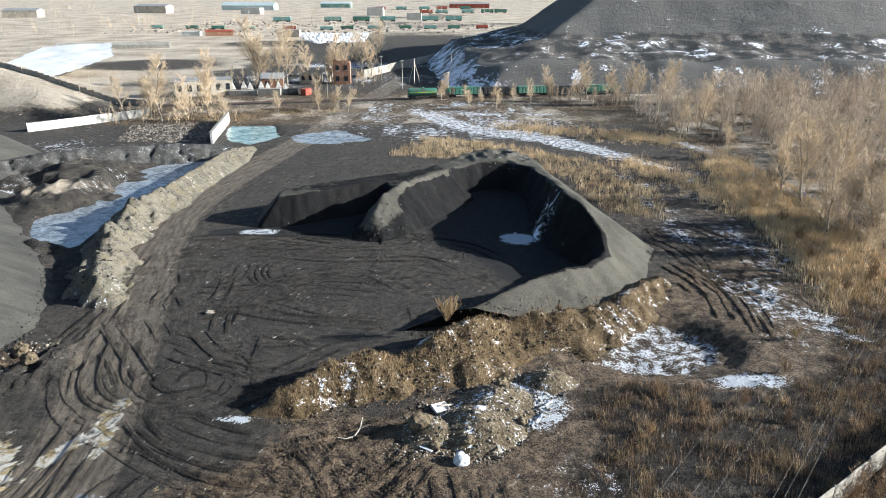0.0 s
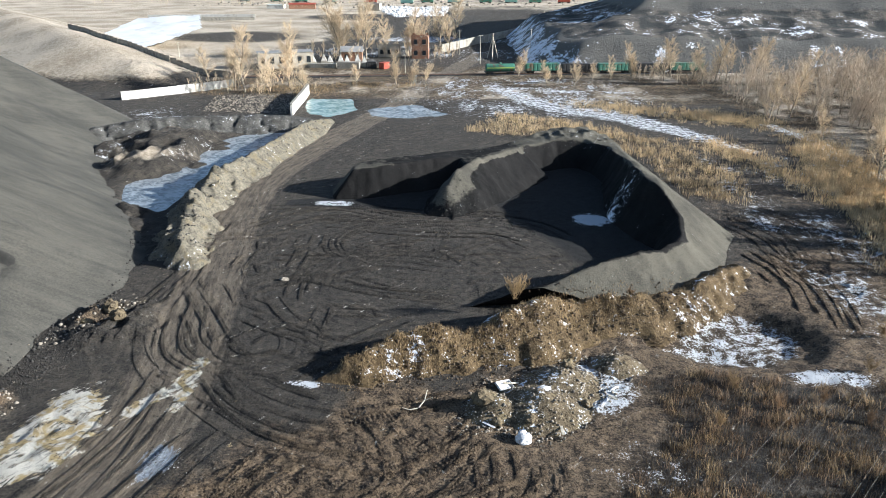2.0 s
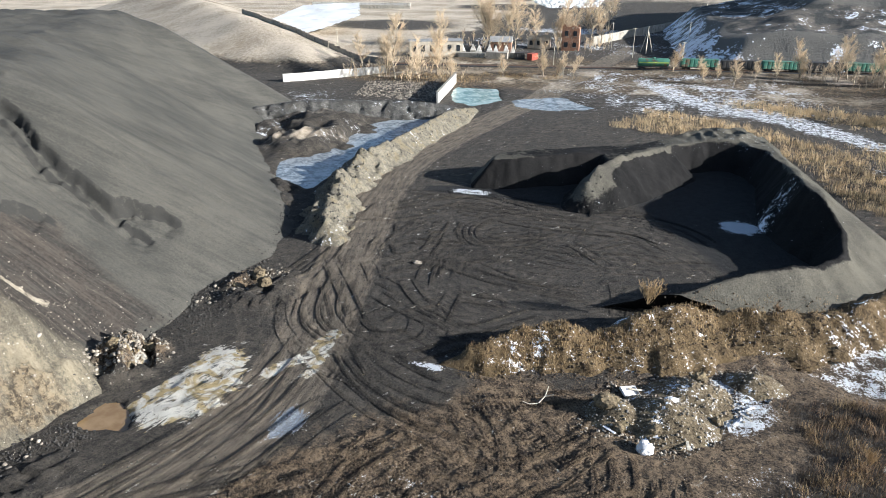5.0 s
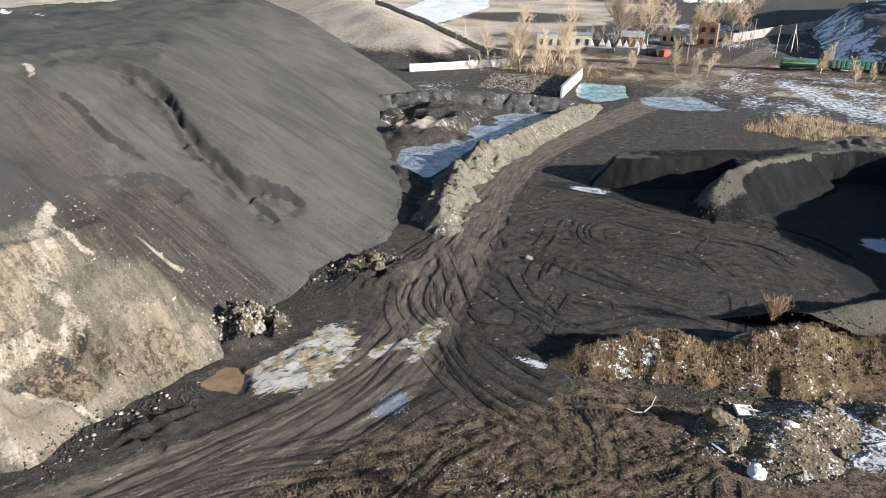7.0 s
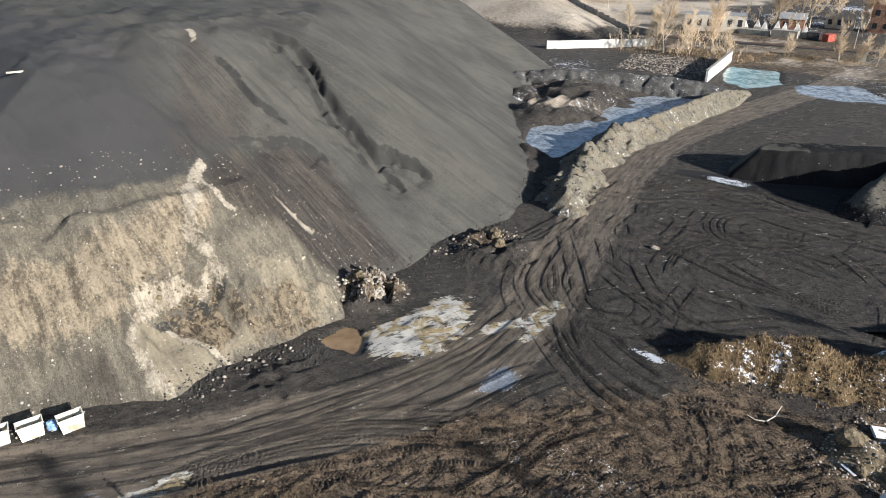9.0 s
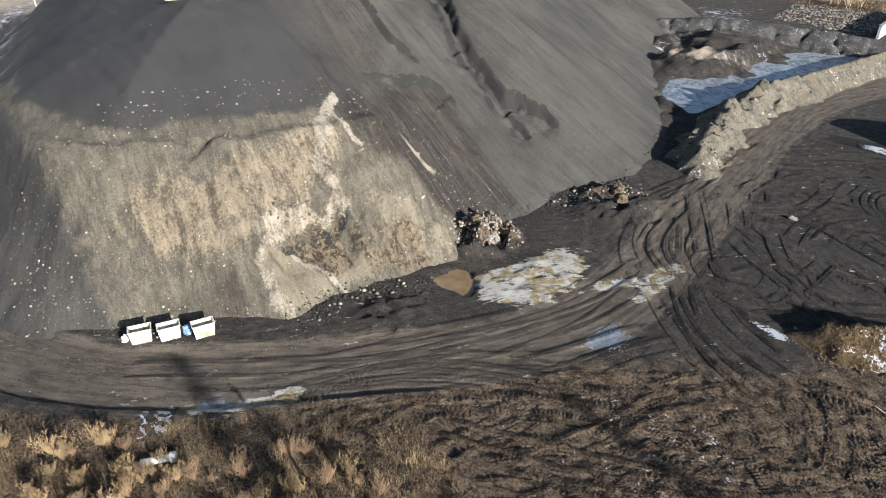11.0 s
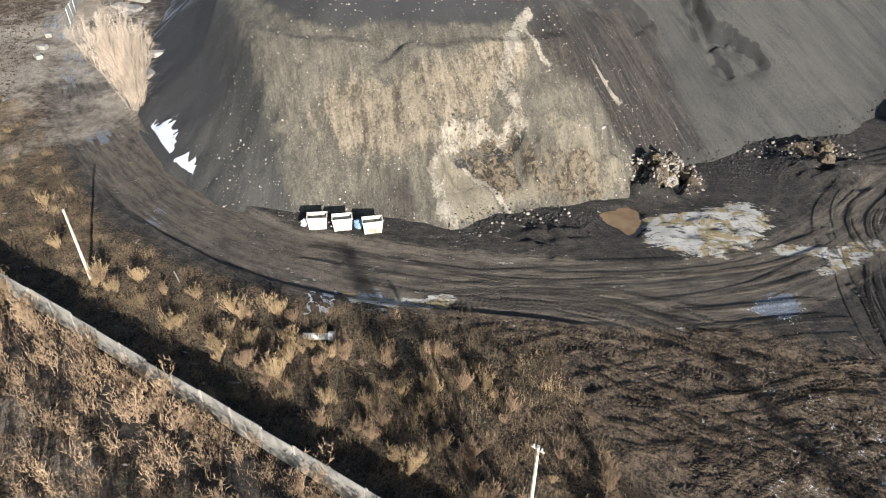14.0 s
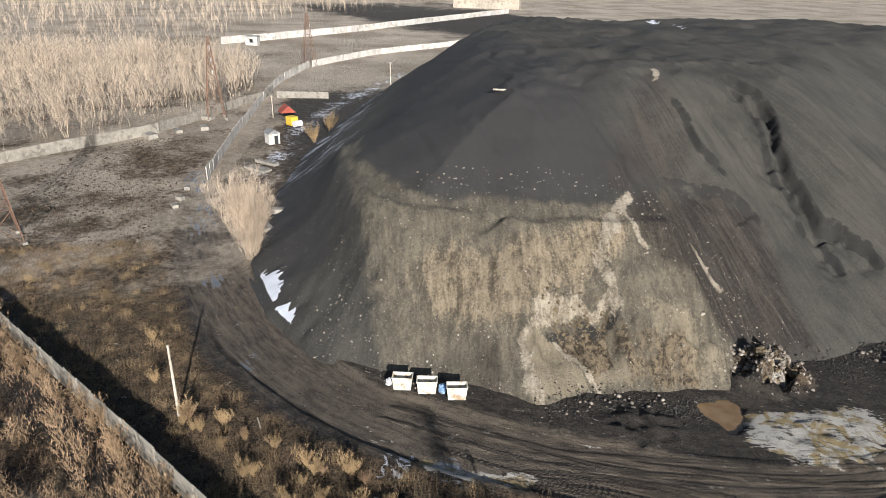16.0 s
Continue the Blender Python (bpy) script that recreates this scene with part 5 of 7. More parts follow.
def far_wood(name, pts, label, lo, hi, mat, seed, kids=7, twigs=5, fine=0.06, sub=1, stems=0, lean=0.08, first=0.18):
    g = np.random.default_rng(seed)
    models = []
    for k in range(5):
        t, c, thin = grow(g, 10.0, stems=stems or 1 + k % 2, kids=kids, twigs=twigs, spread=0.5, thick=0.012, fine=fine, sub=sub, lean=lean, first=first)
        stalks = np.concatenate([t, c[::3]])
        models.append(np.concatenate([np.hstack([stalks[:, :6], stalks[:, 6:7] * 1.2]), thin]))
    rows = []
    z = top_height(pts[:, 0], pts[:, 1])
    for (x, y), zz in zip(pts, z):
        s, a = g.uniform(lo, hi) / 10, g.uniform(0, 6.28)
        m = models[int(g.integers(5))].copy()
        ca, sa = math.cos(a) * s, math.sin(a) * s
        m[:, 6] *= s
        for o in (0, 3):
            px, py = m[:, o].copy(), m[:, o + 1].copy()
            m[:, o], m[:, o + 1], m[:, o + 2] = px * ca - py * sa + x, px * sa + py * ca + y, m[:, o + 2] * s + zz
        rows.append(m)
    m = np.concatenate(rows)
    side = np.cross(m[:, 3:6] - m[:, :3], g.normal(0, 1, (len(m), 3)))
    side /= np.linalg.norm(side, axis=1)[:, None] + 1e-9
    co = np.stack([m[:, :3] - side * m[:, 6:7], m[:, :3] + side * m[:, 6:7], m[:, 3:6]], 1).reshape(-1, 3)
    ob = new(name, raw_mesh(name, co, np.arange(len(co)).reshape(-1, 3), mat))
    return tagged(ob, label, "woods", kind="stuff")


WEST_WOOD = [(-160, -62), (-182, -36), (-222, -10), (-250, -4), (-300, -20), (-330, -60), (-330, -130), (-230, -130)]
far_wood("western_woods", scatter(rng, WEST_WOOD, 1300), "dense bare grey-brown woods behind the fence", 6, 12, MAT_WOOD_TWIG, 81)
WEST_FAR = [(-380, -30), (-520, 20), (-700, 180), (-900, 200), (-900, -420), (-480, -220), (-400, -140)]
far_wood("russet_brush", scatter(rng, far_side, 1000), "dense russet brush along the concrete fence", 2.2, 4.4, MAT_REED, 86, stems=9, lean=0.16, first=0.15, kids=4, twigs=4, fine=0.085, sub=1)
blades("weed_bushes", scatter(rng, WASTE, 420), MAT_WEED, "low tangled dead bushes on waste ground", 0.9, 0.010, 60, 0.42, 0.8, seed=87, category="bushes")
blades("straw_bushes", scatter(rng, WASTE, 170), MAT_STRAW, "pale straw-coloured bushes on waste ground", 1.0, 0.009, 70, 0.34, 0.7, seed=88, category="bushes")
far_wood("distant_woods", scatter(rng, WEST_FAR, 1500), "distant bare woods across the plain", 7, 12, MAT_WOOD_TWIG, 82, kids=5, twigs=3, fine=0.12)
far_wood("brushwood", scatter(rng, [(70, 118), (62, 92), (75, 88), (120, 120), (200, 300), (40, 268), (44, 250), (66, 236), (62, 212), (64, 198), (86, 186), (80, 160), (72, 136)], 900),
         "thick brown undergrowth below the eastern trees", 2.0, 5.5, MAT_WOOD_TWIG, 83, kids=7, twigs=8, fine=0.17)
far_wood("lot_brush", np.concatenate([scatter(rng, [(-112, 215), (-70, 212), (-64, 236), (-110, 250)], 60), scatter(rng, [(-110, 290), (-30, 300), (-30, 335), (-100, 330)], 70)]),
         "bare brush round the ruined houses", 2.5, 7, MAT_TWIG, 84, kids=8, twigs=8, fine=0.15)


# ---- built things ----
MAT_CONCRETE = plain_material("weathered_concrete", (0.36, 0.335, 0.28), 0.85, vary=0.2, size=0.8, spot=(0.22, 0.20, 0.17), tone=0.25)
MAT_WHITEWASH = plain_material("white_concrete", (0.66, 0.635, 0.575), 0.8, vary=0.16, size=1.2, spot=(0.42, 0.39, 0.33), tone=0.35)
MAT_BIN = plain_material("cream_bin_paint", (0.72, 0.68, 0.55), 0.5, vary=0.08, size=0.5, spot=(0.40, 0.30, 0.2))
MAT_DARK = plain_material("dark_steel", (0.05, 0.05, 0.05), 0.6, 0.3, size=0.3)
MAT_TRASH = plain_material("rubbish", (0.12, 0.10, 0.08), 0.9, vary=0.8, size=0.15, spot=(0.4, 0.4, 0.42))
MAT_BLUE = plain_material("blue_plastic", (0.22, 0.36, 0.58), 0.5, size=0.2, spot=(0.6, 0.65, 0.7))
MAT_RUSTY = plain_material("rusty_steel", (0.20, 0.12, 0.08), 0.7, 0.2, size=0.4)
MAT_POLE = plain_material("pale_wood", (0.55, 0.50, 0.40), 0.8, size=0.4, spot=(0.3, 0.26, 0.2))
MAT_BRICK = plain_material("old_brick", (0.30, 0.16, 0.10), 0.9, vary=0.3, size=0.5, spot=(0.42, 0.34, 0.26))
MAT_PLASTER = plain_material("stained_plaster", (0.46, 0.41, 0.33), 0.9, vary=0.2, size=1.5, spot=(0.3, 0.26, 0.2))
MAT_ROOF = plain_material("grey_roofing", (0.28, 0.28, 0.27), 0.8, vary=0.2, size=1.5)
MAT_BLUE_ROOF = plain_material("blue_sheet_roof", (0.10, 0.24, 0.55), 0.5, vary=0.1, size=2)
MAT_PALE_ROOF = plain_material("pale_sheet_roof", (0.50, 0.58, 0.56), 0.5, vary=0.1, size=3)
MAT_GREEN = plain_material("green_wagon_paint", (0.07, 0.20, 0.14), 0.6, vary=0.25, size=1.2, spot=(0.16, 0.12, 0.08))
MAT_TEAL = plain_material("faded_teal_paint", (0.18, 0.34, 0.30), 0.6, vary=0.25, size=1.2)
MAT_RED = plain_material("red_oxide_paint", (0.34, 0.08, 0.05), 0.6, vary=0.25, size=0.8)
MAT_YELLOW = plain_material("yellow_paint", (0.75, 0.52, 0.06), 0.5, size=0.5)
MAT_STRIPE = plain_material("lime_stripe_paint", (0.40, 0.55, 0.12), 0.5, size=0.5)
MAT_GLASS = plain_material("dark_window", (0.03, 0.035, 0.04), 0.1, size=1.0)
MAT_STONE = plain_material("pale_stone", (0.23, 0.20, 0.16), 0.9, vary=0.55, size=0.35, spot=(0.42, 0.38, 0.31))
MAT_FOAM = plain_material("white_plastic", (0.72, 0.72, 0.72), 0.6, vary=0.08, size=0.2, spot=(0.45, 0.43, 0.4))
MAT_WIRE = plain_material("aluminium_wire", (0.11, 0.105, 0.095), 0.5, 0.4, size=0.5)
MAT_SHEET = plain_material("white_membrane", (0.78, 0.78, 0.76), 0.6, vary=0.06, size=6, spot=(0.64, 0.63, 0.60))


def on_ground(x, y, turn=0.0, sink=0.0):
    return pose(x, y, floor_at(x, y) - sink, 0, 0, turn)


# fences of concrete panels
def panel_mesh(name, length, height, mat, ribs=3):
    specs = [(0, 0, height / 2, length - 0.06, 0.10, height)]
    specs += [(0, 0.0, height * (k + 0.5) / ribs, length - 0.30, 0.16, height / ribs - 0.14) for k in range(ribs)]
    bm = boxes(*specs, bevel=0.02)
    me = bpy.data.meshes.new(name)
    bm.to_mesh(me)
    bm.free()
    me.materials.append(mat)
    return me


def fence(line, length, height, mat, label, seed, gaps=(), wobble=0.012):
    """A fence of leaning panels and posts along a line."""
    g = np.random.default_rng(seed)
    me = panel_mesh("panel", length, height, mat)
    post = panel_mesh("post", 0.26, height + 0.12, mat, 1)
    home = thing("concrete_fence", pose(line[0][0], line[0][1], 0), label, "fence")
    back = home.matrix_world.inverted()
    left = 0.0
    count = 0
    for p, q in zip(line, line[1:]):
        ln = math.dist(p, q)
        turn = math.degrees(math.atan2(q[1] - p[1], q[0] - p[0]))
        s = left
        while s < ln:
            f = (s + length / 2) / ln
            x, y = p[0] + (q[0] - p[0]) * f, p[1] + (q[1] - p[1]) * f
            if count not in gaps:
                z = floor_at(x, y) - 0.12
                part_of("panel", me, home, m=back @ pose(x, y, z + g.normal(0, 0.03), g.normal(0, 80) * wobble, g.normal(0, 40) * wobble, turn + g.normal(0, 30) * wobble))
                f = s / ln
                part_of("post", post, home, m=back @ pose(p[0] + (q[0] - p[0]) * f, p[1] + (q[1] - p[1]) * f, z, 0, 0, turn))
            count += 1
            s += length
        left = s - ln
    return home


def fence_point(s):
    return (-78.8 + 0.819 * s, -32.7 + 0.574 * s)


fence([fence_point(-60), fence_point(175)], 3.0, 2.5, MAT_CONCRETE, "weathered concrete panel fence along the waste ground", 1)
fence([(-128, -84), (-153.7, -54), (-175, -29.5), (-216, -4.6), (-226, -1.5)], 3.5, 2.6, MAT_CONCRETE, "concrete fence between waste ground and woods", 2)
fence([(-136, -14.4), (-176, -9.5), (-226, -2.4), (-250, 3), (-280, 13), (-315, 45), (-346, 92), (-380, 150), (-400, 220)], 3.0, 2.6, MAT_WHITEWASH,
      "long whitish concrete fence beside the road", 3)
fence([(-124, 203), (-112, 216), (-100, 232)], 3.0, 2.8, MAT_WHITEWASH, "bright white concrete fence below the grassy hill", 4)
fence([(-206, 305), (-170, 281), (-140, 264), (-110, 252)], 3.5, 2.4, MAT_CONCRETE, "old grey concrete fence behind the hill", 5)
fence([(-38, 336), (-20, 385), (0, 440), (14, 520), (18, 610)], 4.0, 4.0, MAT_CONCRETE, "grey concrete fence along the far road", 6)
fence([(-4, 405), (14, 450), (30, 520)], 4.0, 4.0, MAT_CONCRETE, "grey concrete fence at the foot of the far heap", 7)
fence([(-363, -24), (-411, 40), (-481, 109), (-560, 190)], 4.0, 3.6, MAT_WHITEWASH, "white fence across the distant plain", 8)

far_wood("fence_brush", line_scatter(np.random.default_rng(23), [(fence_point(k)[0] + 0.9, fence_point(k)[1] - 1.25) for k in (-50, 20, 90, 160)], 420, 0.5),
         "russet brush grown up against the concrete fence", 1.5, 2.9, MAT_REED, 89, stems=9, lean=0.16, first=0.15, kids=4, twigs=4, fine=0.085, sub=1)

# white retaining wall beside the green pond
wall = thing("retaining_wall", pose(-64, 187, -0.5, 0, 0, 98.7), "white sloping concrete wall beside the green pond", "wall")
part("slab", extrude([(-0.3, 0), (0.3, 0), (0.3, 3.6), (-0.3, 3.6)], 0, 34), MAT_WHITEWASH, wall)
part("coping", boxes((17, 0, 3.7, 34.2, 0.8, 0.22), bevel=0.03), MAT_CONCRETE, wall)


# three skips at the foot of the heap
def skip_model():
    t = thing("waste_skip", pose(0, 0, 0), "cream-painted steel waste skip half full of rubbish", "waste skip", "waste skips at the heap")
    w, d, h, k = 1.0, 0.56, 1.52, 0.05
    bm = bmesh.new()

    def ring(sx, sy, z):
        return [bm.verts.new((x * sx, y * sy, z)) for x, y in ((-1, -1), (1, -1), (1, 1), (-1, 1))]

    loops = [ring(d * 0.78, w * 0.86, 0.08), ring(d, w, h), ring(d - k, w - k, h), ring(d * 0.78 - k, w * 0.86 - k, 0.30)]
    for a, b in zip(loops, loops[1:]):
        for i in range(4):
            bm.faces.new((a[i], a[(i + 1) % 4], b[(i + 1) % 4], b[i]))
    bm.faces.new(loops[0][::-1])
    bm.faces.new(loops[-1])
    bmesh.ops.recalc_face_normals(bm, faces=bm.faces[:])
    part("body", bm, MAT_BIN, t)
    part("rim", boxes((d, 0, h, 0.10, 2 * w + 0.1, 0.09), (-d, 0, h, 0.10, 2 * w + 0.1, 0.09), (0, w, h, 2 * d, 0.10, 0.09), (0, -w, h, 2 * d, 0.10, 0.09), bevel=0.012), MAT_BIN, t)
    for x in (-0.3, 0.3):
        part("skid", boxes((x, 0, 0.05, 0.12, 1.6, 0.10), bevel=0.01), MAT_DARK, t)
    for y in (-0.5, 0.5):
        rib = boxes((d * 0.93, y, 0.75, 0.06, 0.08, 1.15), bevel=0.01)
        bmesh.ops.rotate(rib, verts=rib.verts[:], cent=(d * 0.93, y, 0.75), matrix=Matrix.Rotation(radians(8), 3, "Y"))
        part("rib", rib, MAT_BIN, t)
    for y in (-w - 0.08, w + 0.08):
        part("trunnion", rod(bmesh.new(), (0, y - 0.07, 1.0), (0, y + 0.07, 1.0), 0.06), MAT_DARK, t)
    heap_bm = bmesh.new()
    bmesh.ops.create_grid(heap_bm, x_segments=10, y_segments=10, size=0.5)
    for v in heap_bm.verts:
        v.co = Vector((v.co.x * 0.92, v.co.y * 1.76, 0.95 + 0.28 * noise.noise(v.co * 5)))
    part("rubbish", heap_bm, MAT_TRASH, t, "mixed rubbish inside the skip")
    return t


skip = skip_model()
spots = [(-57.0, 10.1, 163), (-55.8, 12.35, 166), (-54.2, 15.0, 168)]
for i, (x, y, turn) in enumerate(spots):
    if i == 0:
        skip.matrix_world = on_ground(x, y, turn - 180)
    else:
        copy_thing(skip, on_ground(x, y, turn - 180))


def crumple(seed, sx, sy, sz):
    bm = bmesh.new()
    bmesh.ops.create_icosphere(bm, subdivisions=3, radius=0.5)
    for v in bm.verts:
        f = 1 + 0.35 * noise.noise(v.co * 3 + Vector((seed, 0, 0))) + 0.2 * noise.noise(v.co * 8 + Vector((0, seed, 0)))
        v.co = Vector((v.co.x * sx * f, v.co.y * sy * f, max(v.co.z, -0.25) * sz * f))
    return bm


single("plastic_sheet", crumple(3, 1.0, 0.8, 1.1), MAT_BLUE, on_ground(-55.6, 13.9, 20) @ pose(0, 0, 0.35), "crumpled blue plastic sheet beside a skip", "plastic sheet")
single("rubbish_bag", crumple(5, 0.8, 0.7, 0.8), MAT_FOAM, on_ground(-58.0, 8.9) @ pose(0, 0, 0.25), "white rubbish bag beside the skips", "bag")


# poles, pylons and wires
def utility_pole(x, y, h, label, arms=0, mat=None, lean=0.0, wide=1.7):
    t = thing("utility_pole", on_ground(x, y) @ pose(0, 0, 0, lean, 0, 30), label, "utility pole")
    part("post", rod(bmesh.new(), (0, 0, -0.4), (0, 0, h), 0.16, 0.10), mat or MAT_POLE, t)
    for k in range(arms):
        arm = part("crossarm", boxes((0, 0, h - 0.3 - 0.8 * k, wide - 0.4 * k, 0.10, 0.10), bevel=0.01), mat or MAT_POLE, t)
        for ox in (0.15 - wide / 2 + 0.2 * k, wide / 2 - 0.15 - 0.2 * k):
            part("insulator", rod(bmesh.new(), (ox, 0, h - 0.25 - 0.8 * k), (ox, 0, h - 0.02 - 0.8 * k), 0.06, 0.04), MAT_FOAM, arm)
    return t


utility_pole(-57, -11.2, 7.6, "bare whitish timber pole standing in dry weeds", 0)
utility_pole(-19.5, 13.8, 9.0, "timber power pole with a short crossarm", 1, wide=0.8)
for x, y, h in ((-17.5, 300, 12), (-45, 270, 7), (-183, 30, 6), (-191, -1.2, 6), (-296, -90, 8), (-133, 262, 9), (-29, 330, 11), (4, 330, 12), (2, 272, 10)):
    utility_pole(x, y, h, "thin weathered power pole in the distance", 1)
for x, y, h in ((-361, 853, 30), (-213, 790, 28), (-2, 853, 34), (14, 853, 40), (46, 900, 30)):
    utility_pole(x, y, h, "tall pale lighting mast in the railway yard", 0, MAT_FOAM)
brace_pole = thing("braced_pole", on_ground(-13, 318), "timber pole braced by splayed legs", "utility pole")
part("post", rod(bmesh.new(), (0, 0, -0.3), (0, 0, 11), 0.22, 0.16), MAT_POLE, brace_pole)
for a in (0.6, 2.6, 4.7):
    part("leg", rod(bmesh.new(), (3.0 * math.cos(a), 3.0 * math.sin(a), -0.2), (0, 0, 9.6), 0.18, 0.14), MAT_POLE, brace_pole)


def lattice_pylon(x, y, h, base, turn, arms, label):
    t = thing("lattice_pylon", on_ground(x, y, turn), label, "pylon")
    top = 0.55
    corner = lambda sx, sy, z: Vector((sx, sy, 0)) * (base + (top - base) * min(z / h, 1)) / 2 * 1.0 + Vector((0, 0, z))
    for sx in (-1, 1):
        for sy in (-1, 1):
            part("leg", rod(bmesh.new(), corner(sx, sy, -0.3), corner(sx, sy, h), 0.11, 0.08, 4), MAT_RUSTY, t)
    bm = bmesh.new()
    levels = [0.0]
    while levels[-1] < h - 1.0:
        levels.append(levels[-1] + max(1.1, (base + (top - base) * levels[-1] / h) * 0.9))
    levels[-1] = h
    for lo, hi in zip(levels, levels[1:]):
        for a, b in (((-1, -1), (1, -1)), ((1, -1), (1, 1)), ((1, 1), (-1, 1)), ((-1, 1), (-1, -1))):
            rod(bm, corner(*a, lo), corner(*b, hi), 0.05, n=3)
            rod(bm, corner(*b, lo), corner(*a, hi), 0.05, n=3)
            rod(bm, corner(*a, hi), corner(*b, hi), 0.045, n=3)
    part("bracing", bm, MAT_RUSTY, t)
    for z, w in arms:
        bm = bmesh.new()
        for s in (-1, 1):
            for o in (-0.35, 0.35):
                rod(bm, (0, o, z), (s * w, 0, z + 0.2), 0.06, n=4)
            rod(bm, (0, 0, z + 1.1), (s * w, 0, z + 0.2), 0.05, n=4)
        arm = part("crossarm", bm, MAT_RUSTY, t)
        for s in (-1, 1):
            part("insulator", rod(bmesh.new(), (s * w, 0, z + 0.15), (s * w, 0, z - 0.9), 0.08, 0.08, 6), MAT_FOAM, arm)
    for sx in (-1, 1):
        for sy in (-1, 1):
            part("footing", boxes((sx * base / 2, sy * base / 2, 0.1, 0.7, 0.7, 0.5), bevel=0.03), MAT_CONCRETE, t)
    return t


lattice_pylon(-107, -42, 24, 6.0, 25, ((16, 3.5), (19.5, 2.6), (23, 2.0)), "rusty lattice pylon standing in scrub")
lattice_pylon(-191, -16, 21, 4.5, 10, ((13, 4.2), (16, 3.2), (19, 2.4)), "dark lattice pylon in front of the woods")
lattice_pylon(-285, 14, 20, 5.0, 15, ((12, 4.0), (16, 3.0)), "pale lattice pylon on the plain")
lattice_pylon(5, 11, 20, 4.0, 42, ((13, 3.2), (16, 2.6), (19, 2.0)), "lattice pylon carrying the power line")
lattice_pylon(42, 34.5, 24, 4.0, 42, ((13, 3.2), (16, 2.6), (19, 2.0)), "lattice pylon carrying the power line")


def wire(points, r, label):
    t = thing("power_line", pose(*points[0]), label, "power line")
    bm = bmesh.new()
    o = Vector(points[0])
    for a, b in zip(points, points[1:]):
        rod(bm, Vector(a) - o, Vector(b) - o, r, n=4)
    part("wire", bm, MAT_WIRE, t)


def sag(p, q, drop, n=14):
    return [tuple(np.array(p) * (1 - k / n) + np.array(q) * k / n - np.array((0, 0, 4 * drop * k / n * (1 - k / n)))) for k in range(n + 1)]


run_dir, cross = np.array((0.64, 0.768, 0.0)), np.array((-0.768, 0.64, 0.0))
for start, offs in (((16.4, 25.4, 18.0), (0.0, 0.5, 0.9)), ((10.3, 26.2, 18.0), (0.0, -1.3, -2.1))):
    for o in offs:
        p = np.array(start) + cross * o
        wire(sag(p - run_dir * 18, p + run_dir * 120, 0.5), 0.004, "thin sagging power line wire")


# ruined houses, hoppers, containers and the railway
def building(x, y, turn, w, d, h, wall_mat, roof_mat, label, storeys=1, wins=3, pitch=0.0, ruin=False, name="house"):
    """A house with walls, roof, and windows set into the long sides."""
    t = thing(name, on_ground(x, y, turn), label, "building")
    part("wall", boxes((0, 0, h / 2 - 0.2, w, d, h + 0.4)), wall_mat, t)
    if pitch:
        prof = [(-d / 2 - 0.4, h), (d / 2 + 0.4, h), (0, h + pitch)]
        part("roof", extrude(prof, -w / 2 - 0.4, w / 2 + 0.4), roof_mat, t)
    elif not ruin:
        part("roof", boxes((0, 0, h + 0.15, w + 0.5, d + 0.5, 0.3), bevel=0.03), roof_mat, t)
    else:
        for k in range(int(w)):
            for sd in (-1, 1):
                hh = 0.4 + 0.6 * abs(math.sin(k * 2.3 + sd))
                part("parapet", boxes((-w / 2 + 0.5 + k, sd * (d / 2 - 0.2), h + hh / 2, 0.96, 0.35, hh)), wall_mat, t)
    for fl in range(storeys):
        zz = (fl + 0.55) * h / storeys
        for k in range(wins):
            xx = -w / 2 + (k + 0.5) * w / wins
            for s in (-1, 1):
                win = part("window", boxes((xx, s * d / 2, zz, min(1.6, w / wins * 0.5), 0.12, h / storeys * 0.42)), MAT_GLASS, t)
                part("sill", boxes((xx, s * (d / 2 + 0.06), zz - h / storeys * 0.23, min(1.9, w / wins * 0.6), 0.22, 0.1)), MAT_CONCRETE, win)
    return t


building(-45.5, 316, 4, 7.5, 7.5, 9.5, MAT_BRICK, MAT_ROOF, "roofless brick tower house with a sunlit end wall", 2, 2, ruin=True)
building(-97, 281, 24, 22, 8, 6.0, MAT_PLASTER, MAT_ROOF, "long low plastered ruin among bare trees", 1, 6)
building(-74, 303, 10, 9, 6, 4.0, MAT_BRICK, MAT_ROOF, "small pitched-roof brick shed", 1, 2, pitch=2.2)
building(-60, 318, 6, 10, 6, 4.5, MAT_PLASTER, MAT_ROOF, "low plastered shed among trees", 1, 3, ruin=True)

hopper = thing("hopper", pose(0, 0, 0), "white concrete block with a pointed top", "hopper", "hoppers beside the sheds")
part("base", boxes((0, 0, 1.0, 2.4, 2.4, 2.0), bevel=0.05), MAT_CONCRETE, hopper)
cone = bmesh.new()
bmesh.ops.create_cone(cone, cap_ends=True, segments=4, radius1=1.5, radius2=0.08, depth=2.6, matrix=pose(0, 0, 3.3, 0, 0, 45))
part("cap", cone, MAT_WHITEWASH, hopper)
for k in range(7):
    m = on_ground(-86 + 3.6 * k, 284 + (k % 2) * 3.5, 12)
    if k == 0:
        hopper.matrix_world = m
    else:
        copy_thing(hopper, m)
plinth = thing("loading_plinth", on_ground(-70, 280, 2), "pale concrete loading plinth", "plinth")
part("block", boxes((0, 0, 1.2, 9, 3, 2.6), (-11, 1, 0.8, 11, 3, 1.8), bevel=0.05), MAT_CONCRETE, plinth)


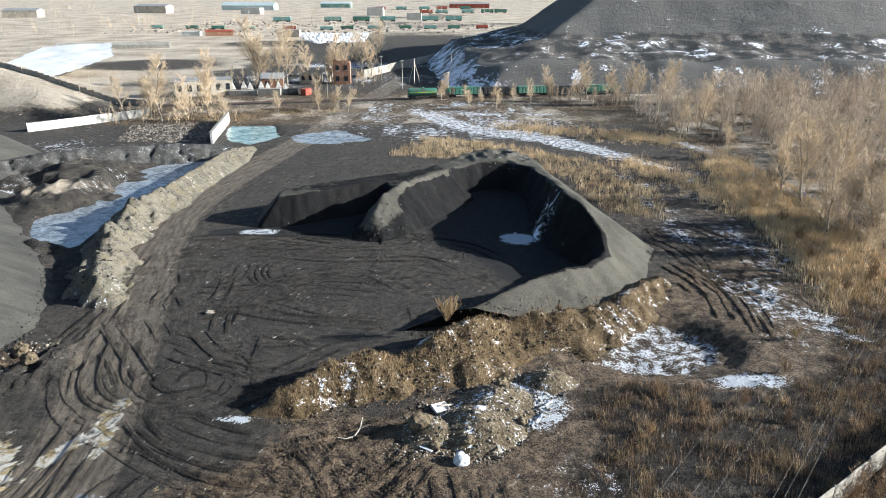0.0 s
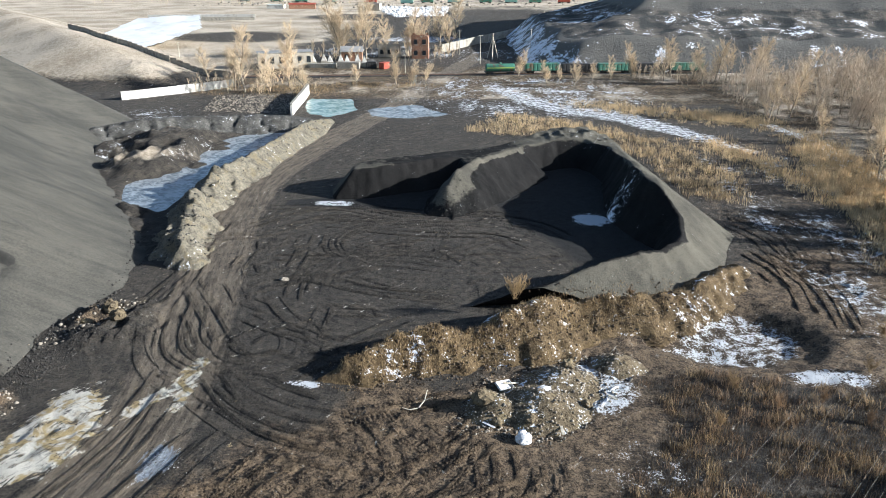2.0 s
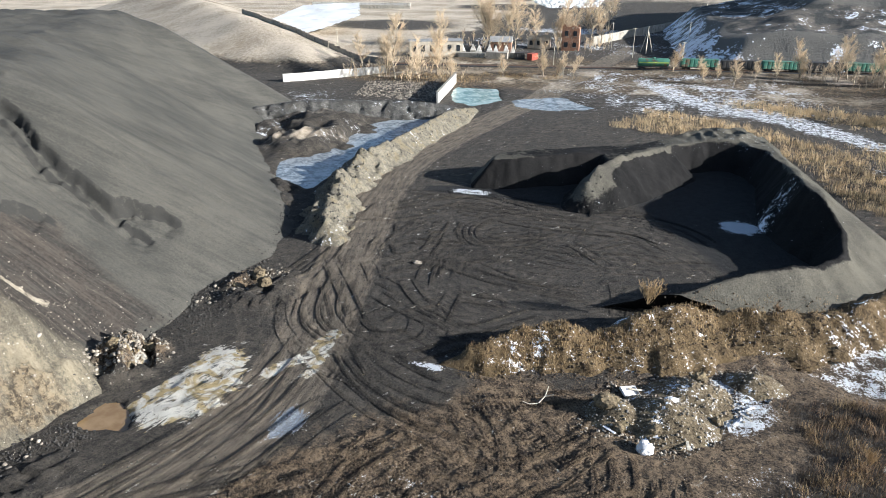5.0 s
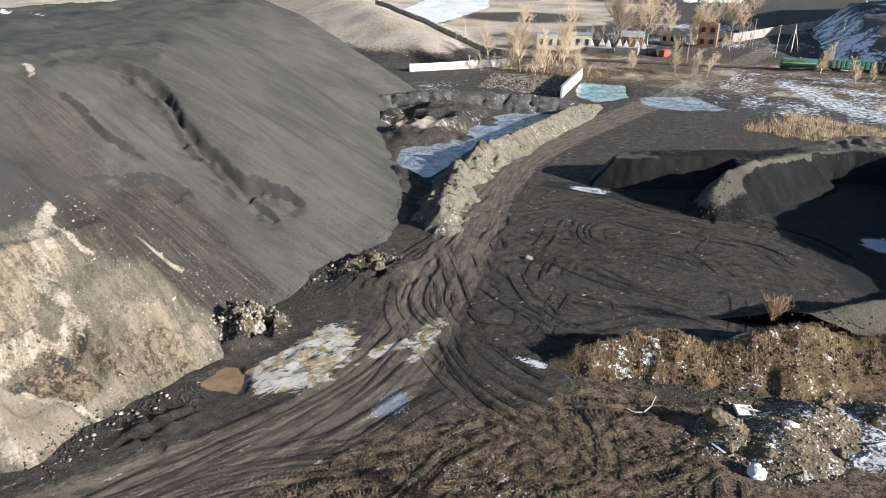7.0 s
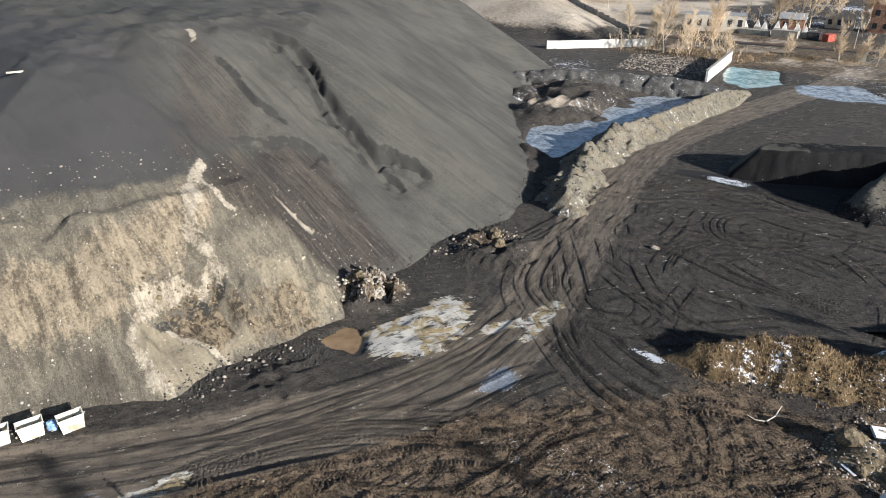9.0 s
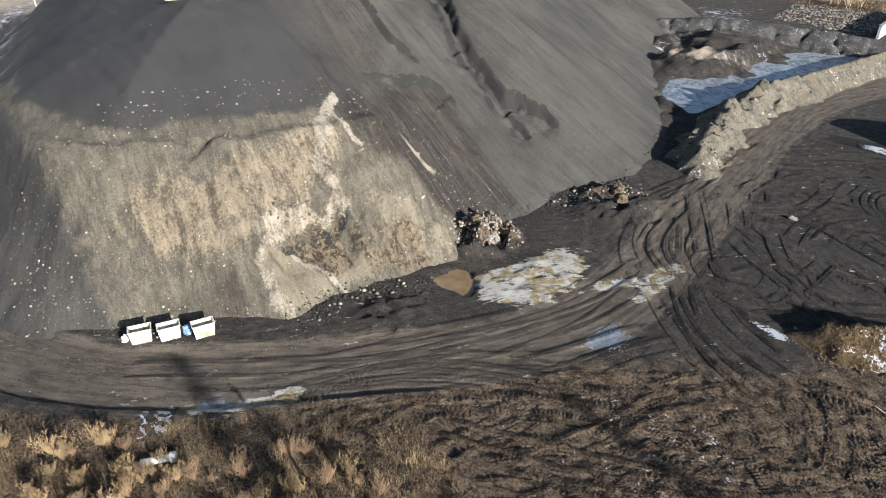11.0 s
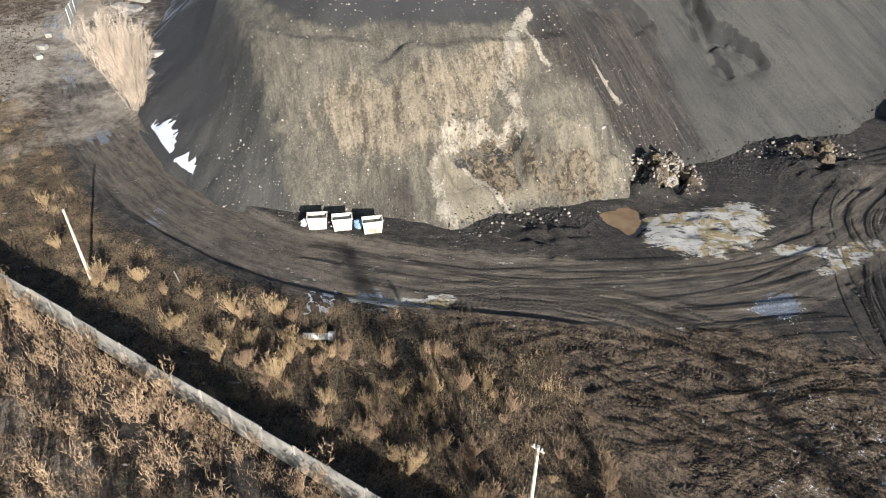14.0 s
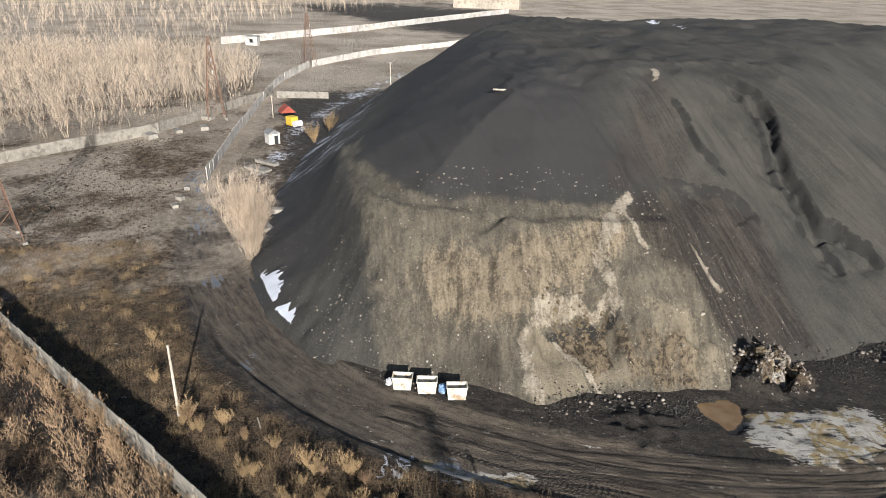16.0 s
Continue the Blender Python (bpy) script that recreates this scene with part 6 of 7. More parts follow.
def corrugated(length, width, z0, z1, ribs, depth=0.09):
    """A box whose long sides are folded into upright ribs."""
    bm = bmesh.new()
    side = []
    for k in range(ribs):
        for f, o in ((0.0, 0), (0.25, 1), (0.75, 1), (1.0, 0)):
            side.append((-length / 2 + (k + f) * length / ribs, width / 2 + o * depth))
    outline = side + [(-x, -y) for x, y in side]
    lo = [bm.verts.new((x, y, z0)) for x, y in outline]
    hi = [bm.verts.new((x, y, z1)) for x, y in outline]
    for i in range(len(lo)):
        j = (i + 1) % len(lo)
        if (lo[i].co - lo[j].co).length > 1e-5:
            bm.faces.new((lo[i], lo[j], hi[j], hi[i]))
    bm.faces.new(lo)
    bm.faces.new(hi)
    bmesh.ops.remove_doubles(bm, verts=bm.verts[:], dist=1e-4)
    bmesh.ops.recalc_face_normals(bm, faces=bm.faces[:])
    return bm


def container(x, y, turn, mat, label, length=6.0, ribs=12, name="shipping_container", group=""):
    t = thing(name, on_ground(x, y, turn), label, "container", group)
    part("body", corrugated(length, 2.3, 0.1, 2.6, ribs), mat, t)
    for s in (-0.6, 0.6):
        part("door", boxes((length / 2 + 0.03, s, 1.35, 0.06, 1.1, 2.3)), mat, t)
    return t


container(-55.5, 281, 70, MAT_RED, "small red steel container beside the track", 4.5, 8)
container(-61, 282, 8, MAT_DARK, "dark rusty steel box beside the track", 4.0, 6)
kiosk = thing("kiosk", on_ground(-38, 246, 10), "small grey concrete kiosk beside the track", "kiosk")
part("body", boxes((0, 0, 1.2, 1.8, 1.8, 2.4), bevel=0.04), MAT_CONCRETE, kiosk)
part("roof", boxes((0, 0, 2.5, 2.2, 2.2, 0.2), bevel=0.03), MAT_ROOF, kiosk)


def wheelset(parent, x):
    w = part("bogie", boxes((x, 0, 0.75, 2.6, 1.9, 0.4), bevel=0.04), MAT_DARK, parent)
    for dx in (-0.9, 0.9):
        for s in (-0.78, 0.78):
            part("wheel", rod(bmesh.new(), (x + dx, s - 0.07, 0.47), (x + dx, s + 0.07, 0.47), 0.47, n=16), MAT_DARK, w)


def tank_wagon(x, y, turn):
    t = thing("tank_wagon", on_ground(x, y, turn), "dark green railway tank wagon with a lime stripe", "tank wagon")
    part("underframe", boxes((0, 0, 1.15, 12, 2.4, 0.3), bevel=0.03), MAT_DARK, t)
    bm = rod(bmesh.new(), (-5.6, 0, 2.7), (5.6, 0, 2.7), 1.45, n=28)
    bmesh.ops.bevel(bm, geom=[e for e in bm.edges if abs(e.verts[0].co.x - e.verts[1].co.x) < 1e-4], offset=0.3, segments=3, affect="EDGES")
    part("tank", bm, MAT_GREEN, t)
    part("stripe", boxes((0, -1.46, 2.7, 10.6, 0.04, 0.35), (0, 1.46, 2.7, 10.6, 0.04, 0.35)), MAT_STRIPE, t, "lime green stripe")
    part("dome", rod(bmesh.new(), (0, 0, 4.0), (0, 0, 4.5), 0.6, n=16), MAT_GREEN, t)
    part("walkway", boxes((0, 0, 4.35, 5, 0.6, 0.06)), MAT_DARK, t)
    for s in (-4, 4):
        wheelset(t, s)


tank_wagon(-8, 269.5, 11)


def open_wagon(x, y, turn, mat, label):
    t = thing("freight_wagon", on_ground(x, y, turn), label, "freight wagon", "wagons in the railway yard")
    part("body", corrugated(13, 2.9, 1.4, 4.0, 9), mat, t)
    part("underframe", boxes((0, 0, 1.2, 13.4, 2.6, 0.35)), MAT_DARK, t)
    for s in (-4.4, 4.4):
        wheelset(t, s)
    return t


for k in range(5):
    open_wagon(8 + 14 * k, 273 + 2.2 * k, 9, MAT_DARK if k % 2 else MAT_GREEN, "low dark goods wagon behind the poplars")
rails = thing("railway_track", pose(0, 271, 0.05, 0, 0, 10), "railway track with dark sleepers", "railway track")
for s in (-0.76, 0.76):
    part("rail", boxes((10, s, 0.3, 240, 0.08, 0.16)), MAT_RUSTY, rails)
part("ballast", extrude([(-2.4, -0.5), (2.4, -0.5), (1.5, 0.24), (-1.5, 0.24)], -110, 130), MAT_DARK, rails)
far_colors = ((MAT_TEAL, "faded green wagon in the far railway yard"), (MAT_RED, "red wagon in the far railway yard"), (MAT_GREEN, "dark green wagon in the far railway yard"))
g4 = np.random.default_rng(44)
for x0, x1, y0, y1, n in ((-300, -130, 770, 745, 6), (-110, 50, 760, 775, 6), (-200, 20, 930, 960, 6), (-40, 110, 1250, 1300, 5), (-140, 50, 1480, 1520, 5)):
    for k in range(n):
        f = (k + g4.uniform(-0.3, 0.3)) / (n - 1)
        mat, label = far_colors[int(g4.choice(3, p=(0.5, 0.2, 0.3)))]
        ob = open_wagon(x0 + (x1 - x0) * f, y0 + (y1 - y0) * f, 3, mat, label)
        s = 1.0 if y0 < 900 else 1.7
        ob.matrix_world = ob.matrix_world @ Matrix.Diagonal((s, s, s, 1))
tags = ((-470, 560, 55, 14, 6, MAT_WHITEWASH, MAT_PALE_ROOF, "pale warehouse with a light sheet roof", 3), (-400, 1500, 110, 30, 9, MAT_PALE_ROOF, MAT_PALE_ROOF, "long blue-grey sheet-metal warehouse", 6),
        (-330, 1250, 34, 20, 10, MAT_WHITEWASH, MAT_ROOF, "small white block house", 0), (-110, 1180, 26, 16, 12, MAT_WHITEWASH, MAT_ROOF, "plain white works building", 0),
        (-40, 1000, 20, 10, 9, MAT_WHITEWASH, MAT_ROOF, "plain white works building", 0), (-10, 1010, 20, 10, 7, MAT_PLASTER, MAT_ROOF, "plain tan works building", 0),
        (-135, 640, 14, 9, 6, MAT_PLASTER, MAT_ROOF, "low tan plaster house beside the rail yard", 0), (-232, 660, 16, 8, 3, MAT_WHITEWASH, MAT_PALE_ROOF, "low white open shelter", 0),
        (-205, 655, 24, 6, 4, MAT_BRICK, MAT_RED, "low shed with red roof", 1.5), (-520, 1300, 60, 30, 12, MAT_PLASTER, MAT_ROOF, "plain distant works building", 3),
        (-640, 1100, 50, 26, 10, MAT_PLASTER, MAT_ROOF, "plain distant works building", 3), (-250, 1700, 70, 30, 9, MAT_TEAL, MAT_PALE_ROOF, "large distant green works hall", 4),
        (60, 1650, 90, 30, 9, MAT_RED, MAT_ROOF, "large distant red works hall", 3))
for x, y, w, d, h, wm, rm, label, pitch in tags:
    building(x, y, g4.uniform(-12, 12), w, d, h, wm, rm, label, 1, 0, pitch, name="works_building")
building(-790, -42, 76, 46, 14, 5, MAT_PLASTER, MAT_BLUE_ROOF, "long plastered shed with a blue sheet roof", 1, 0, 3.0, name="works_building")
building(-830, -192, 62, 50, 18, 6, MAT_PLASTER, MAT_PALE_ROOF, "long barn with a pale grey roof", 1, 0, 5.0, name="works_building")
building(-760, 167, 60, 50, 10, 5, MAT_PLASTER, MAT_BLUE_ROOF, "low plastered shed on the plain", 1, 0, 1.5, name="works_building")
building(-620, 190, 60, 60, 10, 8, MAT_PLASTER, MAT_ROOF, "unfinished concrete shed on the plain", 1, 0, name="works_building")
building(-520, -190, 40, 26, 12, 6, MAT_WHITEWASH, MAT_ROOF, "ruined white farm shed", 1, 4, name="works_building")
building(-359, -9, 70, 6, 4, 4, MAT_WHITEWASH, MAT_ROOF, "small white hut by the far fence", 1, 1, name="works_building")
far_wall = thing("embankment_wall", on_ground(-238, 511, 11), "long pale wall on the bare slope", "wall")
part("lower_course", boxes((0, 0, 1.0, 78, 1.0, 3.0)), MAT_CONCRETE, far_wall)
part("upper_course", boxes((0, 3, 3.0, 78, 1.0, 2.4)), MAT_WHITEWASH, far_wall)

# white membrane spread over a slope
sheet = grid_mesh("white_membrane", lines(-6, 60, 1.5), lines(0, 110, 1.5), lambda x, y: 0.03 * x + 0.10 * y + 0.5 * fbm(x, y, 14, 3, 151), MAT_SHEET,
                  keep=lambda x, y, z: inside([(0, 4), (34, 0), (46, 62), (30, 104), (-2, 96)], x, y) > 0)
sheet.matrix_world = pose(-212, 297, 0.4, 0, 0, 4)
tagged(sheet, "huge white membrane covering a sloping bank", "membrane")

# yard by the road: hut, machine, slabs
hut = thing("hut", on_ground(-161, -1.6, 20), "small white hut with a dark roof by the road", "hut")
part("wall", boxes((0, 0, 1.2, 3.0, 2.6, 2.6), bevel=0.03), MAT_WHITEWASH, hut)
part("roof", extrude([(-1.6, 2.5), (1.6, 2.5), (0, 3.4)], -1.8, 1.8), MAT_ROOF, hut)
part("door", boxes((1.52, 0.4, 1.0, 0.06, 0.9, 2.0)), MAT_DARK, hut)
machine = thing("compressor", on_ground(-178, 3.5, 30), "yellow machine beside a white tank", "machine")
part("body", boxes((0, 0, 1.4, 2.6, 2.2, 2.2), bevel=0.1), MAT_YELLOW, machine)
part("tank", rod(bmesh.new(), (2.4, -1, 1.0), (2.4, 1.2, 1.0), 0.8, n=16), MAT_FOAM, machine)
part("chassis", boxes((0.8, 0, 0.3, 4.6, 1.6, 0.3)), MAT_DARK, machine)
tent = thing("canopy", on_ground(-187, 2.5, 10), "dull red canopy on posts", "canopy")
part("cover", extrude([(-2, 2.0), (2, 2.0), (0, 3.8)], -2.2, 2.2), MAT_RED, tent)
for sx in (-2, 2):
    for sy in (-1.8, 1.8):
        part("post", rod(bmesh.new(), (sx, sy, -0.2), (sx, sy, 2.1), 0.07), MAT_DARK, tent)


def slab(x, y, turn, sx, sy, sz, label, mat=MAT_CONCRETE, name="concrete_slab", tilt=0.0):
    return single(name, boxes((0, 0, 0, sx, sy, sz), bevel=min(sx, sy, sz) * 0.12), mat, on_ground(x, y, turn) @ pose(0, 0, sz * 0.42, tilt, tilt * 0.6, 0), label, "slab",
                  "loose concrete slabs")


for x, y, turn, sx, sy, sz in ((-139.5, -4.7, 40, 6, 2.2, 0.5), (-143.5, -3.0, 42, 6, 1.2, 0.6), (-171, -29.6, 30, 3.5, 2.4, 1.2), (-178, -18, 10, 3, 2.0, 1.0), (-190, -18, 60, 3, 2, 1.0),
                               (-176, -24, 20, 3, 1.6, 0.8), (-129, -17.5, 10, 1.4, 1.0, 0.7), (-123, -18, 50, 1.4, 1.1, 0.7), (-119, -18.5, 20, 1.6, 1.0, 0.6), (-216, 8, 76, 16, 0.4, 2.2),
                               (-103, -3, 20, 3.0, 1.4, 0.8), (-109, -1.5, 80, 2.4, 1.2, 0.8)):
    slab(x, y, turn, sx, sy, sz, "grey concrete slab lying on bare ground")
slab(-54.2, -3.9, 100, 0.12, 1.9, 0.10, "thin pale timber lying in dry weeds", MAT_POLE, "timber")
beam = slab(-91.5, 30.9, 70, 2.9, 0.35, 0.2, "weathered plank lying on the heap", MAT_POLE, "plank")
rng_pipe = thing("concrete_pipe", on_ground(-41.4, 6.2, 66) @ pose(0, 0, 0.28), "short white concrete pipe with a flange in the weeds", "pipe")
part("barrel", rod(bmesh.new(), (-1.3, 0, 0), (0.9, 0, 0), 0.28, n=16), MAT_WHITEWASH, rng_pipe)
part("flange", rod(bmesh.new(), (0.8, 0, 0), (1.25, 0, 0), 0.42, n=16), MAT_WHITEWASH, rng_pipe)

# rubbish on the rubble heap
tray = thing("plastic_tray", on_ground(-0.3, 59.2, 35) @ pose(0, 0, 0.18, 14, 8, 0), "discarded white rectangular tray", "tray")
part("base", boxes((0, 0, 0, 1.7, 1.15, 0.06), bevel=0.01), MAT_FOAM, tray)
for cx, cy, sx, sy in ((0.83, 0, 0.08, 1.15), (-0.83, 0, 0.08, 1.15), (0, 0.55, 1.7, 0.08), (0, -0.55, 1.7, 0.08)):
    part("rim", boxes((cx, cy, 0.13, sx, sy, 0.26), bevel=0.015), MAT_FOAM, tray)
for k, (x, y, turn, ln, tilt) in enumerate(((9.6, 57.5, 70, 2.6, 12), (10.4, 58.5, 110, 2.2, 20), (8.8, 56.6, 95, 1.9, 8), (0.6, 59.8, 20, 2.2, 10), (-1.6, 52.4, 140, 1.6, 6), (5.2, 52.6, 95, 1.8, 4), (11, 60.2, 60, 2.4, 16))):
    single("board", boxes((0, 0, 0, ln, 0.26, 0.06), bevel=0.012), MAT_POLE if k % 2 else MAT_FOAM, on_ground(x, y, turn) @ pose(0, 0, 0.22, 0, tilt, 0), "broken board lying on the rubble", "board", "boards on the rubble")
single("foam_block", crumple(9, 1.5, 1.4, 1.4), MAT_FOAM, on_ground(1.7, 50.9) @ pose(0, 0, 0.35), "rounded white foam lump beside the rubble", "foam block")
single("foam_sheet", crumple(11, 1.5, 0.9, 0.4), MAT_FOAM, on_ground(3.6, 57.6, 15) @ pose(0, 0, 0.1), "flat white foam sheet on the rubble", "foam sheet")
branch_rows = [(0, 0, 0.1, 0.9, 0.3, 0.5, 0.09, 0.07), (0.9, 0.3, 0.5, 1.6, 0.9, 1.1, 0.07, 0.04), (0.9, 0.3, 0.5, 1.5, -0.2, 0.9, 0.06, 0.03), (0, 0, 0.1, -0.9, 0.2, 0.15, 0.08, 0.05),
               (-0.9, 0.2, 0.15, -1.4, 0.7, 0.3, 0.05, 0.02)]
branch = tagged(new("fallen_branch", tubes("fallen_branch", branch_rows, MAT_POLE, 5)), "pale forked dead branch on the mud", "branch")
branch.matrix_world = on_ground(-8.5, 54.6, 40)
single("boulder", crumple(21, 1.3, 0.8, 0.7), MAT_STONE, on_ground(-30.9, 81.3, 10) @ pose(0, 0, 0.1), "pale boulder lying in the black yard", "boulder")
for k, (x, y, r) in enumerate(((-2.2, 55.3, 2.0), (2.4, 53.2, 1.0), (6.2, 62.2, 1.5), (-0.8, 52.8, 0.9), (7.8, 57.0, 1.0), (-50.5, 50.5, 1.2), (-51.8, 47.2, 1.3), (-49.6, 46.4, 1.0),
                                   (-48.8, 69.5, 1.8), (-46, 66.5, 1.5), (-50.2, 66.5, 1.3))):
    single("clod", crumple(30 + k, r * 1.2, r, r * 0.9), MAT_RUBBLE, on_ground(x, y, 40 * k) @ pose(0, 0, r * 0.12), "big lump of broken earth and stone", "clod",
           "clods in the rubble")


def stones(name, pts, lo, hi, mat, label, seed):
    """Many small angular stones half sunk in the ground."""
    g = np.random.default_rng(seed)
    bm = bmesh.new()
    bmesh.ops.create_icosphere(bm, subdivisions=1, radius=0.5)
    ico = np.array([v.co[:] for v in bm.verts])
    tri = np.array([[v.index for v in f.verts] for f in bm.faces])
    bm.free()
    n = len(pts)
    z = top_height(pts[:, 0], pts[:, 1])
    s = (lo + (hi - lo) * g.uniform(0, 1, n) ** 3)[:, None, None] * g.uniform(0.6, 1.3, (n, 1, 3))
    co = ico[None] * g.uniform(0.7, 1.2, (n, len(ico), 1)) * s
    a = g.uniform(0, 6.28, n)[:, None]
    x, y = co[:, :, 0] * np.cos(a) - co[:, :, 1] * np.sin(a), co[:, :, 0] * np.sin(a) + co[:, :, 1] * np.cos(a)
    co = np.stack([x + pts[:, :1], y + pts[:, 1:2], co[:, :, 2] * 0.8 + z[:, None] + 0.04], 2).reshape(-1, 3)
    faces = (tri[None] + (np.arange(n) * len(ico))[:, None, None]).reshape(-1, 3)
    return tagged(new(name, raw_mesh(name, co, faces, mat)), label, "stones", kind="stuff")


g5 = np.random.default_rng(55)
FACE = [(-54, 13), (-50, 43), (-53, 52), (-66, 50), (-70, 40), (-80, 16), (-78, 4), (-66, 1)]
def clods(name, pts, lo, hi, mat, label, seed):
    """Small angular lumps of soil, eight faces each."""
    g = np.random.default_rng(seed)
    octa = np.array([(1, 0, 0), (0, 1, 0), (-1, 0, 0), (0, -1, 0), (0, 0, 1), (0, 0, -1)], float) * 0.5
    tri = np.array([(0, 1, 4), (1, 2, 4), (2, 3, 4), (3, 0, 4), (1, 0, 5), (2, 1, 5), (3, 2, 5), (0, 3, 5)])
    n = len(pts)
    z = top_height(pts[:, 0], pts[:, 1])
    s = (lo + (hi - lo) * g.uniform(0, 1, n) ** 2.5)[:, None, None] * g.uniform(0.6, 1.4, (n, 1, 3))
    co = octa[None] * g.uniform(0.6, 1.3, (n, 6, 1)) * s
    a = g.uniform(0, 6.28, n)[:, None]
    x, y = co[:, :, 0] * np.cos(a) - co[:, :, 1] * np.sin(a), co[:, :, 0] * np.sin(a) + co[:, :, 1] * np.cos(a)
    co = np.stack([x + pts[:, :1], y + pts[:, 1:2], co[:, :, 2] * 0.8 + z[:, None] + 0.03], 2).reshape(-1, 3)
    faces = (tri[None] + (np.arange(n) * 6)[:, None, None]).reshape(-1, 3)
    return tagged(new(name, raw_mesh(name, co, faces, mat)), label, "soil clods", kind="stuff")


MAT_CLOD = plain_material("brown_clods", (0.085, 0.063, 0.042), 0.95, vary=0.6, size=0.8, bump=0.3)
MAT_SLAGCLOD = plain_material("black_clods", (0.045, 0.042, 0.038), 0.95, vary=0.6, size=0.8, bump=0.3)
clods("mud_clods", scatter(g5, MUD, 15000), 0.05, 0.24, MAT_CLOD, "clods of churned brown mud", 91)
clods("yard_clods", np.concatenate([scatter(g5, YARD, 8000), line_scatter(g5, [p for p in ROAD if -95 < p[0] and p[1] < 120], 4200, 5.0)]), 0.04, 0.20, MAT_SLAGCLOD, "lumps of black slag on the yard", 92)
clods("foot_clods", np.concatenate([line_scatter(g5, [(-50.5, 23), (-51.5, 28), (-49, 36), (-46, 37)], 900, 1.1), line_scatter(g5, [(-51, 45), (-50.5, 52), (-48, 60), (-47, 68)], 900, 1.6)]), 0.07, 0.36, MAT_SLAGCLOD, "black slag lumps at the heap foot", 96)
clods("bank_clods", line_scatter(g5, [(-16, 59), (-8, 62.5), (-2, 65), (3, 69), (8, 73), (15, 75), (23, 79)], 3200, 2.2), 0.08, 0.45, MAT_CLOD, "clods of earth on the bank", 93)
clods("slope_clods", np.concatenate([line_scatter(g5, POND_BANK, 1200, 2.2), line_scatter(g5, [(-33, 112), (-20, 110.5), (-8, 112), (4, 103)], 900, 1.6),
                                     line_scatter(g5, [(-53, 49), (-52, 56), (-53, 64), (-52, 74), (-55, 86), (-62, 99), (-73, 112)], 600, 0.8)]), 0.1, 0.5, MAT_SLAGCLOD, "slag lumps at slope feet", 94)
stones("face_stones", scatter(g5, FACE, 1500), 0.06, 0.34, MAT_STONE, "pale stones strewn over the dug face", 61)
stones("slope_stones", scatter(g5, [(-70, 2), (-60, 40), (-70, 60), (-100, 60), (-110, 20), (-90, 2)], 90), 0.06, 0.18, MAT_STONE, "white scraps strewn over the heap", 62)
stones("rubble_stones", scatter(g5, [(-6, 51), (4, 50), (8, 54), (13, 62), (12, 68), (4, 64), (-3, 60)], 1300), 0.08, 0.40, MAT_STONE, "broken concrete and stones", 63)
stones("brick_rubble", scatter(g5, [(-92, 190), (-66, 188), (-72, 222), (-98, 214)], 1700), 0.2, 0.9, MAT_STONE, "broken bricks of a demolished house", 64)
stones("mud_stones", scatter(g5, MUD, 1500), 0.04, 0.24, MAT_STONE, "stones and rubbish strewn over the mud", 65)
stones("foot_rubble", np.concatenate([line_scatter(g5, [(-52.0, 45), (-50.4, 51)], 800, 1.3), line_scatter(g5, [(-52, 62), (-47, 68), (-50, 71)], 200, 1.4),
                                      line_scatter(g5, [(-49.5, 22), (-50.5, 29), (-49, 36)], 60, 0.7)]), 0.10, 0.60, MAT_STONE, "rubble at the foot of the heap", 66)
far_wood("yard_brush", np.concatenate([scatter(g5, [(-420, 640), (-160, 640), (-120, 900), (-420, 1000)], 130), scatter(g5, [(-700, 900), (100, 1000), (160, 1700), (-900, 1700)], 260)]),
         "bare trees and bushes among distant yards", 5, 12, MAT_TWIG, 85, kids=5, twigs=4, fine=0.16)
stones("scrap_heaps", scatter(g5, [(-330, 690), (-100, 660), (60, 720), (60, 900), (-300, 960)], 500), 1.5, 6.0, MAT_STONE, "heaps of scrap and stone in the far yard", 68)
stones("snow_blocks", scatter(g5, [(-150, 690), (-72, 690), (-64, 580), (-100, 560)], 900), 1.5, 5.0, MAT_FOAM, "white bales stacked in the far yard", 67)


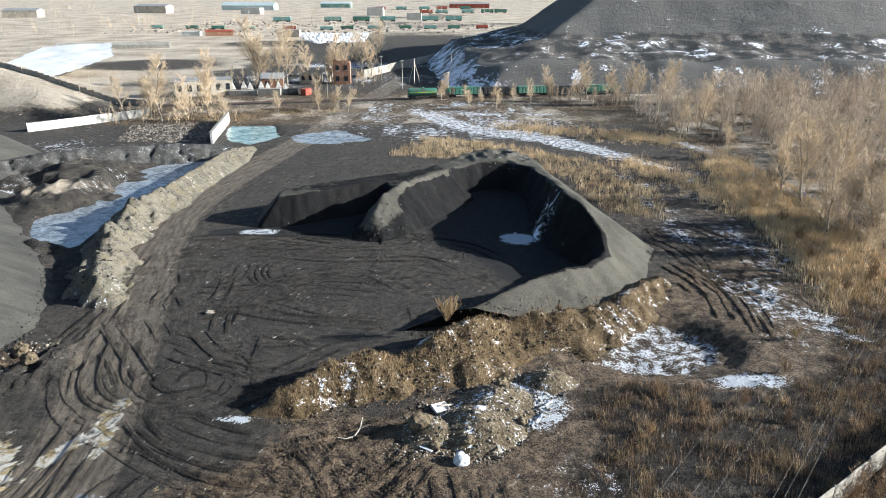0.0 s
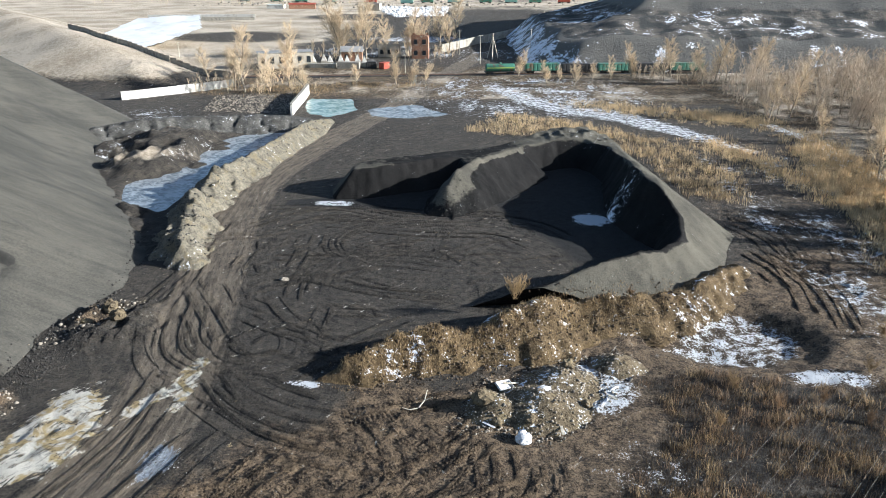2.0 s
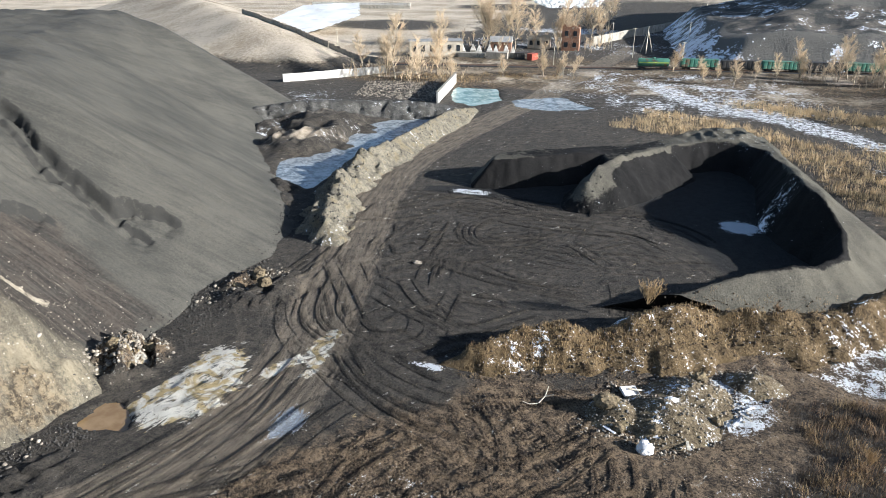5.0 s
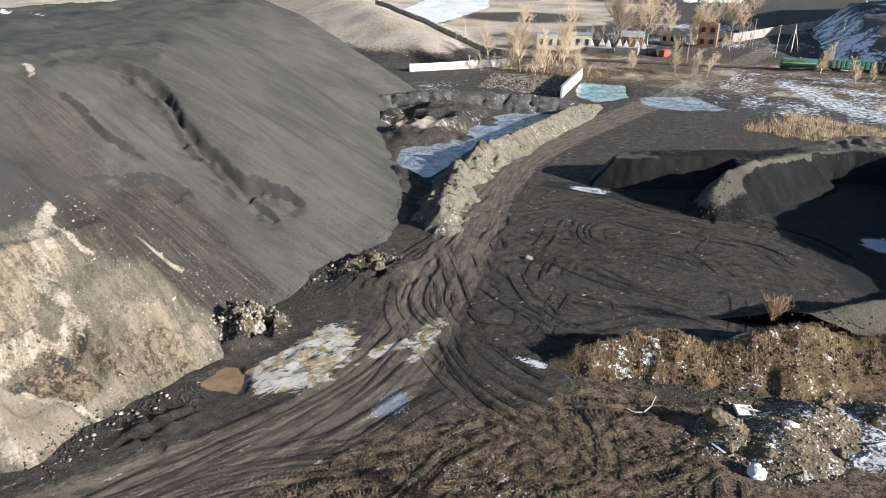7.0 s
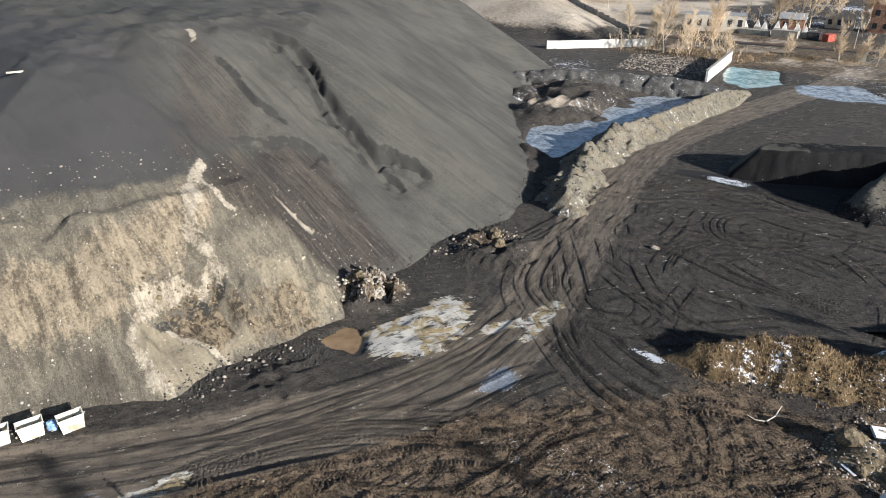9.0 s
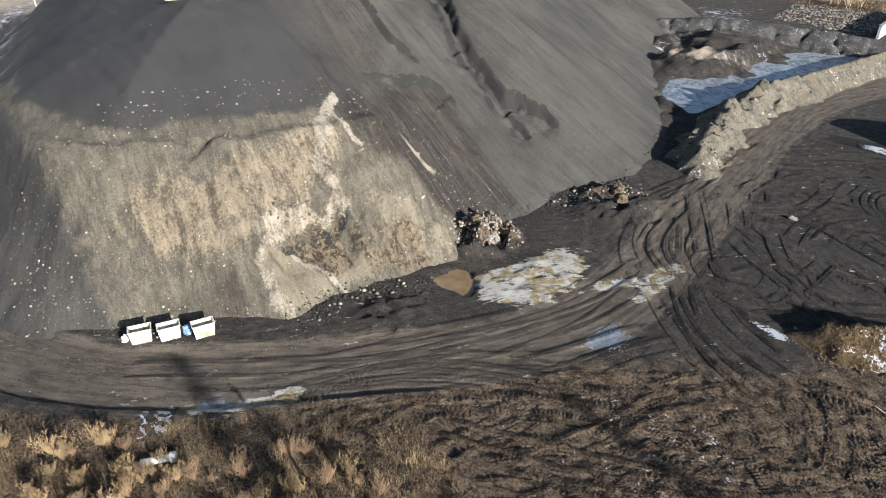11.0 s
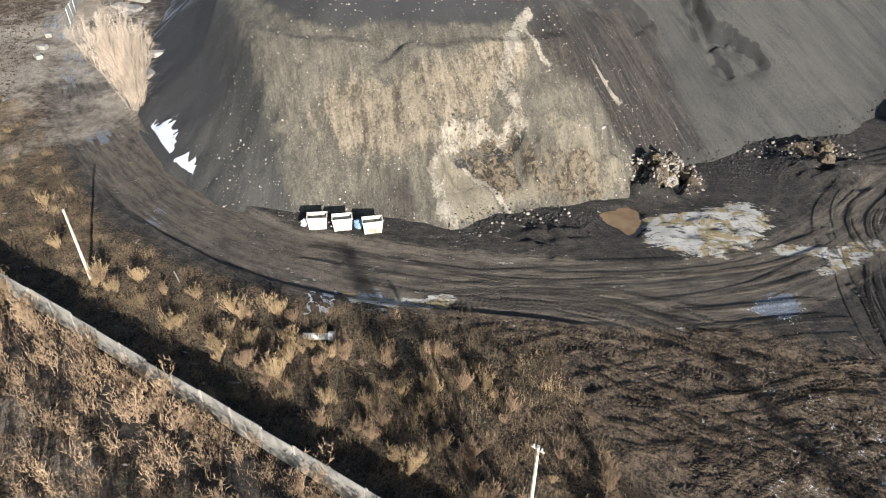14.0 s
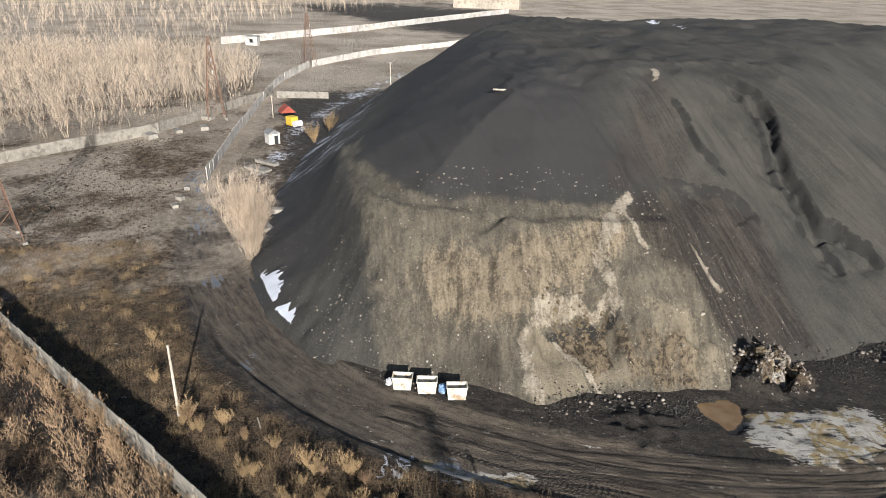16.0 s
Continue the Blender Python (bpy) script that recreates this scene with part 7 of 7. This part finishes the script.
# ---- tyre tracks pressed into the mud ----
def tyre_tracks(name, paths, label, seed, deep=1.0):
    """Pairs of lugged wheel marks along each path, several passes beside one another."""
    g = np.random.default_rng(seed)
    cos, faces, base = [], [], 0
    for path, passes, spread in paths:
        for _ in range(passes):
            off = g.normal(0, spread)
            line = np.array(curve(path, 0.15))
            d = np.gradient(line, axis=0)
            d /= np.linalg.norm(d, axis=1)[:, None] + 1e-9
            nrm = np.stack([-d[:, 1], d[:, 0]], 1)
            a, b = sorted(g.uniform(0, 1, 2))
            lo, hi = int(a * 0.4 * len(line)), int((0.6 + 0.4 * b) * len(line))
            line, nrm = line[lo:hi], nrm[lo:hi]
            n = len(line)
            if n < 12:
                continue
            drift = off + 0.9 * np.sin(np.arange(n) * g.uniform(0.008, 0.03) + g.uniform(0, 6)) * g.uniform(0.2, 1.5)
            lug_high, pitch, slant = deep * g.uniform(0.09, 0.17), int(g.integers(2, 4)), int(g.integers(-1, 2))
            for wheel in (-0.95, 0.95):
                w = g.uniform(0.20, 0.30)
                across = np.array([-1.45, -1.0, -0.5, 0.0, 0.5, 1.0, 1.45]) * w
                k = np.arange(n)
                lug = [lug_high * (((k + slant * abs(j)) // 1) % pitch == 0) for j in (-2, -1, 0, 1, 2)]
                worn = 0.45 + 0.55 * smooth(-0.3, 0.3, vnoise(k * 0.03, 0.0 * k + wheel, int(g.integers(1000))))
                rim = 0.01 + 0.03 * g.uniform(0, 1, n) * g.uniform(0.2, 1.0)
                sunk = np.full(n, -0.05)
                prof = np.stack([sunk, rim + lug[0] * worn, lug[1] * worn, lug[2] * worn, lug[3] * worn, rim + lug[4] * worn, sunk], 1)
                fade = np.clip(np.minimum(k, n - 1 - k) / 14.0, 0, 1)[:, None]
                pos = line[:, None, :] + nrm[:, None, :] * (drift[:, None] + wheel + across[None])[:, :, None]
                z = prof * fade - 0.14 * (1 - fade) + 0.02
                cos.append(np.concatenate([pos, z[:, :, None]], 2).reshape(-1, 3))
                i = (np.arange(n - 1)[:, None] * 7 + np.arange(6)[None]).ravel() + base
                faces.append(np.stack([i, i + 1, i + 8, i + 7], 1))
                base += n * 7
    co = np.concatenate(cos)
    co[:, 2] += ground_height(co[:, 0], co[:, 1])
    me = raw_mesh(name, co, np.concatenate(faces), MAT_GROUND)
    for key, val in ground_cover(co[:, 0], co[:, 1], co[:, 2]).items():
        me.attributes.new(key, "FLOAT", "POINT").data.foreach_set("value", np.asarray(val + 0 * co[:, 0], np.float32))
    return tagged(new(name, me), label, "tyre tracks", kind="stuff")


def random_arcs(poly, count, heading, swing, lo, hi, seed):
    """Single curved passes of a vehicle, scattered inside an outline."""
    g = np.random.default_rng(seed)
    out = []
    for x, y in scatter(g, poly, count):
        a, k, ln = heading + g.normal(0, swing), g.normal(0, 0.035), g.uniform(lo, hi)
        pts = []
        for i in range(6):
            pts.append((x, y))
            a += k * ln / 5
            x, y = x + math.cos(a) * ln / 5, y + math.sin(a) * ln / 5
        if min(inside(poly, np.array([p[0] for p in pts]), np.array([p[1] for p in pts]))) > -1.5:
            out.append((pts, 1, 0.2))
    return out


tyre_tracks("yard_tracks", [([(-46.9, 80), (-38, 69), (-30, 57.6), (-22.7, 52), (-14, 50), (-2.3, 53)], 5, 2.2), ([(-38, 60), (-30.5, 56), (-23.5, 51.5), (-15, 48.4), (-7, 47.7)], 3, 1.6),
                            ([(-25, 74), (-25, 84), (-18.5, 91), (-7, 91), (5.7, 95)], 4, 2.6), ([(-37, 74), (-33.6, 80), (-28, 84), (-16.6, 80), (-6, 80)], 4, 2.4),
                            ([(-31, 67.4), (-25.5, 66), (-19, 63), (-14, 66), (-5.8, 74)], 4, 2.2), ([(-48, 95.6), (-40, 98), (-32, 107), (-17, 105), (-2, 105), (6.7, 98)], 5, 2.6),
                            ([(-44.5, 60), (-44.7, 80), (-45.6, 90), (-47, 104)], 3, 1.2), ([(-41.4, 77), (-37.3, 63.6), (-31, 58.6), (-25, 57.7), (-17, 53.3)], 4, 1.8),
                            ([(-56, 6), (-47, 17), (-39, 32), (-35, 46), (-36, 58), (-39, 70)], 4, 2.0), ([(-34.7, 76), (-28.5, 83), (-19, 88.8), (-12.8, 88)], 4, 2.4),
                            ([(-30, 70), (-33, 64), (-29, 60), (-24, 62), (-25, 67), (-30, 70)], 4, 0.8), ([(-20, 104), (-26, 98), (-24, 92), (-17, 95), (-19, 102)], 4, 0.8)]
            + random_arcs(YARD, 120, 0.3, 1.3, 5, 16, 73), "black ruts with tread marks across the yard", 71, 0.85)
MUD_YARD = [(-44, 17), (-34, 31), (-27, 42), (-20, 49), (-6, 57), (2, 50), (8, 44), (-4, 32), (-18, 20), (-34, 12)]
tyre_tracks("mud_tracks", [([(-41, 16), (-38, 25), (-32, 32), (-24, 37.5), (-17.8, 45.5)], 6, 1.8), ([(-9.9, 42), (-11.5, 47), (-14.5, 51), (-19.5, 51)], 4, 1.0),
                           ([(-29, 26), (-27, 34), (-25, 43), (-22.4, 49)], 5, 2.2), ([(-21, 33), (-20.5, 40.5), (-16.6, 48.5)], 5, 2.4), ([(-4.3, 46.8), (-8.2, 50), (-11, 53)], 4, 1.2),
                           ([(-38, 22), (-28, 36), (-16, 40), (-4, 44)], 4, 4.0), ([(-30, 22), (-20, 28), (-8, 36), (4, 44)], 4, 4.0), ([(36, 102), (41, 88), (39.5, 74)], 5, 2.0),
                           ([(37, 117), (43.5, 105), (42.6, 87)], 5, 2.0), ([(-16, 51), (-6, 56), (2, 60)], 3, 0.8)] + random_arcs(MUD_YARD, 190, 1.0, 0.45, 5, 15, 74) + random_arcs([(34, 98), (38, 75), (50, 80), (56, 110), (44, 130), (36, 120)], 30, 2.0, 0.4, 6, 16, 75),
            "brown muddy ruts with tread marks", 72, 1.25)
WEST_GROUND = [(-100, -22), (-130, -20), (-165, -16), (-172, -30), (-150, -48), (-110, -42)]
tyre_tracks("waste_tracks", random_arcs(WEST_GROUND, 60, 2.9, 0.5, 8, 24, 76), "old ruts across the waste ground", 77)
clods("waste_clods", scatter(g5, WEST_GROUND, 4000), 0.10, 0.55, MAT_CLOD, "clods of earth on the waste ground", 97)


# broken soil along the little ledge of the dug face
clods("ledge_clods", line_scatter(g5, LEDGE, 260, 0.45), 0.12, 0.6, MAT_RUBBLE, "tan lumps of earth along the ledge", 95)
